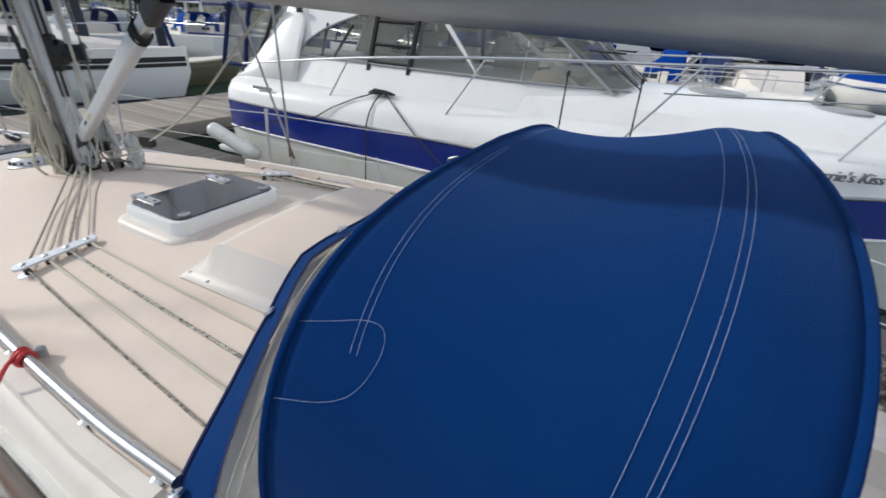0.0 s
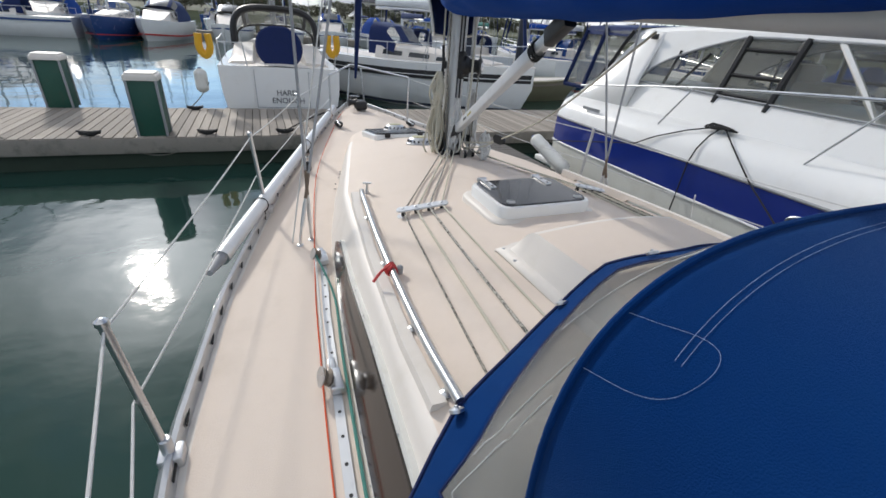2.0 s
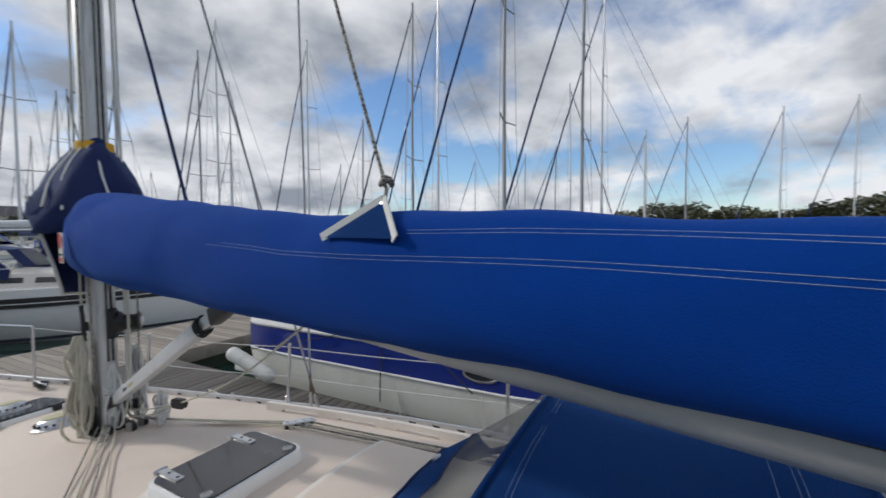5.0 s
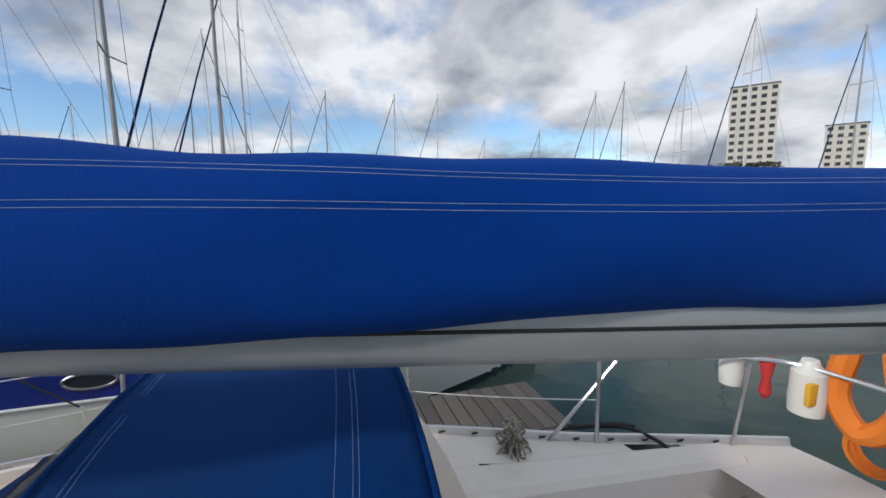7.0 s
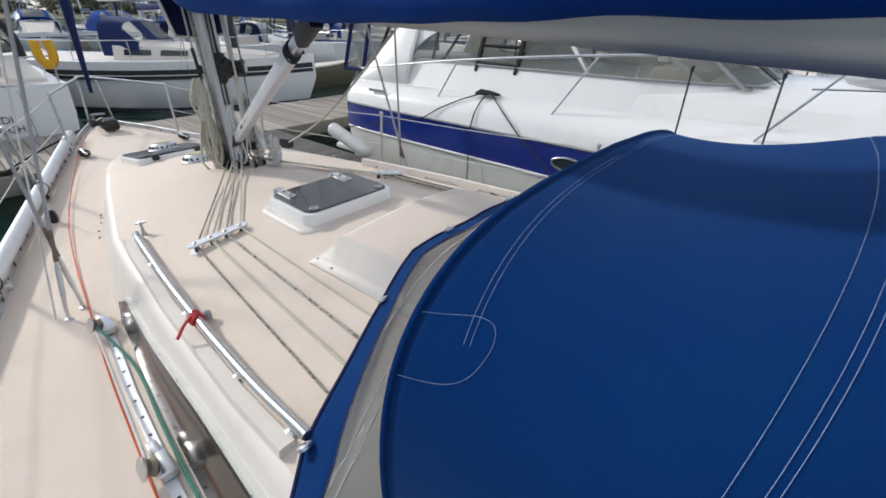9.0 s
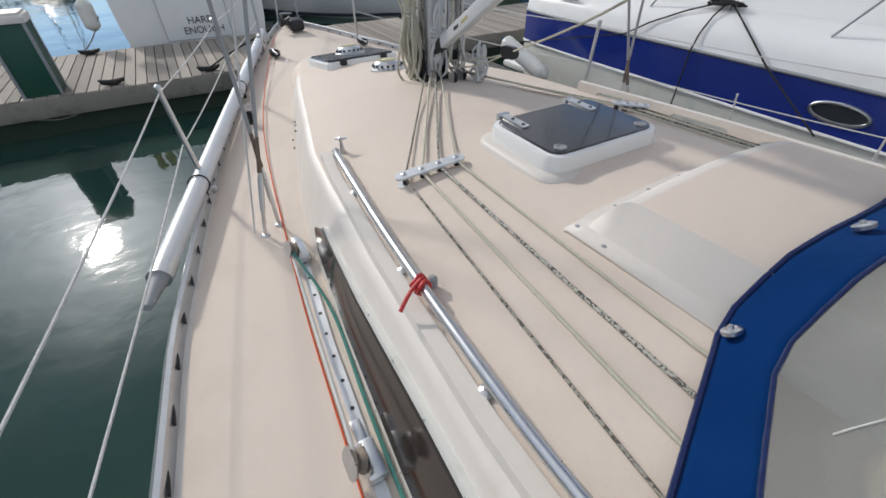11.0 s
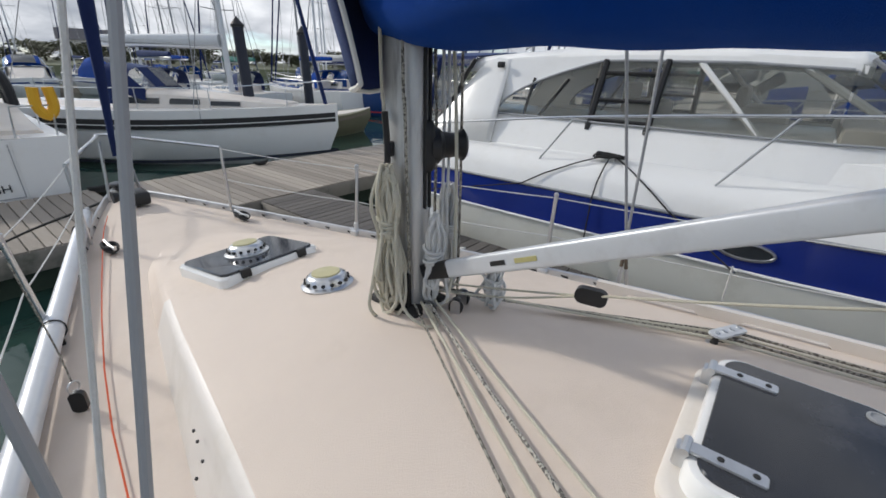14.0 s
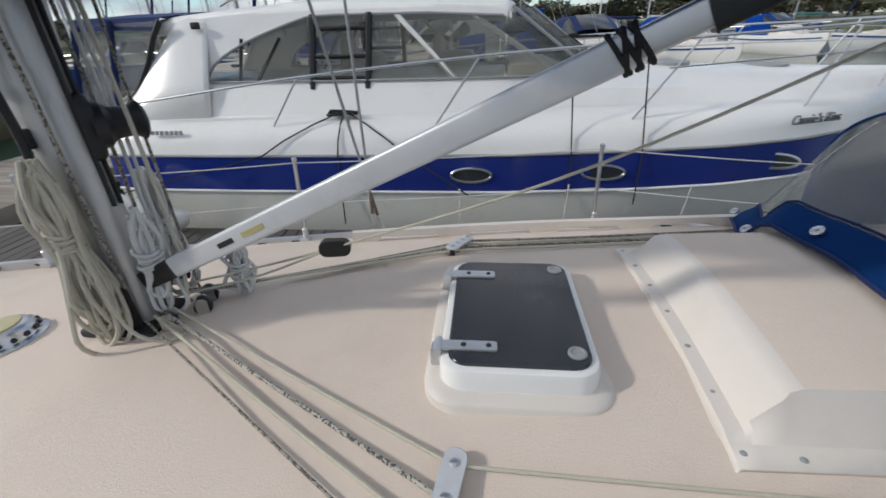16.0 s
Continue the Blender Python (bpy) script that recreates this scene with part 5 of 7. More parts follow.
def sprayhood():
    t = thing("sprayhood", "navy blue canvas sprayhood with clear vinyl windows over the companionway", "sprayhood", (0, -1.4, 1.62))
    us = [-1 + 2 * k / 48 for k in range(49)]
    bm = bmesh.new()
    rings(bm, [[hood_pt(-1.25 - 0.65 * i / 22, u) for u in us] for i in range(23)], close=False)
    ob = part("canvas", bm, "navy_canvas", t)
    so = ob.modifiers.new("thick", "SOLIDIFY")
    so.thickness, so.offset = 0.008, -1
    for y, r in ((-1.25, 0.007), (-1.90, 0.006)):
        bm = bmesh.new()
        tube(bm, [hood_pt(y, u) - Vector((0, 0, 0)) for u in us], r, 8)
        part("hoop_sleeve", bm, "navy_canvas", t)

    def base(u):
        x = np.interp(u, (-1, -0.9, -0.8, -0.42, 0, 0.42, 0.8, 0.9, 1), (-1.085, -1.05, -0.90, -0.45, 0.0, 0.43, 0.88, 1.05, 1.085))
        y = np.interp(u, (-1, -0.9, -0.8, -0.42, 0, 0.42, 0.8, 0.9, 1), (-1.40, -1.04, -0.94, -0.73, -0.75, -0.73, -0.94, -1.04, -1.40))
        z = roof_z(x * 0.9, y) + 0.02 - float(np.interp(abs(u), (0.82, 0.9, 1.0), (0.0, 0.10, 0.19)))
        z -= 0.006
        z += float(np.interp(abs(x), (0.34, 0.46), (0.108, 0.0)))
        return Vector((x, y, z))

    def split(u):
        return 0.16 + 0.22 * abs(u) ** 1.2

    def panel(u, f):
        b, h = base(u), hood_pt(-1.25, float(np.interp(u, (-1, -0.8, -0.42, 0, 0.42, 0.8, 1), (-0.965, -0.84, -0.40, 0, 0.40, 0.84, 0.965))))
        k = split(u)
        flat = Vector((h.x - b.x, h.y - b.y, 0))
        mid = b + flat.normalized() * min(float(np.interp(abs(u), (0.8, 0.92), (0.13, 0.07))), flat.length * 0.55) + Vector((0, 0, float(np.interp(abs(u), (0.8, 0.9, 1.0), (0.055, 0.12, 0.20)))))
        p = b.lerp(mid, f / k) if f < k else mid.lerp(h, (f - k) / (1 - k))
        g = max(0.0, (f - k) / (1 - k))
        return p + Vector((0, 0.008 * math.sin(math.pi * g), -0.012 * math.sin(math.pi * g) * (1 if abs(u) < 0.8 else 0) + 0.004 * math.sin(30 * u) * g + 0.003 * math.sin(23 * u)))
    uu = [-1 + 2 * k / 40 for k in range(41)]
    for nm in ("skirt", "window"):
        bm = bmesh.new()
        rings(bm, [[panel(u, split(u) * i / 6 if nm == "skirt" else split(u) - 0.01 + (0.995 - split(u)) * i / 6) for u in uu] for i in range(7)], close=False)
        ob = part(nm, bm, "navy_canvas" if nm == "skirt" else "clear_vinyl", t, "hazy clear vinyl window" if nm == "window" else "")
        if nm == "skirt":
            ob.modifiers.new("thick", "SOLIDIFY").thickness = 0.005
    bm = bmesh.new()
    tube(bm, [panel(u, 0.0) + Vector((0, 0, 0.002)) for u in uu], 0.006, 6)
    tube(bm, [panel(u, split(u)) + Vector((0, 0, 0.003)) for u in uu], 0.004, 6)
    part("piping", bm, "dark_canvas", t)
    for u in (-0.97, -0.8, -0.43, -0.15, 0.15, 0.43, 0.8, 0.97):
        p = panel(u, 0.07)
        bm = bmesh.new()
        lathe(bm, [(0.019, -0.004), (0.019, 0.004), (0.012, 0.007), (0.006, 0.005), (0.005, 0.012), (0, 0.012)], seg=14,
              m=Matrix.Translation(p + Vector((0.012 * u, 0.006, 0.011))) @ Euler((radians(-40), 0, 0)).to_matrix().to_4x4())
        part("turn_button", bm, "steel", t)

    def stitch(pts):
        bm = bmesh.new()
        tube(bm, [p + Vector((math.copysign(0.0012, p.x), 0, 0.0012)) for p in pts], 0.00032, 4)
        part("stitching", bm, "thread", t)
    for ua, ub in ((-0.70, -0.92), (-0.62, -0.84), (-0.25, -0.5), (0.3, 0.55)):
        bm = bmesh.new()
        tube(bm, [panel(ua + (ub - ua) * k / 12, 0.92 - 0.5 * k / 12) + Vector((0, 0.001, 0.002)) for k in range(13)], 0.0014, 5)
        part("crease", bm, "clear_crease", t, "whitened fold crease")
    u0 = -1.0
    while hood_pt(-1.36, u0).z < 2.062:
        u0 += 0.004
    for dy in (0.0, 0.011):
        stitch([hood_pt(-1.35 - dy + 0.06 * min(1, k / 24), u0 + (0.8 - u0) * k / 60) for k in range(61)])
    for y in (-1.765, -1.795, -1.805):
        stitch([hood_pt(y + 0.085 * max(0.0, -u), u) for u in [-0.96 + 1.92 * k / 60 for k in range(61)]])
    stitch(curve_pts([hood_from_height(y, z) for y, z in ((-1.256, 2.077), (-1.30, 2.083), (-1.35, 2.091), (-1.382, 2.088), (-1.394, 2.068), (-1.380, 2.034), (-1.34, 2.012), (-1.256, 1.996))], 40))


sprayhood()

# ---- aft deck, starboard side ----


def winch(c):
    t = thing("sheet_winch", "chromed sheet winch on the cockpit coaming", "winch", c)
    bm = bmesh.new()
    lathe(bm, [(0.075, 0), (0.075, 0.012), (0.06, 0.03), (0.05, 0.05), (0.05, 0.10), (0.062, 0.125), (0.062, 0.135)], c, 24)
    part("drum", bm, "steel", t)
    bm = bmesh.new()
    lathe(bm, [(0.064, 0.135), (0.064, 0.155), (0.055, 0.163), (0.03, 0.165)], c, 24)
    part("self_tailer", bm, "black", t)
    bm = bmesh.new()
    lathe(bm, [(0.03, 0.163), (0.03, 0.17), (0.012, 0.17), (0.01, 0.15), (0, 0.15)], c, 16)
    part("socket", bm, "alu", t)


winch((0.78, -2.13, 1.19)), winch((-0.83, -2.6, 1.19))
rope_coil((0.98, -2.75, 1.32), 0.22, 0.26, 16, "rope_grey", "grey sheet coiled and hung over the coaming", lean=0.0)
mesh_line = [(0.55, -3.62, 0.9), (0.66, -3.62, 1.13), (0.85, -3.6, 1.15), (0.98, -3.5, 1.15), (1.1, -3.2, 1.14)]
rope("mooring_line", mesh_line, 0.012, "rope_black", "thick black mooring line lying on the coaming")
rope("mooring_line", [(1.05, -3.25, 1.15), (1.02, -3.45, 1.16), (0.96, -3.6, 1.15), (1.0, -3.4, 1.17), (1.08, -3.1, 1.15)], 0.011, "rope_black", "thick black mooring line lying on the side deck")


# block lying on the side deck, and the fixing holes in the cabin side
sb = thing("snatch_block", "small black snatch block with a steel shackle on the side deck", "pulley", (-0.96, 2.1, deck_z(-0.96, 2.1)))
zb = deck_z(-0.96, 2.1)
bm = bmesh.new()
slab(bm, round_rect(0.09, 0.05, 0.022), -0.014, 0.014, Matrix.Translation((-0.96, 2.1, zb + 0.045)) @ Euler((0, radians(90), radians(60))).to_matrix().to_4x4(), 0.006)
part("cheek", bm, "black", sb)
bm = bmesh.new()
tube(bm, [(-0.96 + 0.018 * math.cos(a), 2.1 + 0.008 * math.cos(a), zb + 0.108 + 0.024 * math.sin(a)) for a in [2 * math.pi * i / 16 for i in range(17)]], 0.004, 6)
part("shackle", bm, "steel", sb)
rope("lanyard", [(-0.96, 2.1, zb + 0.13), (-0.965, 2.1, zb + 0.3), (-0.99, 2.11, zb + 0.62)], 0.003, "rope_grey", "thin lanyard holding up a block beside the guard wire")
for hx, hy, hz in ((-0.79, 1.46, 1.43), (-0.82, 1.33, 1.43), (-0.845, 1.33, 1.385), (-0.80, 1.41, 1.43), (-0.87, 1.19, 1.40)):
    bm = bmesh.new()
    lathe(bm, [(0, -0.004), (0.0045, -0.003), (0.005, 0.0), (0.0045, 0.003), (0, 0.004)], (hx, hy, hz), 8)
    part("screw_hole", bm, "black", bpy.data.objects["coachroof"])

# ---- neighbouring motor cruiser, lying bow out to starboard ----
MX = 4.92


def cruiser():
    t = thing("motor_cruiser", "white motor cruiser with dark blue hull band, moored alongside", "motor boat", (MX, 0, 0))
    ys = [4.45 - 9.4 * i / 50 for i in range(51)]

    def hb(y):
        return float(np.interp(-y, (-4.45, -4.2, -3.0, 0.0, 1.3, 2.2, 3.0, 3.8, 4.5, 4.95), (1.60, 1.66, 1.70, 1.72, 1.70, 1.60, 1.38, 0.98, 0.46, 0.02)))

    def rise(y):
        return 0.045 * max(0, -y) ** 0.9 * 0.6

    def band(name, rows, mk, label=""):
        """A strip of topsides on both sides: rows of (inset, height, flare)."""
        for s in (-1, 1):
            bm = bmesh.new()
            rings(bm, [[(MX + s * max(0.01, hb(y) * (1 - q * max(0, (-y - 0.5) / 5.6)) - ins), y - q * 0.9 * max(0, (-y - 3) / 3), z + k * rise(y)) for ins, z, q, k in rows] for y in ys], close=False)
            part(name, bm, mk, t, label)
    band("lower_hull", [(0.0, 0.865, 0, 1), (0.03, 0.6, 0.10, 0.8), (0.07, 0.3, 0.22, 0.4), (0.16, -0.1, 0.34, 0.0)], "cream_hull", "cream lower hull")
    band("boot_top", [(0.125, 0.07, 0.29, 0), (0.14, -0.02, 0.32, 0)], "antifoul")
    band("blue_band", [(-0.004, 1.245, -0.02, 1), (-0.006, 1.05, 0, 1), (-0.002, 0.868, 0.0, 1)], "blue_hull", "dark blue hull band")
    for z, mk in ((0.868, "white_paint"), (1.262, "vinyl_trim")):
        for s in (-1, 1):
            bm = bmesh.new()
            tube(bm, [(MX + s * (hb(y) + 0.006), y, z + rise(y)) for y in ys], 0.016, 8)
            part("rubbing_strake", bm, mk, t)
    # moulded deck: side, shoulder, side deck, up to the cabin
    def prof(y):
        w = hb(y)
        f = max(0.0, min(1.0, w / 1.7))
        r = rise(y)
        dip = 0.035 * max(0, -y - 0.8)
        crown = 0.16 * f * max(0.1, 1 - 0.3 * max(0, -y - 1.0))
        return [(w, 1.27 + r), (w - 0.03, 1.40 + r), (w - 0.12 * f, 1.52 + r), (w - 0.30 * f, 1.60 + r), (w - 0.42 * f, 1.63 + r), (w - 0.52 * f, 1.80 + r - dip),
                (w * 0.45, 1.88 + r + crown * 0.3 - dip), (0, 1.90 + r + crown * 0.5 - dip)]
    bm = bmesh.new()
    loops = []
    for y in ys:
        h = prof(y)
        loops.append([(MX - x, y, z) for x, z in h] + [(MX + x, y, z) for x, z in reversed(h[:-1])])
    rings(bm, loops, close=False)
    part("deck_moulding", bm, "white_paint", t)
    bm = bmesh.new()
    bm.faces.new([bm.verts.new(p) for p in [*loops[0], (MX + 1.45, 4.45, 0.0), (MX - 1.45, 4.45, 0.0)]])
    box(bm, (MX, 4.75, 0.36), (2.9, 0.75, 0.1), bevel=0.03)
    part("transom", bm, "white_paint", t)
    # hard top with side windows: lower sill, window band, roof edge
    cs = [3.9 - 5.3 * i / 53 for i in range(54)]

    def sill(y):
        return 1.86 + 0.02 * max(0, -y)

    def head(y):
        return float(np.interp(-y, (-3.9, -3.6, -3.2, -2.6, -1.8, -0.8, 0.0, 0.5, 1.0, 1.4), (2.60, 2.64, 2.67, 2.71, 2.73, 2.72, 2.67, 2.50, 2.20, 1.90)))

    def cw(y, z):
        return float(np.interp(-y, (-3.9, -3, 0, 0.8, 1.4), (1.20, 1.18, 1.17, 1.0, 0.7))) - 0.28 * (z - 1.85)
    bm = bmesh.new()
    loops = []
    for y in cs:
        h = head(y)
        eave = max(sill(y) + 0.015, h - 0.17)
        half = [(cw(y, eave), eave), (cw(y, h) + 0.0, h - 0.07), (cw(y, h) - 0.12, h - 0.01), (0.4, h + 0.03), (0, h + 0.035)]
        loops.append([(MX - x, y, z) for x, z in half] + [(MX + x, y, z) for x, z in reversed(half[:-1])])
    rings(bm, loops[:41], close=False)
    ob = part("hard_top", bm, "white_paint", t)
    ob.modifiers.new("thick", "SOLIDIFY").thickness = 0.03
    for s in (-1, 1):
        # solid aft quarter, sweeping down to the stern
        def arch(y):
            return max(1.97, min(head(y) - 0.16, 1.93 + 0.60 * math.sqrt(max(0, (3.32 - y) / 1.1))))
        bm = bmesh.new()
        lp = []
        for i in range(17):
            y = 4.42 - 1.17 * i / 16
            top = float(np.interp(y, (3.25, 3.5, 3.65, 3.8, 3.95, 4.15, 4.42), (2.58, 2.60, 2.52, 2.34, 2.14, 1.90, 1.66)))
            lp.append([(MX + s * (cw(y, 1.6) + 0.12), y, 1.6), (MX + s * (cw(y, 1.8) + 0.04), y, 1.62 + 0.4 * (top - 1.62)), (MX + s * cw(y, top), y, top), (MX + s * (cw(y, top) - 0.1), y, top + 0.01)])
        rings(bm, lp, close=False)
        o2 = part("quarter_panel", bm, "white_paint", t)
        o2.modifiers.new("thick", "SOLIDIFY").thickness = 0.03
        bm = bmesh.new()
        rings(bm, [[(MX + s * (cw(y, arch(y)) + 0.002), y, arch(y)), (MX + s * (cw(y, head(y) - 0.1) + 0.004), y, head(y) - 0.1)] for y in [3.34 - 3.4 * i / 24 for i in range(25)]], close=False)
        part("eyebrow_panel", bm, "white_paint", t)

        def pane(name, y0, y1, lo0, lo1, hi0, hi1, mk="glass", out=0.0, n=10):
            bm2 = bmesh.new()
            rows = []
            for i in range(n + 1):
                u = i / n
                y = y0 + (y1 - y0) * u
                a, b = lo0 + (lo1 - lo0) * u, None
                b = hi0(y) if callable(hi0) else hi0 + (hi1 - hi0) * u
                rows.append([(MX + s * (cw(y, a) + out), y, a), (MX + s * (cw(y, b) + out), y, b)])
            rings(bm2, rows, close=False)
            return part(name, bm2, mk, t)

        pane("side_window", 3.30, 2.12, 1.96, 1.94, arch, None)
        pane("side_window", 2.06, 1.50, 1.94, 1.94, arch, None)
        pane("side_window", 1.44, 0.0, 1.94, 1.94, arch, None)
        pane("side_window", -0.02, -1.2, 1.94, 1.955, lambda y: max(1.97, head(y) - 0.1), None)
        bm = bmesh.new()
        rings(bm, [[(MX + s * (cw(y, 1.6) + 0.10), y, 1.58), (MX + s * (cw(y, 1.8) + 0.05), y, 1.78), (MX + s * (cw(y, 1.94) + 0.005), y, 1.945)] for y in [3.34 - 4.7 * i / 24 for i in range(25)]], close=False)
        part("cabin_side", bm, "white_paint", t)
        for y0 in (2.09, 1.47):
            bm = bmesh.new()
            tube(bm, [(MX + s * (cw(y0, 1.86) + 0.006), y0, 1.86), (MX + s * (cw(y0 - 0.12, arch(y0)) + 0.006), y0 - 0.04, arch(y0) + 0.02)], 0.036, 6)
            part("window_post", bm, "black", t)
        for z in (1.97, 2.18, 2.45):
            bm = bmesh.new()
            tube(bm, [(MX + s * (cw(2, z) + 0.006), 2.09 - 0.06 * (z - 1.85), z), (MX + s * (cw(1.5, z) + 0.006), 1.47 - 0.06 * (z - 1.85), z)], 0.022, 6)
            part("window_bar", bm, "black", t)
        for ya, yb in ((1.15, 0.45), (0.35, -0.72)):
            bm = bmesh.new()
            tube(bm, [(MX + s * (cw(ya, 2.5) - 0.03), ya, head(ya) - 0.15), (MX + s * (cw(yb, 1.87) - 0.03), yb, 1.87)], 0.03, 6)
            part("inner_brace", bm, "white_paint", t)
        bm = bmesh.new()
        tube(bm, [(MX + s * (cw(y, arch(y)) + 0.008), y, arch(y) + 0.008) for y in [3.32 - 3.3 * i / 30 for i in range(31)]], 0.014, 6)
        tube(bm, [(MX + s * (cw(y, 1.88) + 0.008), y, 1.955 if y > 2.2 else 1.945) for y in [3.34 - 4.5 * i / 20 for i in range(21)]], 0.012, 6)
        part("window_seal", bm, "vinyl_trim", t)
        for y0 in (2.93, 2.75):
            bm = bmesh.new()
            tube(bm, [(MX + s * (cw(y0, 1.95) - 0.02), y0 + 0.02, 1.9), (MX + s * (cw(y0, 2.3) - 0.02), y0 - 0.06 - (0.25 if y0 < 2.8 else 0), 2.38)], 0.02, 6)
            part("inner_frame", bm, "black", t)
    # raked windscreen
    bm = bmesh.new()
    rings(bm, [[(MX + x * (1.0 - 0.0 * k), -0.05 - 0.95 * k - 0.35 * (1 - (x / 1.0) ** 2) * 0.9, 2.60 - 0.70 * k) for x in (-0.98, -0.7, -0.35, 0, 0.35, 0.7, 0.98)] for k in (0, 0.33, 0.66, 1.0)], close=False)
    part("windscreen", bm, "glass", t)
    for x0 in (-0.98, -0.33, 0.33, 0.98):
        bm = bmesh.new()
        tube(bm, [(MX + x0, -0.05 - 0.95 * k - 0.315 * (1 - x0 ** 2) - 0.004, 2.60 - 0.70 * k) for k in (0, 0.5, 1.0)], 0.018, 6)
        part("screen_post", bm, "vinyl_trim", t)
    for x0 in (-0.6, 0.45):
        bm = bmesh.new()
        tube(bm, [(MX + x0, -1.28, 1.92), (MX + x0 - 0.1, -0.72, 2.30)], 0.009, 6)
        box(bm, (MX + x0 - 0.1, -0.76, 2.30), (0.02, 0.5, 0.02), Matrix.Translation((0, 0, 0)))
        part("wiper", bm, "black", t)
    # canvas aft enclosure with clear window
    bm = bmesh.new()
    edge = [(3.72, 2.58), (3.84, 2.42), (3.98, 2.17), (4.16, 1.93), (4.4, 1.70)]
    rings(bm, [[(MX - 1.08 - 0.06 * i / 4, y, z) for i, (y, z) in enumerate(edge)], [(MX - 1.06 - 0.10 * i / 4, 4.75 + 0.06 * i, 2.56 - 0.215 * i) for i in range(5)]], close=False)
    part("canopy_corner", bm, "clear_vinyl", t)
    bm = bmesh.new()
    rings(bm, [[(MX - 1.06, 4.75, 2.56), (MX + 1.06, 4.75, 2.56)], [(MX - 1.16, 4.99, 1.70), (MX + 1.16, 4.99, 1.70)]], close=False)
    part("canopy_window", bm, "clear_vinyl", t)
    bm = bmesh.new()
    tube(bm, [(MX - 1.09 - 0.06 * i / 4, y, z) for i, (y, z) in enumerate(edge)], 0.03, 6)
    part("canopy_edge", bm, "black", t)
    for ya, za, yb, zb in ((4.75, 2.56, 4.99, 1.70), (4.30, 2.6, 4.5, 1.70), (4.4, 1.70, 4.99, 1.70)):
        bm = bmesh.new()
        tube(bm, [(MX - 1.09, ya, za), (MX - 1.17, yb, zb)], 0.035, 6)
        part("canopy_edge", bm, "dark_canvas", t)
    bm = bmesh.new()
    rings(bm, [[(MX - 1.10, y, 2.50), (MX - 1.02, y, 2.62), (MX, y, 2.70), (MX + 1.02, y, 2.62), (MX + 1.10, y, 2.50)] for y in (3.75, 4.2, 4.8)], close=False)
    part("canopy_top", bm, "dark_canvas", t, "navy canvas canopy over the cockpit")
    # saloon seats, dash and inner furniture seen through the glass
    bm = bmesh.new()
    for x0, y0 in ((0.5, 1.9), (0.5, 0.6)):
        box(bm, (MX + x0, y0, 1.9), (0.6, 0.5, 0.5), bevel=0.08)
        box(bm, (MX + x0, y0 + 0.25, 2.15), (0.55, 0.12, 0.4), bevel=0.05)
    box(bm, (MX, -0.35, 1.93), (1.7, 0.6, 0.25), bevel=0.06)
    part("saloon_seat", bm, "gelcoat", t)
    # elliptical port lights
    for y0 in (0.33, -1.0, -2.75):
        for s in (-1, 1):
            x0 = MX + s * (hb(y0) + 0.006)
            yaw = math.atan2(hb(y0 - 0.2) - hb(y0 + 0.2), 0.4) * -s
            m = Matrix.Translation((x0, y0, 1.055 + rise(y0))) @ Matrix.Rotation(yaw, 4, "Z") @ Matrix.Rotation(radians(90) * s, 4, "Y")
            p = thing("port_light", "", "", m.translation)
            p.parent = t
            p.matrix_parent_inverse = t.matrix_basis.inverted()
            ell = [(0.075 * math.cos(a), 0.21 * math.sin(a)) for a in [2 * math.pi * k / 28 for k in range(28)]]
            bm = bmesh.new()
            tube(bm, [m @ Vector((x, y, 0.004)) for x, y in [*ell, ell[0]]], 0.014, 6)
            part("rim", bm, "steel", p)
            bm = bmesh.new()
            slab(bm, ell, -0.01, 0.004, m)
            part("pane", bm, "far_glass", p)
    # rails
    for s in (-1, 1):
        rail = [(MX + s * (hb(y) - 0.14 if y > -4.4 else hb(y) * 0.8), y, z) for y, z in ((4.1, 1.78), (3.3, 1.88), (2.0, 2.03), (0.2, 2.18), (-1.5, 2.27), (-3.2, 2.34), (-4.1, 2.37), (-4.6, 2.39), (-4.92, 2.40))]
        bm = bmesh.new()
        tube(bm, curve_pts(rail, 50), 0.014, 8)
        part("guard_rail", bm, "steel", t)
        bm = bmesh.new()
        tube(bm, curve_pts([(x, y, z - 0.24) for x, y, z in rail[4:]], 20), 0.008, 6)
        part("mid_rail", bm, "steel", t)
        for y0, lean in ((2.45, 0.36), (0.70, 0.45), (-1.25, 0.5), (-3.0, 0.4), (-4.1, 0.3)):
            zt = float(np.interp(-(y0 - lean), (-4.1, -3.3, -2, -0.2, 1.5, 3.2, 4.6, 5.6), (1.78, 1.88, 2.03, 2.18, 2.27, 2.34, 2.39, 2.41)))
            bm = bmesh.new()
            tube(bm, [(MX + s * (hb(y0) - 0.16), y0, 1.54 + rise(y0)), (MX + s * (hb(y0 - lean) - 0.14), y0 - lean, zt)], 0.011, 8)
            part("stanchion", bm, "steel", t)
        # black mooring lines round a cleat
        c0 = Vector((MX + s * 1.42, 1.70, 1.60))
        cl = thing("mooring_cleat", "", "", c0)
        cl.parent = t
        cl.matrix_parent_inverse = t.matrix_basis.inverted()
        bm = bmesh.new()
        tube(bm, [c0 + Vector((0, -0.13, 0.05)), c0 + Vector((0, 0.13, 0.05))], 0.014, 8)
        box(bm, c0 + Vector((0, 0, 0.02)), (0.04, 0.1, 0.06), bevel=0.01)
        part("cleat", bm, "steel", cl)
        bm = bmesh.new()
        tangle = []
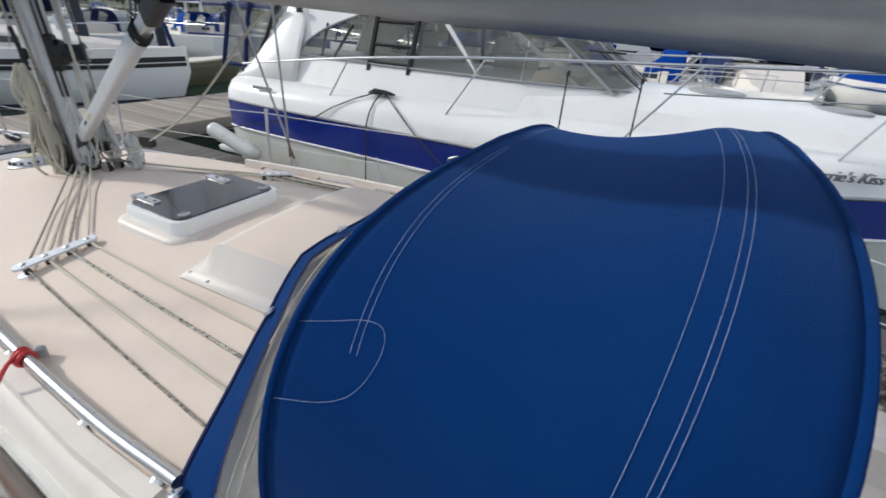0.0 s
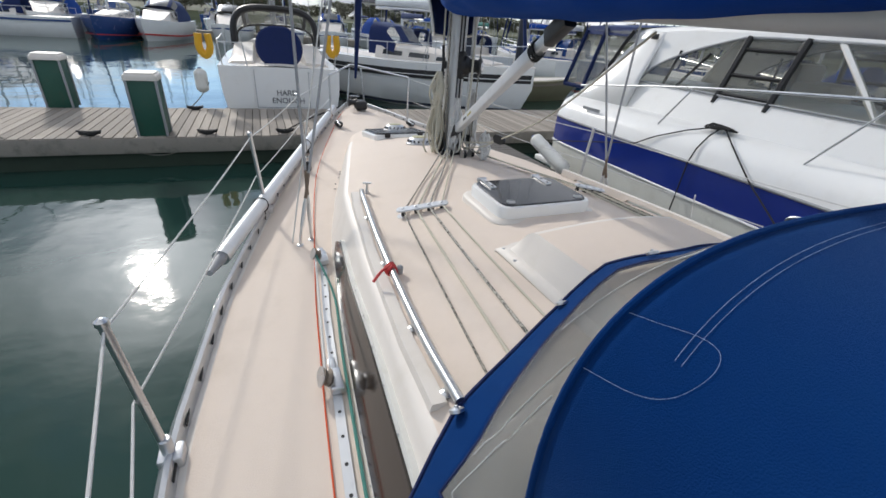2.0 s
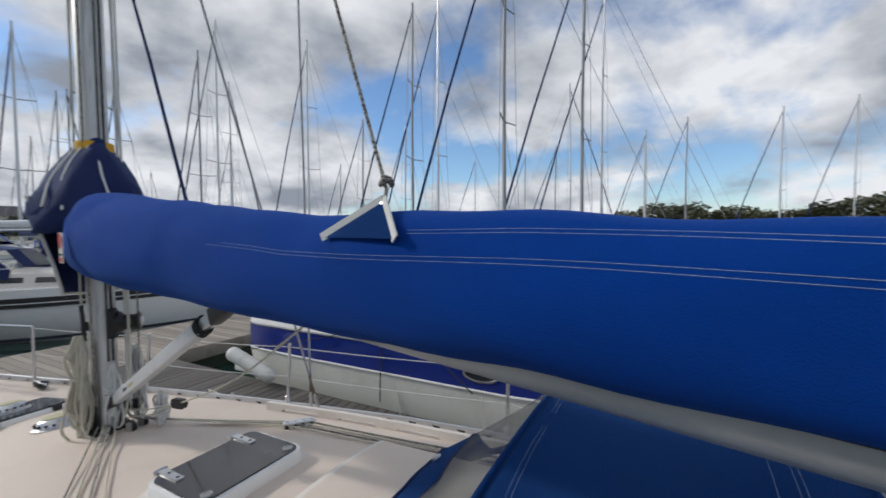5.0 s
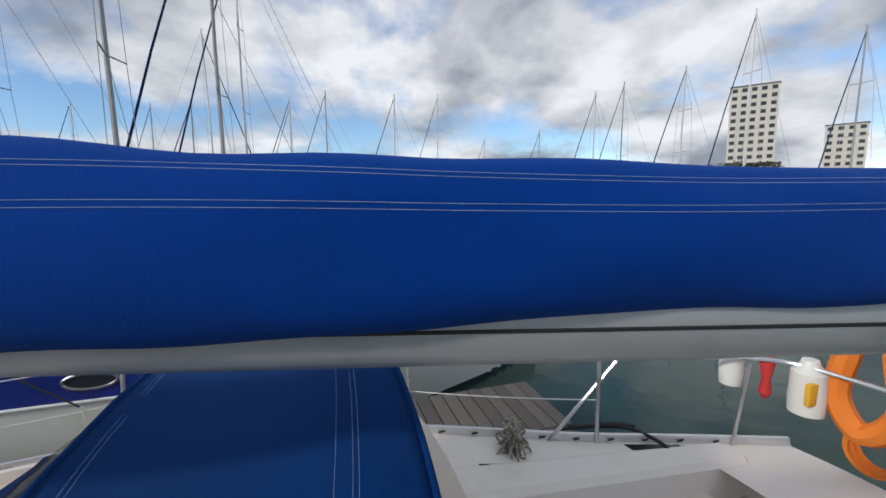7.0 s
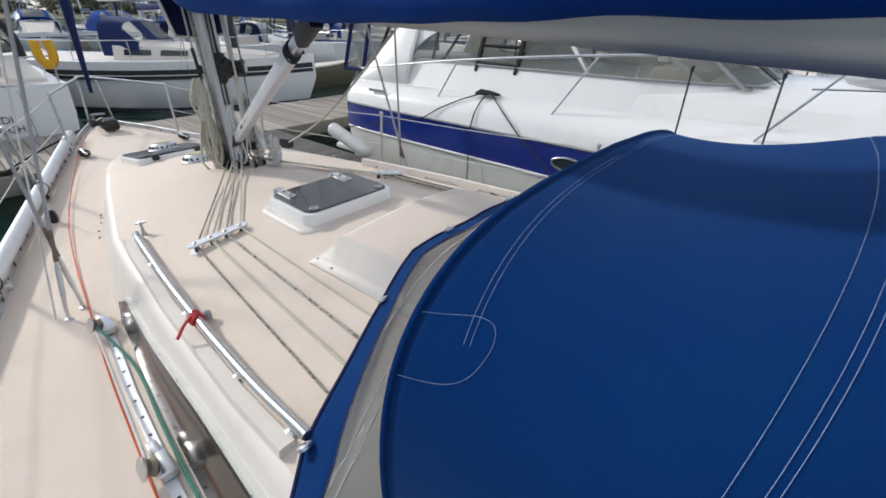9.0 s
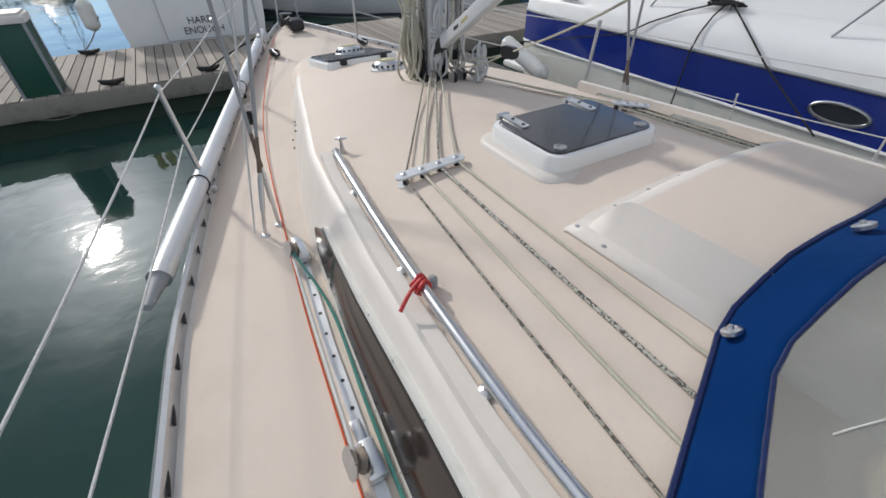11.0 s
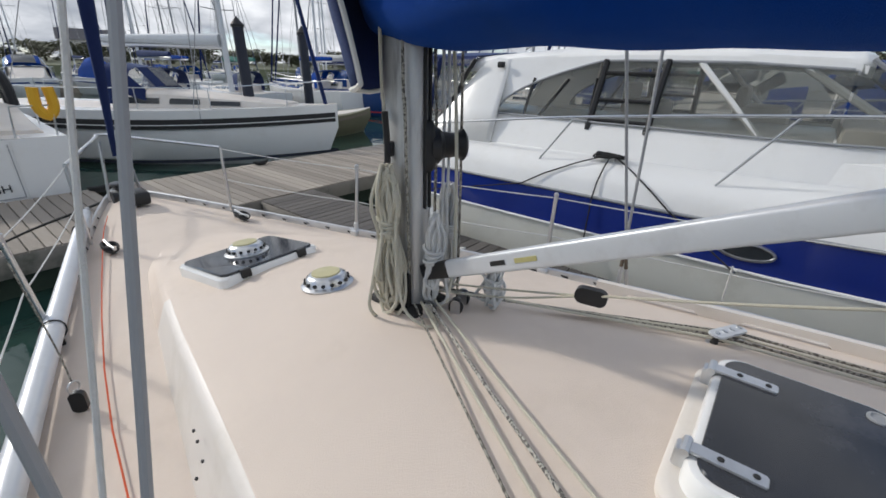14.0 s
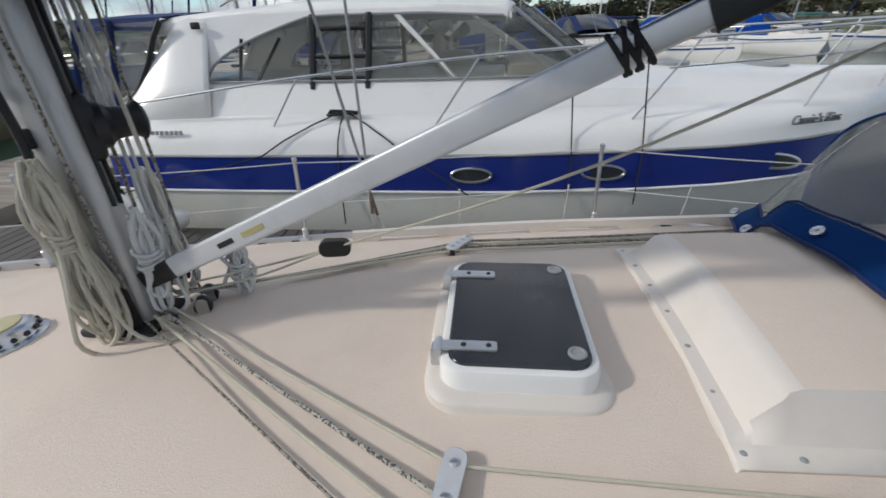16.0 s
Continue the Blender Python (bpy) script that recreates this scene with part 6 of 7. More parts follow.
        for k in range(9):
            a0 = random.uniform(0, 6)
            tangle += [c0 + Vector((0.06 * math.cos(a + a0), (0.08 + 0.012 * k) * math.sin(a) + random.uniform(-0.02, 0.02), 0.05 + 0.02 * math.sin(2 * a + a0))) for a in [2 * math.pi * i / 12 for i in range(12)]]
        tube(bm, tangle, 0.010, 6)
        part("lashing", bm, "rope_black", cl)
        bm = bmesh.new()
        tube(bm, [c0 + Vector((0, 0, 0.05)), (MX + s * 1.58, 1.70, 1.56), (MX + s * 1.695, 1.71, 1.42), (MX + s * 1.745, 1.72, 1.26), (MX + s * 1.75, 1.74, 0.5)], 0.008, 6)
        tube(bm, [c0 + Vector((0, 0.05, 0.05)), (MX + s * 1.58, 2.0, 1.56), (MX + s * 1.695, 2.3, 1.42), (MX + s * 1.745, 2.55, 1.27), (MX + s * 1.9, 4.2, 0.9)], 0.008, 6)
        tube(bm, [c0 + Vector((0, -0.05, 0.05)), (MX + s * 1.59, 1.42, 1.56), (MX + s * 1.705, 1.18, 1.42), (MX + s * 1.75, 0.98, 1.27), (MX + s * 1.9, 0.35, 0.9)], 0.008, 6)
        part("hanging_line", bm, "rope_black", cl)
        for y0 in (-0.62, -1.3):
            bm = bmesh.new()
            tube(bm, [(MX + s * (hb(y0) - 0.14), y0, 2.1), (MX + s * (hb(y0) + 0.02), y0 - 0.04, 1.28), (MX + s * (hb(y0) + 0.03), y0 - 0.04, 0.75)], 0.008, 6)
            tube(bm, [(MX + s * (hb(y0) - 0.14) + 0.02 * math.cos(a), y0 + 0.012 * math.sin(a), 2.09 + 0.015 * a / 6) for a in [2 * math.pi * i / 10 for i in range(31)]], 0.007, 6)
            part("fender_line", bm, "rope_black", t)
    # round foredeck hatches
    for y0, r in ((-2.0, 0.30), (-3.2, 0.25)):
        bm = bmesh.new()
        top = prof(y0)[-1][1]
        lathe(bm, [(r, top - 0.04), (r, top + 0.012), (r - 0.05, top + 0.022), (r - 0.06, top + 0.018), (0, top + 0.02)], (MX, y0, 0), 28)
        part("foredeck_hatch", bm, "vinyl_trim", t)
    # name on the bow, maker's mark as bars
    y0 = -3.05
    m = Matrix.Translation((MX - hb(y0) - 0.02, y0, 1.45 + rise(y0))) @ Matrix.Rotation(radians(-90) + math.atan2(hb(y0 + 0.4) - hb(y0 - 0.4), 0.8), 4, "Z") @ Matrix.Rotation(radians(82), 4, "X")
    lettering("name_lettering", "Carrie's Kiss", 0.125, m, "grey_letters", t, shear=0.25, depth=0.012)
    for k in range(7):
        bm = bmesh.new()
        box(bm, (MX - 1.63, 3.80 - 0.055 * k, 1.50), (0.03, 0.022, 0.04), Matrix())
        part("maker_bar", bm, "vinyl_trim", t, smooth=False)
    bm = bmesh.new()
    tube(bm, [(MX - 0.9, 3.1, 2.70), (MX - 0.9, 2.95, 2.76), (MX - 0.9, 2.6, 2.77)], 0.012, 6)
    part("roof_rail", bm, "steel", t)
    bm = bmesh.new()
    box(bm, (MX - 1.07, 3.34, 2.52), (0.05, 0.09, 0.07), bevel=0.01)
    part("deck_lamp", bm, "black", t)


cruiser()


def fender(a, r, ln, label, mk="fender", tilt=(0, 0, 1)):
    t = thing("fender", label, "fender", a, "fenders")
    q = Vector((0, 0, 1)).rotation_difference(Vector(tilt).normalized()).to_matrix().to_4x4()
    m = Matrix.Translation(a) @ q
    bm = bmesh.new()
    prof = [(0.02, -ln / 2 - r * 0.55), (0.035, -ln / 2 - r * 0.5), (r * 0.6, -ln / 2 - r * 0.3), (r * 0.92, -ln / 2), (r, -ln / 2 + r * 0.4)]
    prof += [(r * (1 if k % 2 else 0.97), -ln / 2 + r * 0.4 + (ln - 0.8 * r) * k / 9) for k in range(10)]
    prof += [(r * 0.92, ln / 2), (r * 0.6, ln / 2 + r * 0.3), (0.035, ln / 2 + r * 0.5), (0.02, ln / 2 + r * 0.62)]
    lathe(bm, prof, seg=18, m=m)
    part("body", bm, mk, t)
    bm = bmesh.new()
    lathe(bm, [(0.036, ln / 2 + r * 0.45), (0.034, ln / 2 + r * 0.7), (0.015, ln / 2 + r * 0.72)], seg=12, m=m)
    part("neck", bm, "boat_blue", t)
    return t


fender((2.80, 3.78, 0.80), 0.105, 0.78, "white ribbed fender leaning against the cruiser's quarter", tilt=(-0.13, 0.91, 0.35))
for y0 in (0.35, -0.35, -1.1):
    fender((beam(y0) + 0.14, y0, 0.62), 0.12, 0.5, "white fender with blue ends hanging over the rail")
    rope("fender_lanyard", [(beam(y0) + 0.14, y0, 0.95), (beam(y0) + 0.03, y0, 1.27), (beam(y0) - 0.02, y0, 1.5)], 0.005, "rope_white", "thin white fender lanyard", n=8)

# ---- pontoons, piles and mooring gear ----


def pontoon(x0, x1, y0, y1, along, mk, name, label, pitch=0.145):
    z = 0.45
    t = thing(name, label, "pontoon", ((x0 + x1) / 2, (y0 + y1) / 2, -0.1), kind="structure")
    bm = bmesh.new()
    box(bm, ((x0 + x1) / 2, (y0 + y1) / 2, 0.12), (x1 - x0 - 0.15, y1 - y0 - 0.15, 0.56))
    part("float", bm, "weed", t, smooth=False)
    for a, b, c, d in ((x0, x1, y0, y0 + 0.09), (x0, x1, y1 - 0.09, y1), (x0, x0 + 0.09, y0, y1), (x1 - 0.09, x1, y0, y1)):
        bm = bmesh.new()
        box(bm, ((a + b) / 2, (c + d) / 2, z - 0.08), (b - a, d - c, 0.24), bevel=0.012)
        part("fascia_beam", bm, "timber", t)
    lo, hi = (x0, x1) if along == "x" else (y0, y1)
    n = int((hi - lo) / pitch)
    bm = bmesh.new()
    if along == "x":
        box(bm, (0, 0, 0), (pitch - 0.012, y1 - y0 - 0.02, 0.03), bevel=0.004, seg=1)
    else:
        box(bm, (0, 0, 0), (x1 - x0 - 0.02, pitch - 0.012, 0.03), bevel=0.004, seg=1)
    first = part("plank", bm, mk, t, smooth=False)
    for k in range(n):
        o = first if k == 0 else first.copy()
        if k:
            scene.collection.objects.link(o)
        c = lo + pitch * (k + 0.5)
        p = (c, (y0 + y1) / 2, z + 0.045 + random.uniform(-0.002, 0.002)) if along == "x" else ((x0 + x1) / 2, c, z + 0.045 + random.uniform(-0.002, 0.002))
        o.matrix_basis = Matrix.Translation(p)
    return t


pontoon(-16.0, 14.0, 6.45, 9.0, "x", "plank", "main_pontoon", "main walkway pontoon with weathered timber decking")
pontoon(2.05, 3.0, -3.9, 6.43, "y", "plank_dark", "finger_pontoon", "narrow finger pontoon with dark decking between the boats")


def pile(x, y):
    t = thing("pontoon_pile", "square dark green pile guide with a white cap", "pile", (x, y, -0.5), "pontoon piles")
    bm = bmesh.new()
    box(bm, (x, y, 0.0), (0.36, 0.36, 2.0), bevel=0.02)
    box(bm, (x, y, 0.93), (0.40, 0.38, 0.86), bevel=0.02)
    part("casing", bm, "green_pile", t)
    for dx, dy in product((-0.2, 0.2), (-0.19, 0.19)):
        bm = bmesh.new()
        box(bm, (x + dx, y + dy, 0.95), (0.035, 0.035, 0.9), bevel=0.006)
        part("corner_strip", bm, "vinyl_trim", t)
    bm = bmesh.new()
    slab(bm, round_rect(0.46, 0.44, 0.03), 1.36, 1.44, Matrix.Translation((x, y, 0)), 0.02)
    slab(bm, round_rect(0.40, 0.38, 0.03), 1.44, 1.47, Matrix.Translation((x, y, 0)), 0.01)
    part("cap", bm, "gelcoat", t, "white cap")
    return t


pile(-2.98, 6.72), pile(-4.9, 9.12)
for x0 in (-10.4, 9.0):
    pile(x0, 6.72)


def cleat(x, y, z=0.51):
    t = thing("pontoon_cleat", "black iron cleat on the pontoon edge", "cleat", (x, y, z), "pontoon cleats")
    bm = bmesh.new()
    box(bm, (x, y, z + 0.02), (0.14, 0.06, 0.04), bevel=0.012)
    tube(bm, curve_pts([(x - 0.16, y, z + 0.075), (x - 0.05, y, z + 0.06), (x + 0.05, y, z + 0.06), (x + 0.16, y, z + 0.075)], 8), 0.016, 8)
    part("horn", bm, "black", t)
    bm = bmesh.new()
    for k in range(4):
        tube(bm, [(x + (0.11 + 0.01 * k) * math.cos(a), y + 0.05 * math.sin(a), z + 0.045 + 0.02 * math.sin(2 * a + k)) for a in [2 * math.pi * i / 14 for i in range(15)]], 0.01, 6)
    part("lashing", bm, "rope_black", t)


for x0 in (-3.85, -2.2, -0.95, 0.9):
    cleat(x0, 6.62)
for x0 in (-2.6, 0.6, 3.4):
    cleat(x0, 8.8)
rope("mooring_line", [(-0.2, 4.75, 1.33), (-0.6, 5.7, 0.95), (-0.95, 6.6, 0.56)], 0.011, "rope_black", "black bow mooring line to the pontoon")
rope("mooring_line", [(0.2, 4.75, 1.33), (0.6, 5.8, 0.95), (0.9, 6.6, 0.56)], 0.011, "rope_white", "white bow mooring line to the pontoon")
rope("mooring_line", [(1.2, 1.9, 1.27), (1.7, 2.6, 0.9), (2.3, 4.0, 0.56)], 0.011, "rope_white", "white spring line to the finger pontoon")
for a0, b0 in (((-3.85, 6.6, 0.55), (-5.4, 6.5, 0.9)), ((-2.3, 9.3, 1.0), (-3.3, 9.0, 0.52)), ((-3.6, 6.52, 0.5), (-2.3, 6.52, 0.5))):
    bm = bmesh.new()
    tube(bm, sag(a0, b0, 0.3), 0.011, 6)
    tagged(obj("mooring_line", bm, "rope_grey", smooth=True), "slack grey mooring line", "rope")


# ---- other boats ----


def boat_hull(t, ln, bw, fb, mk, stripe=None, sheer_up=0.2, transom=0.75, y0=0.0):
    """A hull along +y, stern at y0, water at z 0, with stripe rows of (height, thickness, material)."""
    n = 18
    ys = [y0 + ln * (i / n) for i in range(n + 1)]

    def hb(u):
        return bw / 2 * (transom + (1 - transom) * math.sin(min(1, u / 0.45) * math.pi / 2)) * (1 if u < 0.45 else max(0.0, 1 - ((u - 0.45) / 0.55) ** 2.0)) + 0.015
    bm = bmesh.new()
    loops = []
    for i, y in enumerate(ys):
        u = i / n
        b, z = hb(u), fb + sheer_up * (u - 0.35) ** 2 * 2
        lp = [(b, y, z), (b * 0.98, y, z * 0.6), (b * 0.9, y - 0.35 * u, 0.15), (b * 0.6, y - 0.6 * u, -0.25)]
        loops.append(lp + [(-x, yy, zz) for x, yy, zz in reversed(lp)])
    rings(bm, loops)
    part("hull", bm, mk, t)
    bm = bmesh.new()
    rings(bm, [[(hb(i / n) * k * 0.97, y, fb + sheer_up * (i / n - 0.35) ** 2 * 2 - 0.02 + 0.05 * (1 - abs(k))) for k in (-1, -0.5, 0, 0.5, 1)] for i, y in enumerate(ys)], close=False)
    part("deck", bm, "gelcoat", t)
    for h, w, smk in stripe or ():
        for s in (-1, 1):
            bm = bmesh.new()
            rings(bm, [[(s * (hb(i / n) * (0.985 + 0.015 * (h / fb)) + 0.03), y - 0.05 * (i / n), h + sheer_up * (i / n - 0.35) ** 2 * 2 + q) for q in (-w / 2, w / 2)] for i, y in enumerate(ys)], close=False)
            part("hull_stripe", bm, smk, t)
            if w > 0.2:
                bm = bmesh.new()
                tube(bm, [(s * (hb(i / n) * (0.985 + 0.015 * (h / fb)) + 0.032), y - 0.05 * (i / n), h + sheer_up * (i / n - 0.35) ** 2 * 2 - 0.015) for i, y in enumerate(ys)], 0.013, 5)
                part("hull_line", bm, "white_paint", t)
    return hb


def rig(t, y, z0, h, cover="blue_canvas", furl="dark_canvas", bow_y=None, stern_y=None, bw=3.0, fine=True, boom_len=3.2, spreaders=2):
    bm = bmesh.new()
    tube(bm, [(0, y, z0), (0, y, z0 + h * 0.5), (0, y - 0.1, z0 + h)], 0.075, 8, 0.05)
    part("mast", bm, random.choice(["alu", "grey_spar", "vinyl_trim"]), t)
    for k in range(spreaders):
        zz = z0 + h * (0.38 + 0.3 * k)
        bm = bmesh.new()
        w = 0.95 - 0.2 * k
        tube(bm, [(-w, y - 0.15, zz + 0.06), (0, y, zz), (w, y - 0.15, zz + 0.06)], 0.025, 5)
        part("spreader", bm, "vinyl_trim", t)
    bm = bmesh.new()
    for s in (-1, 1):
        tube(bm, [(s * bw * 0.42, y - 0.2, 1.1), (s * 0.95, y - 0.15, z0 + h * 0.38), (s * 0.75, y - 0.15, z0 + h * 0.68), (0, y, z0 + h * 0.97)], 0.011, 4)
        tube(bm, [(s * bw * 0.42, y - 0.4, 1.1), (0, y, z0 + h * 0.38)], 0.010, 4)
    if stern_y is not None:
        tube(bm, [(0, stern_y, 1.2), (0, y, z0 + h)], 0.011, 4)
    part("standing_rigging", bm, "vinyl_trim", t)
    if bow_y is not None:
        bm = bmesh.new()
        tube(bm, [(0, bow_y, 1.4), (0, bow_y * 0.5 + y * 0.5, z0 * 0.5 + 0.7 + h * 0.5), (0, y, z0 + h * 0.95)], 0.055, 6, 0.03)
        part("furled_sail", bm, furl, t)
    if boom_len:
        bm = bmesh.new()
        loops = []
        for i in range(9):
            u = i / 8
            r = 0.17 - 0.08 * u
            loops.append([(r * 0.8 * math.cos(a), y - 0.1 - boom_len * u, z0 + 1.25 + r * math.sin(a)) for a in [2 * math.pi * k / 8 for k in range(8)]])
        rings(bm, loops)
        part("sail_cover", bm, cover, t)
        bm = bmesh.new()
        tube(bm, [(0, y, z0 + 1.1), (0, y - boom_len - 0.1, z0 + 1.1)], 0.05, 6)
        part("boom", bm, "alu", t)


def cabin(t, y0, y1, w, z0, h, hood=True, hood_mk="dark_canvas"):
    bm = bmesh.new()
    loops = []
    for i in range(9):
        u = i / 8
        y = y0 + (y1 - y0) * u
        hh, ww = h * (1 - 0.75 * max(0, u - 0.25)), w * (1 - 0.45 * u)
        loops.append([(-ww / 2, y, z0 - 0.05), (-ww / 2 + 0.1, y, z0 + hh * 0.85), (-ww / 2 + 0.22, y, z0 + hh), (ww / 2 - 0.22, y, z0 + hh), (ww / 2 - 0.1, y, z0 + hh * 0.85), (ww / 2, y, z0 - 0.05)])
    rings(bm, loops)
    part("coachroof", bm, "gelcoat", t)
    for s in (-1, 1):
        for k in range(3):
            ya, yb = y0 + 0.3 + k * (y1 - y0) * 0.24, y0 + 0.3 + (k + 0.75) * (y1 - y0) * 0.24
            u = (ya - y0) / (y1 - y0)
            ww, hh = w * (1 - 0.45 * u) / 2 - 0.03, h * (1 - 0.75 * max(0, u - 0.25))
            bm = bmesh.new()
            rings(bm, [[(s * (ww - 0.0), ya, z0 + hh * 0.3), (s * (ww - 0.05), ya, z0 + hh * 0.65)], [(s * (ww - 0.08), yb, z0 + hh * 0.3), (s * (ww - 0.11), yb, z0 + hh * 0.62)]], close=False)
            part("cabin_window", bm, "far_glass", t)
    if hood:
        bm = bmesh.new()
        loops = []
        for y, top in ((y0 + 0.75, 0.42), (y0 + 0.35, 0.88), (y0 - 0.35, 0.98)):
            loops.append([(w * 0.44 * math.copysign(abs(math.cos(a)) ** 0.5, math.cos(a)), y, z0 + 0.1 + top * max(0, math.sin(a)) ** 0.5) for a in [math.pi * k / 14 for k in range(15)]])
        rings(bm, loops, close=False, mat_of=lambda i, j: 1 if i == 0 and 3 <= j <= 10 and j != 6 else 0)
        part("sprayhood", bm, [hood_mk, "clear_vinyl"], t)


def yacht_at(name, label, m, ln, bw, fb, hull_mk, stripe, mast_h, cover="blue_canvas", hood_mk="dark_canvas", boom_len=3.2, rails=True, mast=0.57):
    t = thing(name, label, "sailing boat", (0, 0, 0), "moored yachts")
    boat_hull(t, ln, bw, fb, hull_mk, stripe)
    cabin(t, ln * (mast - 0.27), ln * (mast + 0.17), bw * 0.62, fb, 0.42, True, hood_mk)
    rig(t, ln * mast, fb + 0.4, mast_h, cover, bow_y=ln * 0.97, stern_y=0.1, bw=bw, boom_len=boom_len)
    if rails:
        for s in (-1, 1):
            bm = bmesh.new()
            tube(bm, [(s * bw * 0.40, 0.15, fb + 0.55), (s * bw * 0.46, ln * 0.35, fb + 0.5), (s * bw * 0.36, ln * 0.7, fb + 0.55), (s * 0.1, ln * 0.985, fb + 0.75)], 0.012, 5)
            for y, q in ((0.15, 0.40), (ln * 0.18, 0.44), (ln * 0.35, 0.46), (ln * 0.52, 0.43), (ln * 0.7, 0.36), (ln * 0.88, 0.18)):
                tube(bm, [(s * bw * q, y, fb - 0.02), (s * bw * q, y, fb + 0.54)], 0.012, 5)
            part("guard_rail", bm, "steel", t)
    t.matrix_basis = m
    return t


# the yacht moored stern-to across the walkway
def stern_yacht():
    t = thing("sailing_yacht", "white yacht moored stern-to, with navy sprayhood and round stern hatch cover", "sailing boat", (0, 0, 0), "moored yachts")
    boat_hull(t, 9.2, 2.75, 1.30, "white_paint", [(0.22, 0.05, "boat_blue")], transom=0.93)
    cabin(t, 2.6, 6.6, 1.75, 1.3, 0.45, False)
    rig(t, 5.2, 1.7, 11.0, "dark_canvas", bow_y=9.0, stern_y=None, bw=2.75)
    bm = bmesh.new()
    m = Matrix.Translation((0.02, 0.9, 1.70)) @ Euler((radians(80), 0, 0)).to_matrix().to_4x4()
    ell = [(0.53 * math.copysign(abs(math.cos(a)) ** 0.8, math.cos(a)), 0.46 * math.sin(a)) for a in [2 * math.pi * k / 28 for k in range(28)]]
    slab(bm, ell, -0.05, 0.08, m, 0.04)
    part("round_cover", bm, "dark_canvas", t, "navy canvas cover, rounded")
    for s in (-1, 1):
        bm = bmesh.new()
        loops = []
        for i in range(8):
            u = i / 7
            loops.append([(s * 0.55, 0.7 + 1.9 * u, 1.28), (s * 0.6, 0.7 + 1.9 * u, 1.40 + 0.3 * u), (s * 1.05, 0.7 + 1.9 * u, 1.38 + 0.3 * u), (s * 1.2, 0.7 + 1.9 * u, 1.28)])
        rings(bm, loops)
        part("coaming", bm, "gelcoat", t)
        bm = bmesh.new()
        tube(bm, curve_pts([(s * 1.2, 0.15, 1.3), (s * 1.24, 0.15, 1.8), (s * 1.24, 0.6, 1.85), (s * 1.3, 2.4, 1.83), (s * 1.3, 2.4, 1.3)], 24), 0.014, 6)
        tube(bm, [(s * 1.24, 0.15, 1.8), (s * 0.75, 0.1, 1.8), (s * 0.7, 0.1, 1.3)], 0.014, 6)
        part("stern_rail", bm, "steel", t)
    bm = bmesh.new()
    hoop = [(1.05 * math.copysign(abs(math.cos(a)) ** 0.55, math.cos(a)), 2.55, 1.62 + 0.90 * math.sin(a) ** 0.55) for a in [math.pi * k / 20 for k in range(21)]]
    tube(bm, hoop, 0.085, 8)
    tube(bm, [(x * 0.97, 3.3, 1.6 + (z - 1.6) * 0.55) for x, y, z in hoop], 0.03, 8)
    for k in (6, 14):
        tube(bm, [hoop[k], (hoop[k][0] * 0.97, 3.3, 1.6 + (hoop[k][2] - 1.6) * 0.55)], 0.045, 6)
    part("hood_frame", bm, "black", t)
    bm = bmesh.new()
    rings(bm, [hoop, [(x * 0.97, 3.3, 1.6 + (z - 1.6) * 0.55) for x, y, z in hoop]], close=False)
    part("hood_window", bm, "clear_vinyl", t)
    bm = bmesh.new()
    for k in range(12):
        random.seed(k)
    box(bm, (0.0, 0.02, 0.86), (1.25, 0.03, 0.9), bevel=0.01)
    for x in (-0.625, 0.625):
        box(bm, (x, -0.002, 0.86), (0.012, 0.03, 0.9))
    part("transom_panel", bm, "white_paint", t)
    bm = bmesh.new()
    for x in (-0.58, 0.58):
        box(bm, (x, 0.0, 0.88), (0.012, 0.012, 0.8))
    box(bm, (0, 0.0, 0.48), (1.17, 0.012, 0.012))
    part("panel_joint", bm, "vinyl_trim", t, smooth=False)
    up = Matrix.Rotation(radians(90), 4, "X")
    lettering("name_lettering", "HARDI", 0.17, Matrix.Translation((0.1, -0.005, 0.80)) @ up, "sign_blue", t, depth=0.004)
    lettering("name_lettering", "ENOUGH", 0.17, Matrix.Translation((0.1, -0.005, 0.63)) @ up, "sign_blue", t, depth=0.004)
    t.matrix_basis = Matrix.Translation((-0.80, 9.28, 0)) @ Matrix.Rotation(radians(-1.5), 4, "Z")
    for x, z in ((-2.28, 1.66), (0.38, 1.78)):
        h = thing("horseshoe_lifebuoy", "yellow horseshoe lifebuoy cover on the stern rail", "lifebuoy", (x, 9.45, z))
        bm = bmesh.new()
        tube(bm, curve_pts([(x - 0.09, 9.42, z + 0.28), (x - 0.1, 9.42, z), (x, 9.42, z - 0.14), (x + 0.1, 9.42, z), (x + 0.09, 9.42, z + 0.28)], 16), 0.075, 8)
        part("cover", bm, "yellow", h)
    fender((-2.45, 9.35, 1.02), 0.13, 0.36, "white fender hanging at the yacht's quarter")


stern_yacht()
# the black-striped yacht beyond the walkway
yacht_at("sailing_yacht", "white yacht with a broad black hull band and navy sprayhood", Matrix.Translation((0.8, 17.7, 0)) @ Matrix.Rotation(radians(-143.6), 4, "Z"),
         9.5, 3.2, 1.35, "white_paint", [(1.02, 0.24, "rubber"), (0.12, 0.08, "antifoul")], 12.0, "grey_spar", "dark_canvas", mast=0.70)


# ---- the rest of the harbour ----
EYE0 = Vector((-1.15, -1.6, 0))


def bearing(deg, dist):
    a = radians(deg)
    return EYE0 + dist * Vector((math.sin(a), math.cos(a), 0))


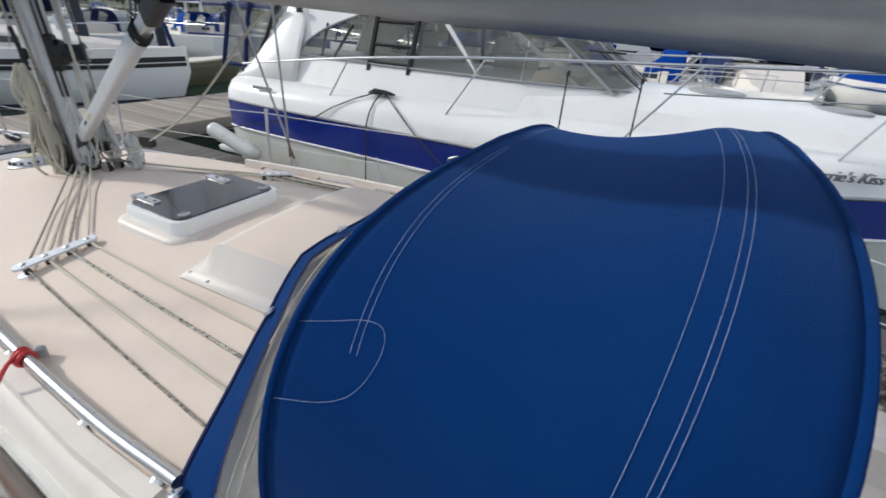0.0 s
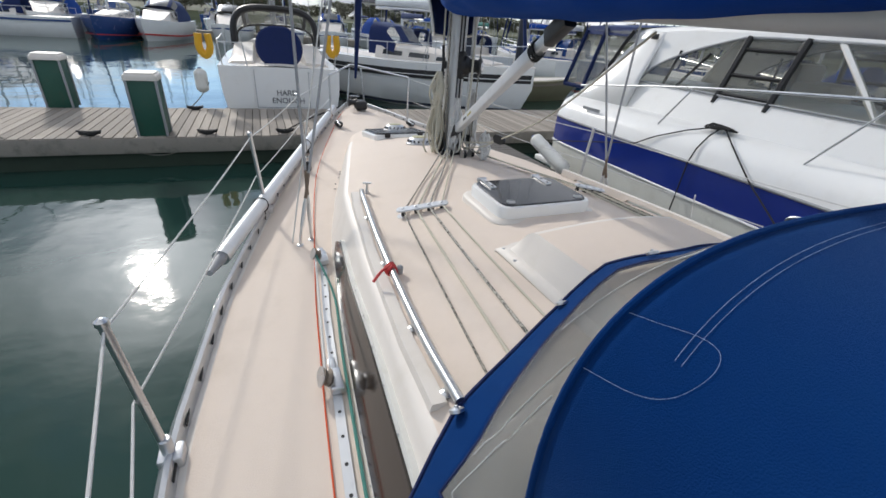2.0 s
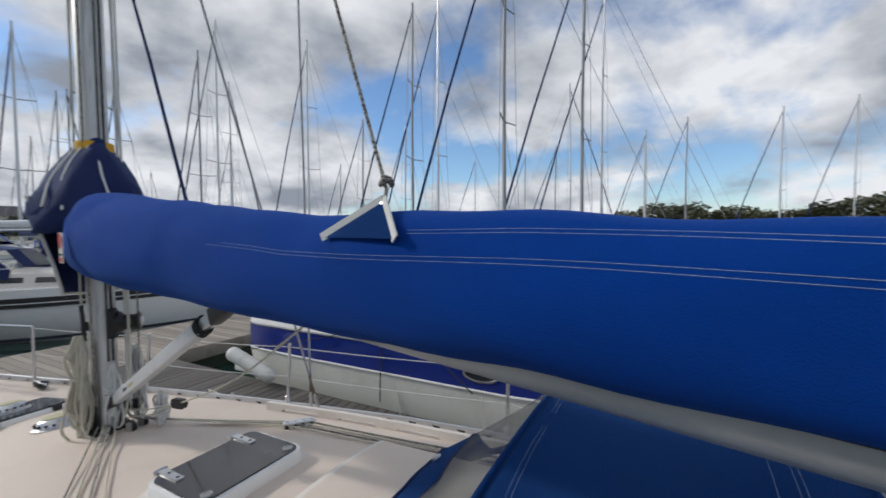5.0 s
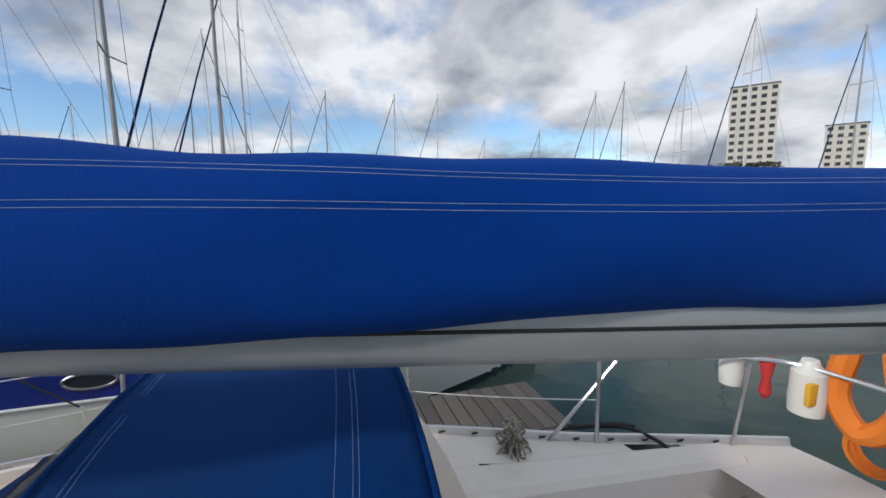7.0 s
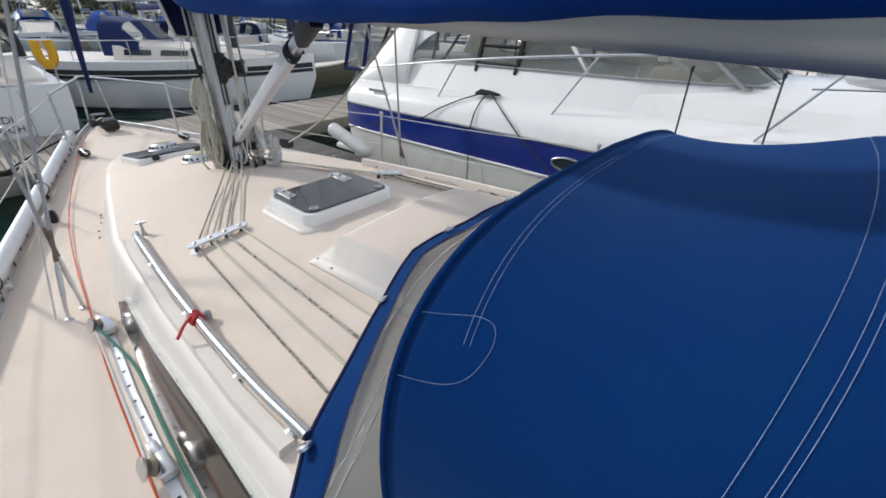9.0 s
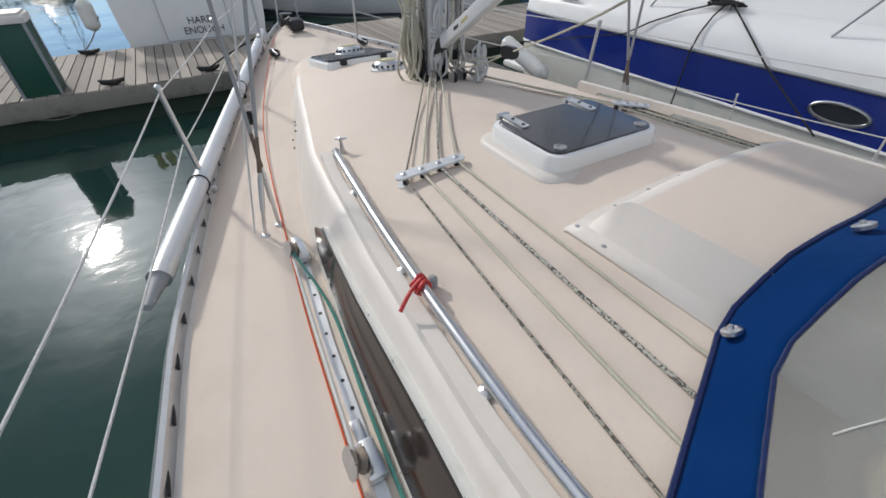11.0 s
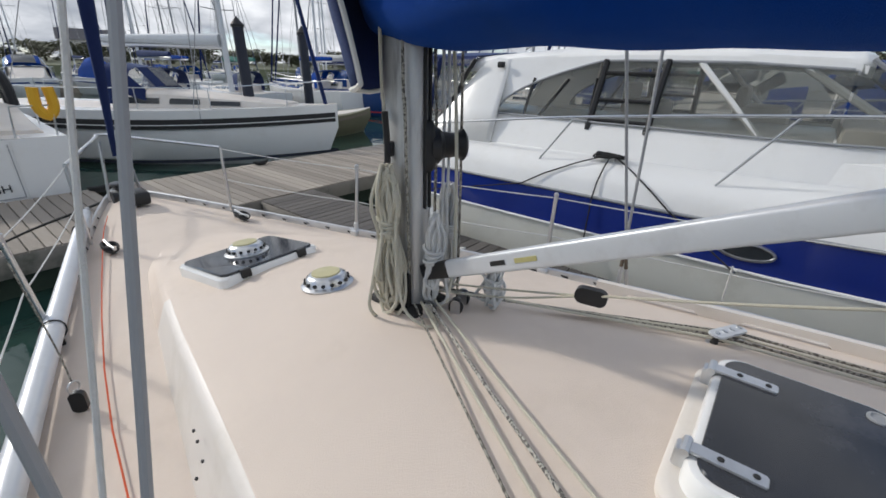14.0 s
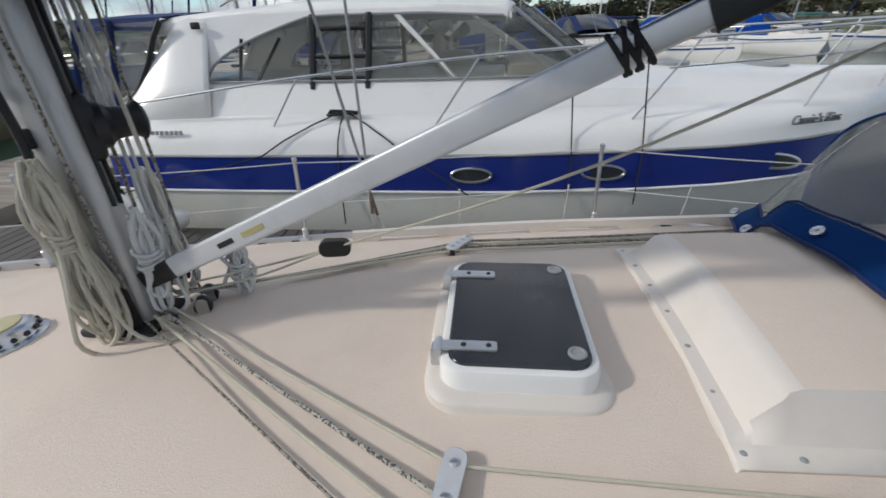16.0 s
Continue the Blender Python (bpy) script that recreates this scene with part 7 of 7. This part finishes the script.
def far_cruiser(label, canopy, hull="white_paint", stripe=None):
    t = thing("motor_boat", label, "motor boat", (0, 0, 0), "moored motor boats")
    boat_hull(t, 8.0, 2.9, 1.25, hull, stripe or [(0.95, 0.09, "boat_blue")], transom=0.95)
    bm = bmesh.new()
    loops = []
    for y, w, h in ((1.2, 2.3, 0.75), (3.0, 2.3, 0.8), (4.4, 2.1, 0.72), (5.4, 1.7, 0.25), (6.4, 1.0, 0.02)):
        loops.append([(-w / 2, y, 1.2), (-w / 2 + 0.15, y, 1.2 + h), (w / 2 - 0.15, y, 1.2 + h), (w / 2, y, 1.2)])
    rings(bm, loops)
    part("cabin", bm, "gelcoat", t)
    for s in (-1, 1):
        for k in range(3):
            bm = bmesh.new()
            y0 = 1.9 + 0.95 * k
            rings(bm, [[(s * 1.13, y0, 1.5), (s * 1.06, y0, 1.86)], [(s * 1.10, y0 + 0.8, 1.5), (s * 1.03, y0 + 0.75, 1.84)]], close=False)
            part("cabin_window", bm, "far_glass", t)
    bm = bmesh.new()
    loops = []
    for y, h in ((0.25, 0.75), (1.3, 1.45), (2.9, 1.5), (3.9, 1.0)):
        loops.append([(1.15 * math.copysign(abs(math.cos(a)) ** 0.5, math.cos(a)), y, 1.25 + h * max(0, math.sin(a)) ** 0.5) for a in [math.pi * k / 12 for k in range(13)]])
    rings(bm, loops, close=False, mat_of=lambda i, j: 1 if i == 2 and 2 <= j <= 9 and j not in (4, 7) else 0)
    part("canopy", bm, [canopy, "far_glass"], t)
    for s in (-1, 1):
        bm = bmesh.new()
        tube(bm, [(s * 1.25, 4.0, 1.9), (s * 1.0, 6.0, 2.0), (s * 0.15, 7.9, 2.1)], 0.02, 5)
        for y, x in ((4.2, 1.25), (5.4, 1.1), (6.6, 0.75)):
            tube(bm, [(s * x, y, 1.3), (s * x, y, 1.95)], 0.016, 5)
        part("bow_rail", bm, "steel", t)
    return t


cruisers = [far_cruiser("white motor boat with a blue canopy, moored", "blue_canvas"),
            far_cruiser("white motor boat with a black canopy, moored", "black"),
            far_cruiser("red-hulled workboat with a pale canopy, moored", "webbing", "red_hull", [(1.15, 0.06, "webbing")]),
            far_cruiser("white motor boat with a navy canopy, moored", "dark_canvas", stripe=[(0.3, 0.1, "red")])]
yachts = [yacht_at("sailing_yacht", "white cruising yacht with a blue sail cover, moored", Matrix(), 10.0, 3.2, 1.2, "white_paint", [(0.2, 0.06, "boat_blue")], 12.5, "blue_canvas", "blue_canvas"),
          yacht_at("sailing_yacht", "white yacht with a navy stripe and navy hood, moored", Matrix(), 9.0, 3.0, 1.15, "white_paint", [(0.95, 0.12, "boat_blue")], 11.0, "dark_canvas", "dark_canvas"),
          yacht_at("sailing_yacht", "dark blue yacht with a cream sail cover, moored", Matrix(), 11.0, 3.4, 1.3, "boat_blue", [(0.2, 0.06, "red")], 14.5, "webbing", "boat_blue"),
          yacht_at("sailing_yacht", "pale grey yacht with a green sail cover, moored", Matrix(), 8.5, 2.8, 1.05, "grey_spar", [(0.8, 0.06, "rubber")], 9.8, "rope_green", "dark_canvas", rails=False)]
used = set()


def moor(proto, x, y, heading):
    m = Matrix.Translation((x, y, 0)) @ Matrix.Rotation(radians(heading), 4, "Z")
    if proto.name not in used:
        used.add(proto.name)
        proto.matrix_basis = m
        return proto
    return copy_thing(proto, m)


rnd = random.Random(7)
# across the fairway ahead: boats lying bow towards the walkway
for k in range(17):
    x = -52 + 4.1 * k + rnd.uniform(-0.4, 0.4)
    if k % 3 != 1:
        moor(cruisers[(0, 1, 3)[k % 3 if k % 2 else (k + 1) % 3]], x, 45 + rnd.uniform(-1, 1), 180 + rnd.uniform(-14, 14))
    else:
        moor(yachts[k % 4], x, 46 + rnd.uniform(-1, 1), 180 + rnd.uniform(-5, 5))
for k in range(15):
    moor(yachts[(k * 3 + 2) % 4], -60 + 5.6 * k + rnd.uniform(-1.2, 1.2), 58 + rnd.uniform(-1, 1), rnd.uniform(-5, 5))
for k in range(14):
    moor(yachts[(k * 7 + 1) % 4], -62 + 8.0 * k + rnd.uniform(-2, 2), 84 + rnd.uniform(-3, 3), rnd.choice((0, 180)) + rnd.uniform(-4, 4))
# yachts ahead and to starboard, beyond the striped yacht
for deg, dist, k in ((17, 28, 1), (24, 31, 3), (32, 30, 0), (36, 30, 2), (45.5, 30.5, 2), (51, 33, 3), (57, 40, 1), (64, 44, 2), (20, 45, 0), (28, 52, 2), (35, 48, 1), (48, 55, 3)):
    p = bearing(deg, dist)
    moor(yachts[k], p.x, p.y - 5, rnd.choice((0, 180)) + rnd.uniform(-5, 5) if dist > 35 else rnd.uniform(-6, 6))
# beyond the cruiser
for deg, dist, k in ((71, 14.5, 0), (80.5, 17.5, 0), (84, 25.5, 2), (63, 25, 2), (58.7, 21.8, 0), (76, 45, 3), (87, 47, 1), (92, 50, 0), (100, 44, 1), (107, 60, 2), (119, 62, 3), (126, 46, 1), (130, 50, 0), (136, 40, 1), (143, 42, 2), (151, 44, 0), (160, 40, 3), (66, 58, 1), (73, 64, 0), (88, 70, 2), (112, 80, 1)):
    p = bearing(deg, dist)
    moor(yachts[k], p.x, p.y - 5.5, rnd.uniform(-5, 5))
for deg, dist, k, h in ((84, 18, 2, 60), (90, 22, 0, 80), (95, 19, 3, 100), (101, 26, 1, 70), (106, 31, 0, 110), (111, 36, 3, 80), (79, 26, 0, 90), (98, 36, 1, 95), (117, 44, 0, 100)):
    p = bearing(deg, dist)
    moor(cruisers[k], p.x + 3, p.y, h)
# astern
for k in range(9):
    p = bearing(172 + 14 * k, 46 + 6 * (k % 3))
    moor(yachts[k % 4], p.x, p.y, rnd.uniform(0, 360))
for k in range(5):
    p = bearing(-80 + 16 * k, 40 + 5 * (k % 2))
    moor(yachts[(k + 1) % 4], p.x, p.y, 90 + rnd.uniform(-8, 8))


def workboat():
    """The olive open boat and its dark piles seen past the mast."""
    t = thing("open_workboat", "olive open workboat tied between dark piles", "boat", (0, 0, 0))
    boat_hull(t, 5.0, 1.9, 0.75, "olive", [(0.62, 0.07, "teak")], transom=0.85)
    t.matrix_basis = Matrix.Translation((6.3, 14.6, 0)) @ Matrix.Rotation(radians(-95), 4, "Z")
    for x, y in ((5.2, 12.4), (7.7, 13.2), (-9.5, 14.5)):
        p = thing("mooring_pile", "dark timber mooring pile standing in the water", "pile", (x, y, -1), "mooring piles")
        bm = bmesh.new()
        tube(bm, [(x, y, -1), (x + 0.03, y, 1.5), (x, y, 3.4)], 0.16, 12, 0.14)
        part("trunk", bm, "antifoul", p)
        bm = bmesh.new()
        lathe(bm, [(0.17, 3.35), (0.17, 3.42), (0, 3.62)], (x, y, 0), 12)
        part("cap", bm, "black", p)


workboat()

# second walkway across the fairway
bm = bmesh.new()
box(bm, (-15, 47.5, 0.2), (78, 1.8, 0.6), bevel=0.05)
tagged(obj("far_walkway", bm, "timber"), "distant timber walkway pontoon", "pontoon", kind="structure")

# ---- shore, trees, buildings ----
bm = bmesh.new()
n = 72
loops = []
for r, z in ((128, -0.5), (130, 1.4), (150, 2.2), (400, 4.0), (2900, 6.0)):
    loops.append([((r + (6 * math.sin(5 * a) + 4 * math.sin(11 * a) if r < 200 else 0)) * math.cos(a), (r + (6 * math.sin(5 * a) if r < 200 else 0)) * math.sin(a), z) for a in [2 * math.pi * k / n for k in range(n)]])
rings(bm, loops, cap=False)
tagged(obj("shore", bm, "land", smooth=True), "low grassy shore round the harbour", "shore", kind="structure")


def tree(seed, h, label):
    rr = random.Random(seed)
    t = thing("tree", label, "tree", (0, 0, 0), "shore trees")
    bm = bmesh.new()
    tube(bm, curve_pts([(0, 0, -0.3), (0.1, 0.05, h * 0.3), (-0.1, 0.1, h * 0.7)], 6), h * 0.03, 7, h * 0.012)
    for k in range(6):
        a = rr.uniform(0, 6.28)
        z = h * rr.uniform(0.3, 0.6)
        tube(bm, [(0, 0, z), (h * 0.15 * math.cos(a), h * 0.15 * math.sin(a), z + h * 0.12), (h * 0.28 * math.cos(a), h * 0.28 * math.sin(a), z + h * 0.3)], h * 0.012, 5, h * 0.004)
    part("trunk", bm, "bark", t)
    vs, fs = [], []
    lumps = [(Vector((rr.uniform(-0.28, 0.28), rr.uniform(-0.28, 0.28), rr.uniform(0.35, 0.88))) * h, h * rr.uniform(0.11, 0.2)) for _ in range(16)]
    for c, r in lumps:
        for _ in range(46):
            d = Vector((rr.gauss(0, 1), rr.gauss(0, 1), rr.gauss(0, 0.8))).normalized() * r * rr.uniform(0.6, 1.05)
            p = c + d
            s = h * rr.uniform(0.02, 0.045)
            u = Vector((rr.gauss(0, 1), rr.gauss(0, 1), rr.gauss(0, 1))).normalized()
            v = u.orthogonal().normalized()
            i = len(vs)
            vs += [p + u * s, p + v * s, p - u * s, p - v * s * 0.8]
            fs += [(i, i + 1, i + 2, i + 3)]
    me = bpy.data.meshes.new("crown")
    me.from_pydata(vs, [], fs)
    me.materials.append(M["leaf"])
    o = new("crown", me)
    o.parent = t
    return t


trees = [tree(1, 9.0, "broad dark green tree on the shore"), tree(2, 7.5, "rounded green tree on the shore"), tree(3, 11.0, "tall dark tree on the shore")]
seen_tree = set()
for k in range(200):
    deg = -48 + k * 0.97 + rnd.uniform(-0.8, 0.8)
    dist = rnd.uniform(138, 190)
    p = EYE0 + dist * Vector((math.sin(radians(deg)), math.cos(radians(deg)), 0))
    pr = trees[k % 3]
    s = rnd.uniform(0.5, 0.8) * (1.2 if deg > 84 else 0.85)
    m = Matrix.Translation((p.x, p.y, 1.0)) @ Matrix.Rotation(rnd.uniform(0, 6), 4, "Z")
    o = pr if pr.name not in seen_tree else copy_thing(pr, m)
    seen_tree.add(pr.name)
    o.matrix_basis = m @ Matrix.Diagonal((s * 2.0, s * 2.0, s, 1))


def building(deg, dist, w, d, h, mk, label, floors, bays, pitched=False):
    p = bearing(deg, dist)
    t = thing("building", label, "building", (p.x, p.y, 1.5))
    m = Matrix.Translation((p.x, p.y, 1.5)) @ Matrix.Rotation(radians(-deg), 4, "Z")
    bm = bmesh.new()
    box(bm, (0, 0, h / 2), (w, d, h), m)
    part("wall", bm, mk, t, smooth=False)
    bm = bmesh.new()
    if pitched:
        rings(bm, [[m @ Vector((-w / 2 - 0.4, -d / 2 - 0.4, h)), m @ Vector((w / 2 + 0.4, -d / 2 - 0.4, h))], [m @ Vector((-w / 2 - 0.4, 0, h + d * 0.35)), m @ Vector((w / 2 + 0.4, 0, h + d * 0.35))],
                   [m @ Vector((-w / 2 - 0.4, d / 2 + 0.4, h)), m @ Vector((w / 2 + 0.4, d / 2 + 0.4, h))]], close=False)
    else:
        box(bm, (0, 0, h + 0.4), (w + 0.6, d + 0.6, 0.8), m)
    part("roof", bm, "roof", t, smooth=False)
    for f, b in product(range(floors), range(bays)):
        bm = bmesh.new()
        box(bm, (-w / 2 + w * (b + 0.5) / bays, -d / 2 - 0.05, h * (f + 0.55) / floors), (w / bays * 0.55, 0.2, h / floors * 0.5), m)
        part("window", bm, "far_glass", t, smooth=False)


building(142.5, 330, 24, 18, 62, "wall_far", "pale tower block with balconies beyond the harbour", 14, 5)
building(150, 380, 20, 18, 40, "wall_far", "pale apartment block beyond the harbour", 9, 4)
building(-14, 215, 26, 10, 5, "wall_far", "low pale building on the shore", 2, 7, True)
building(2, 215, 14, 9, 6, "wall_brick", "brick house on the shore", 2, 4, True)
building(14, 195, 18, 10, 7, "wall_far", "white pitched-roof waterside house on the shore", 2, 4, True)
building(-22, 185, 16, 12, 11, "wall_brick", "brick building with slate roof", 3, 4, True)

# ---- stern rail gear and bow gear ----


def stern_gear():
    c = thing("danbuoy_light", "white lifebuoy light canister clipped to the stern rail", "safety gear", (0.42, -4.25, 1.4))
    bm = bmesh.new()
    lathe(bm, [(0.02, -0.15), (0.085, -0.14), (0.09, -0.05), (0.085, 0.1), (0.05, 0.14), (0.04, 0.17), (0, 0.175)], (0.42, -4.30, 1.55), 18)
    part("canister", bm, "fender", c)
    bm = bmesh.new()
    box(bm, (0.36, -4.24, 1.55), (0.03, 0.09, 0.13), bevel=0.01)
    part("label", bm, "yellow", c)
    w = thing("white_float", "small white float hung on the stern rail", "float", (0.72, -4.1, 1.45))
    bm = bmesh.new()
    lathe(bm, [(0.015, -0.12), (0.06, -0.1), (0.07, 0), (0.06, 0.1), (0.015, 0.13)], (0.72, -4.1, 1.58), 16)
    part("body", bm, "fender", w)
    r = thing("red_float", "red and pink float on the stern rail", "float", (0.58, -4.2, 1.4))
    bm = bmesh.new()
    lathe(bm, [(0.01, -0.14), (0.035, -0.1), (0.022, -0.02), (0.04, 0.08), (0.02, 0.14)], (0.58, -4.2, 1.57), 14)
    part("body", bm, "red", r)
    o = thing("orange_line", "coil of orange floating line on the stern rail", "rope", (0.16, -4.4, 1.2))
    for k in range(9):
        bm = bmesh.new()
        rr = 0.10 + 0.006 * (k % 4)
        tube(bm, [(0.16 + rr * math.cos(a), -4.42 + 0.012 * k - 0.05, 1.3 + rr * 1.05 * math.sin(a)) for a in [2 * math.pi * i / 20 for i in range(21)]], 0.007, 6)
        part("loop", bm, "orange", o)
    h = thing("horseshoe_lifebuoy", "orange horseshoe lifebuoy on the stern rail", "lifebuoy", (-0.1, -4.3, 1.35))
    bm = bmesh.new()
    tube(bm, curve_pts([(0.1, -4.38, 1.85), (0.06, -4.38, 1.55), (0.2, -4.38, 1.38), (0.33, -4.38, 1.55), (0.29, -4.38, 1.85)], 18), 0.06, 8)
    part("cover", bm, "orange", h)


stern_gear()


def bow_gear():
    t = thing("anchor_windlass", "dark anchor windlass on the bow", "windlass", (0, 4.5, 1.36))
    bm = bmesh.new()
    box(bm, (0.0, 4.52, 1.38), (0.16, 0.2, 0.12), bevel=0.03)
    lathe(bm, [(0.05, -0.06), (0.03, 0), (0.055, 0.06)], m=Matrix.Translation((-0.11, 4.52, 1.41)) @ Euler((0, radians(90), 0)).to_matrix().to_4x4(), seg=14)
    part("gypsy", bm, "black", t)
    a = thing("anchor", "dark galvanised anchor on the bow roller", "anchor", (0, 5.1, 1.3))
    bm = bmesh.new()
    tube(bm, [(0, 4.65, 1.39), (0, 5.15, 1.37), (0, 5.4, 1.28)], 0.02, 8)
    rings(bm, [[(-0.14, 5.2, 1.33), (0, 5.47, 1.18), (0.14, 5.2, 1.33)], [(-0.13, 5.2, 1.31), (0, 5.45, 1.16), (0.13, 5.2, 1.31)]])
    part("shank", bm, "rubber", a)
    for x, y in ((-0.45, 3.62), (0.45, 3.62)):
        c = thing("deck_cleat", "steel mooring cleat with dark line on the foredeck", "cleat", (x, y, deck_z(x, y)))
        bm = bmesh.new()
        z = deck_z(x, y)
        box(bm, (x, y, z + 0.018), (0.04, 0.1, 0.036), bevel=0.008)
        tube(bm, [(x, y - 0.11, z + 0.055), (x, y, z + 0.045), (x, y + 0.11, z + 0.055)], 0.011, 8)
        part("horn", bm, "steel", c)
        bm = bmesh.new()
        for k in range(4):
            tube(bm, [(x + 0.04 * math.cos(q), y + (0.07 + 0.01 * k) * math.sin(q), z + 0.04 + 0.012 * math.sin(2 * q + k)) for q in [2 * math.pi * i / 12 for i in range(13)]], 0.009, 6)
        part("lashing", bm, "rope_black", c)


bow_gear()
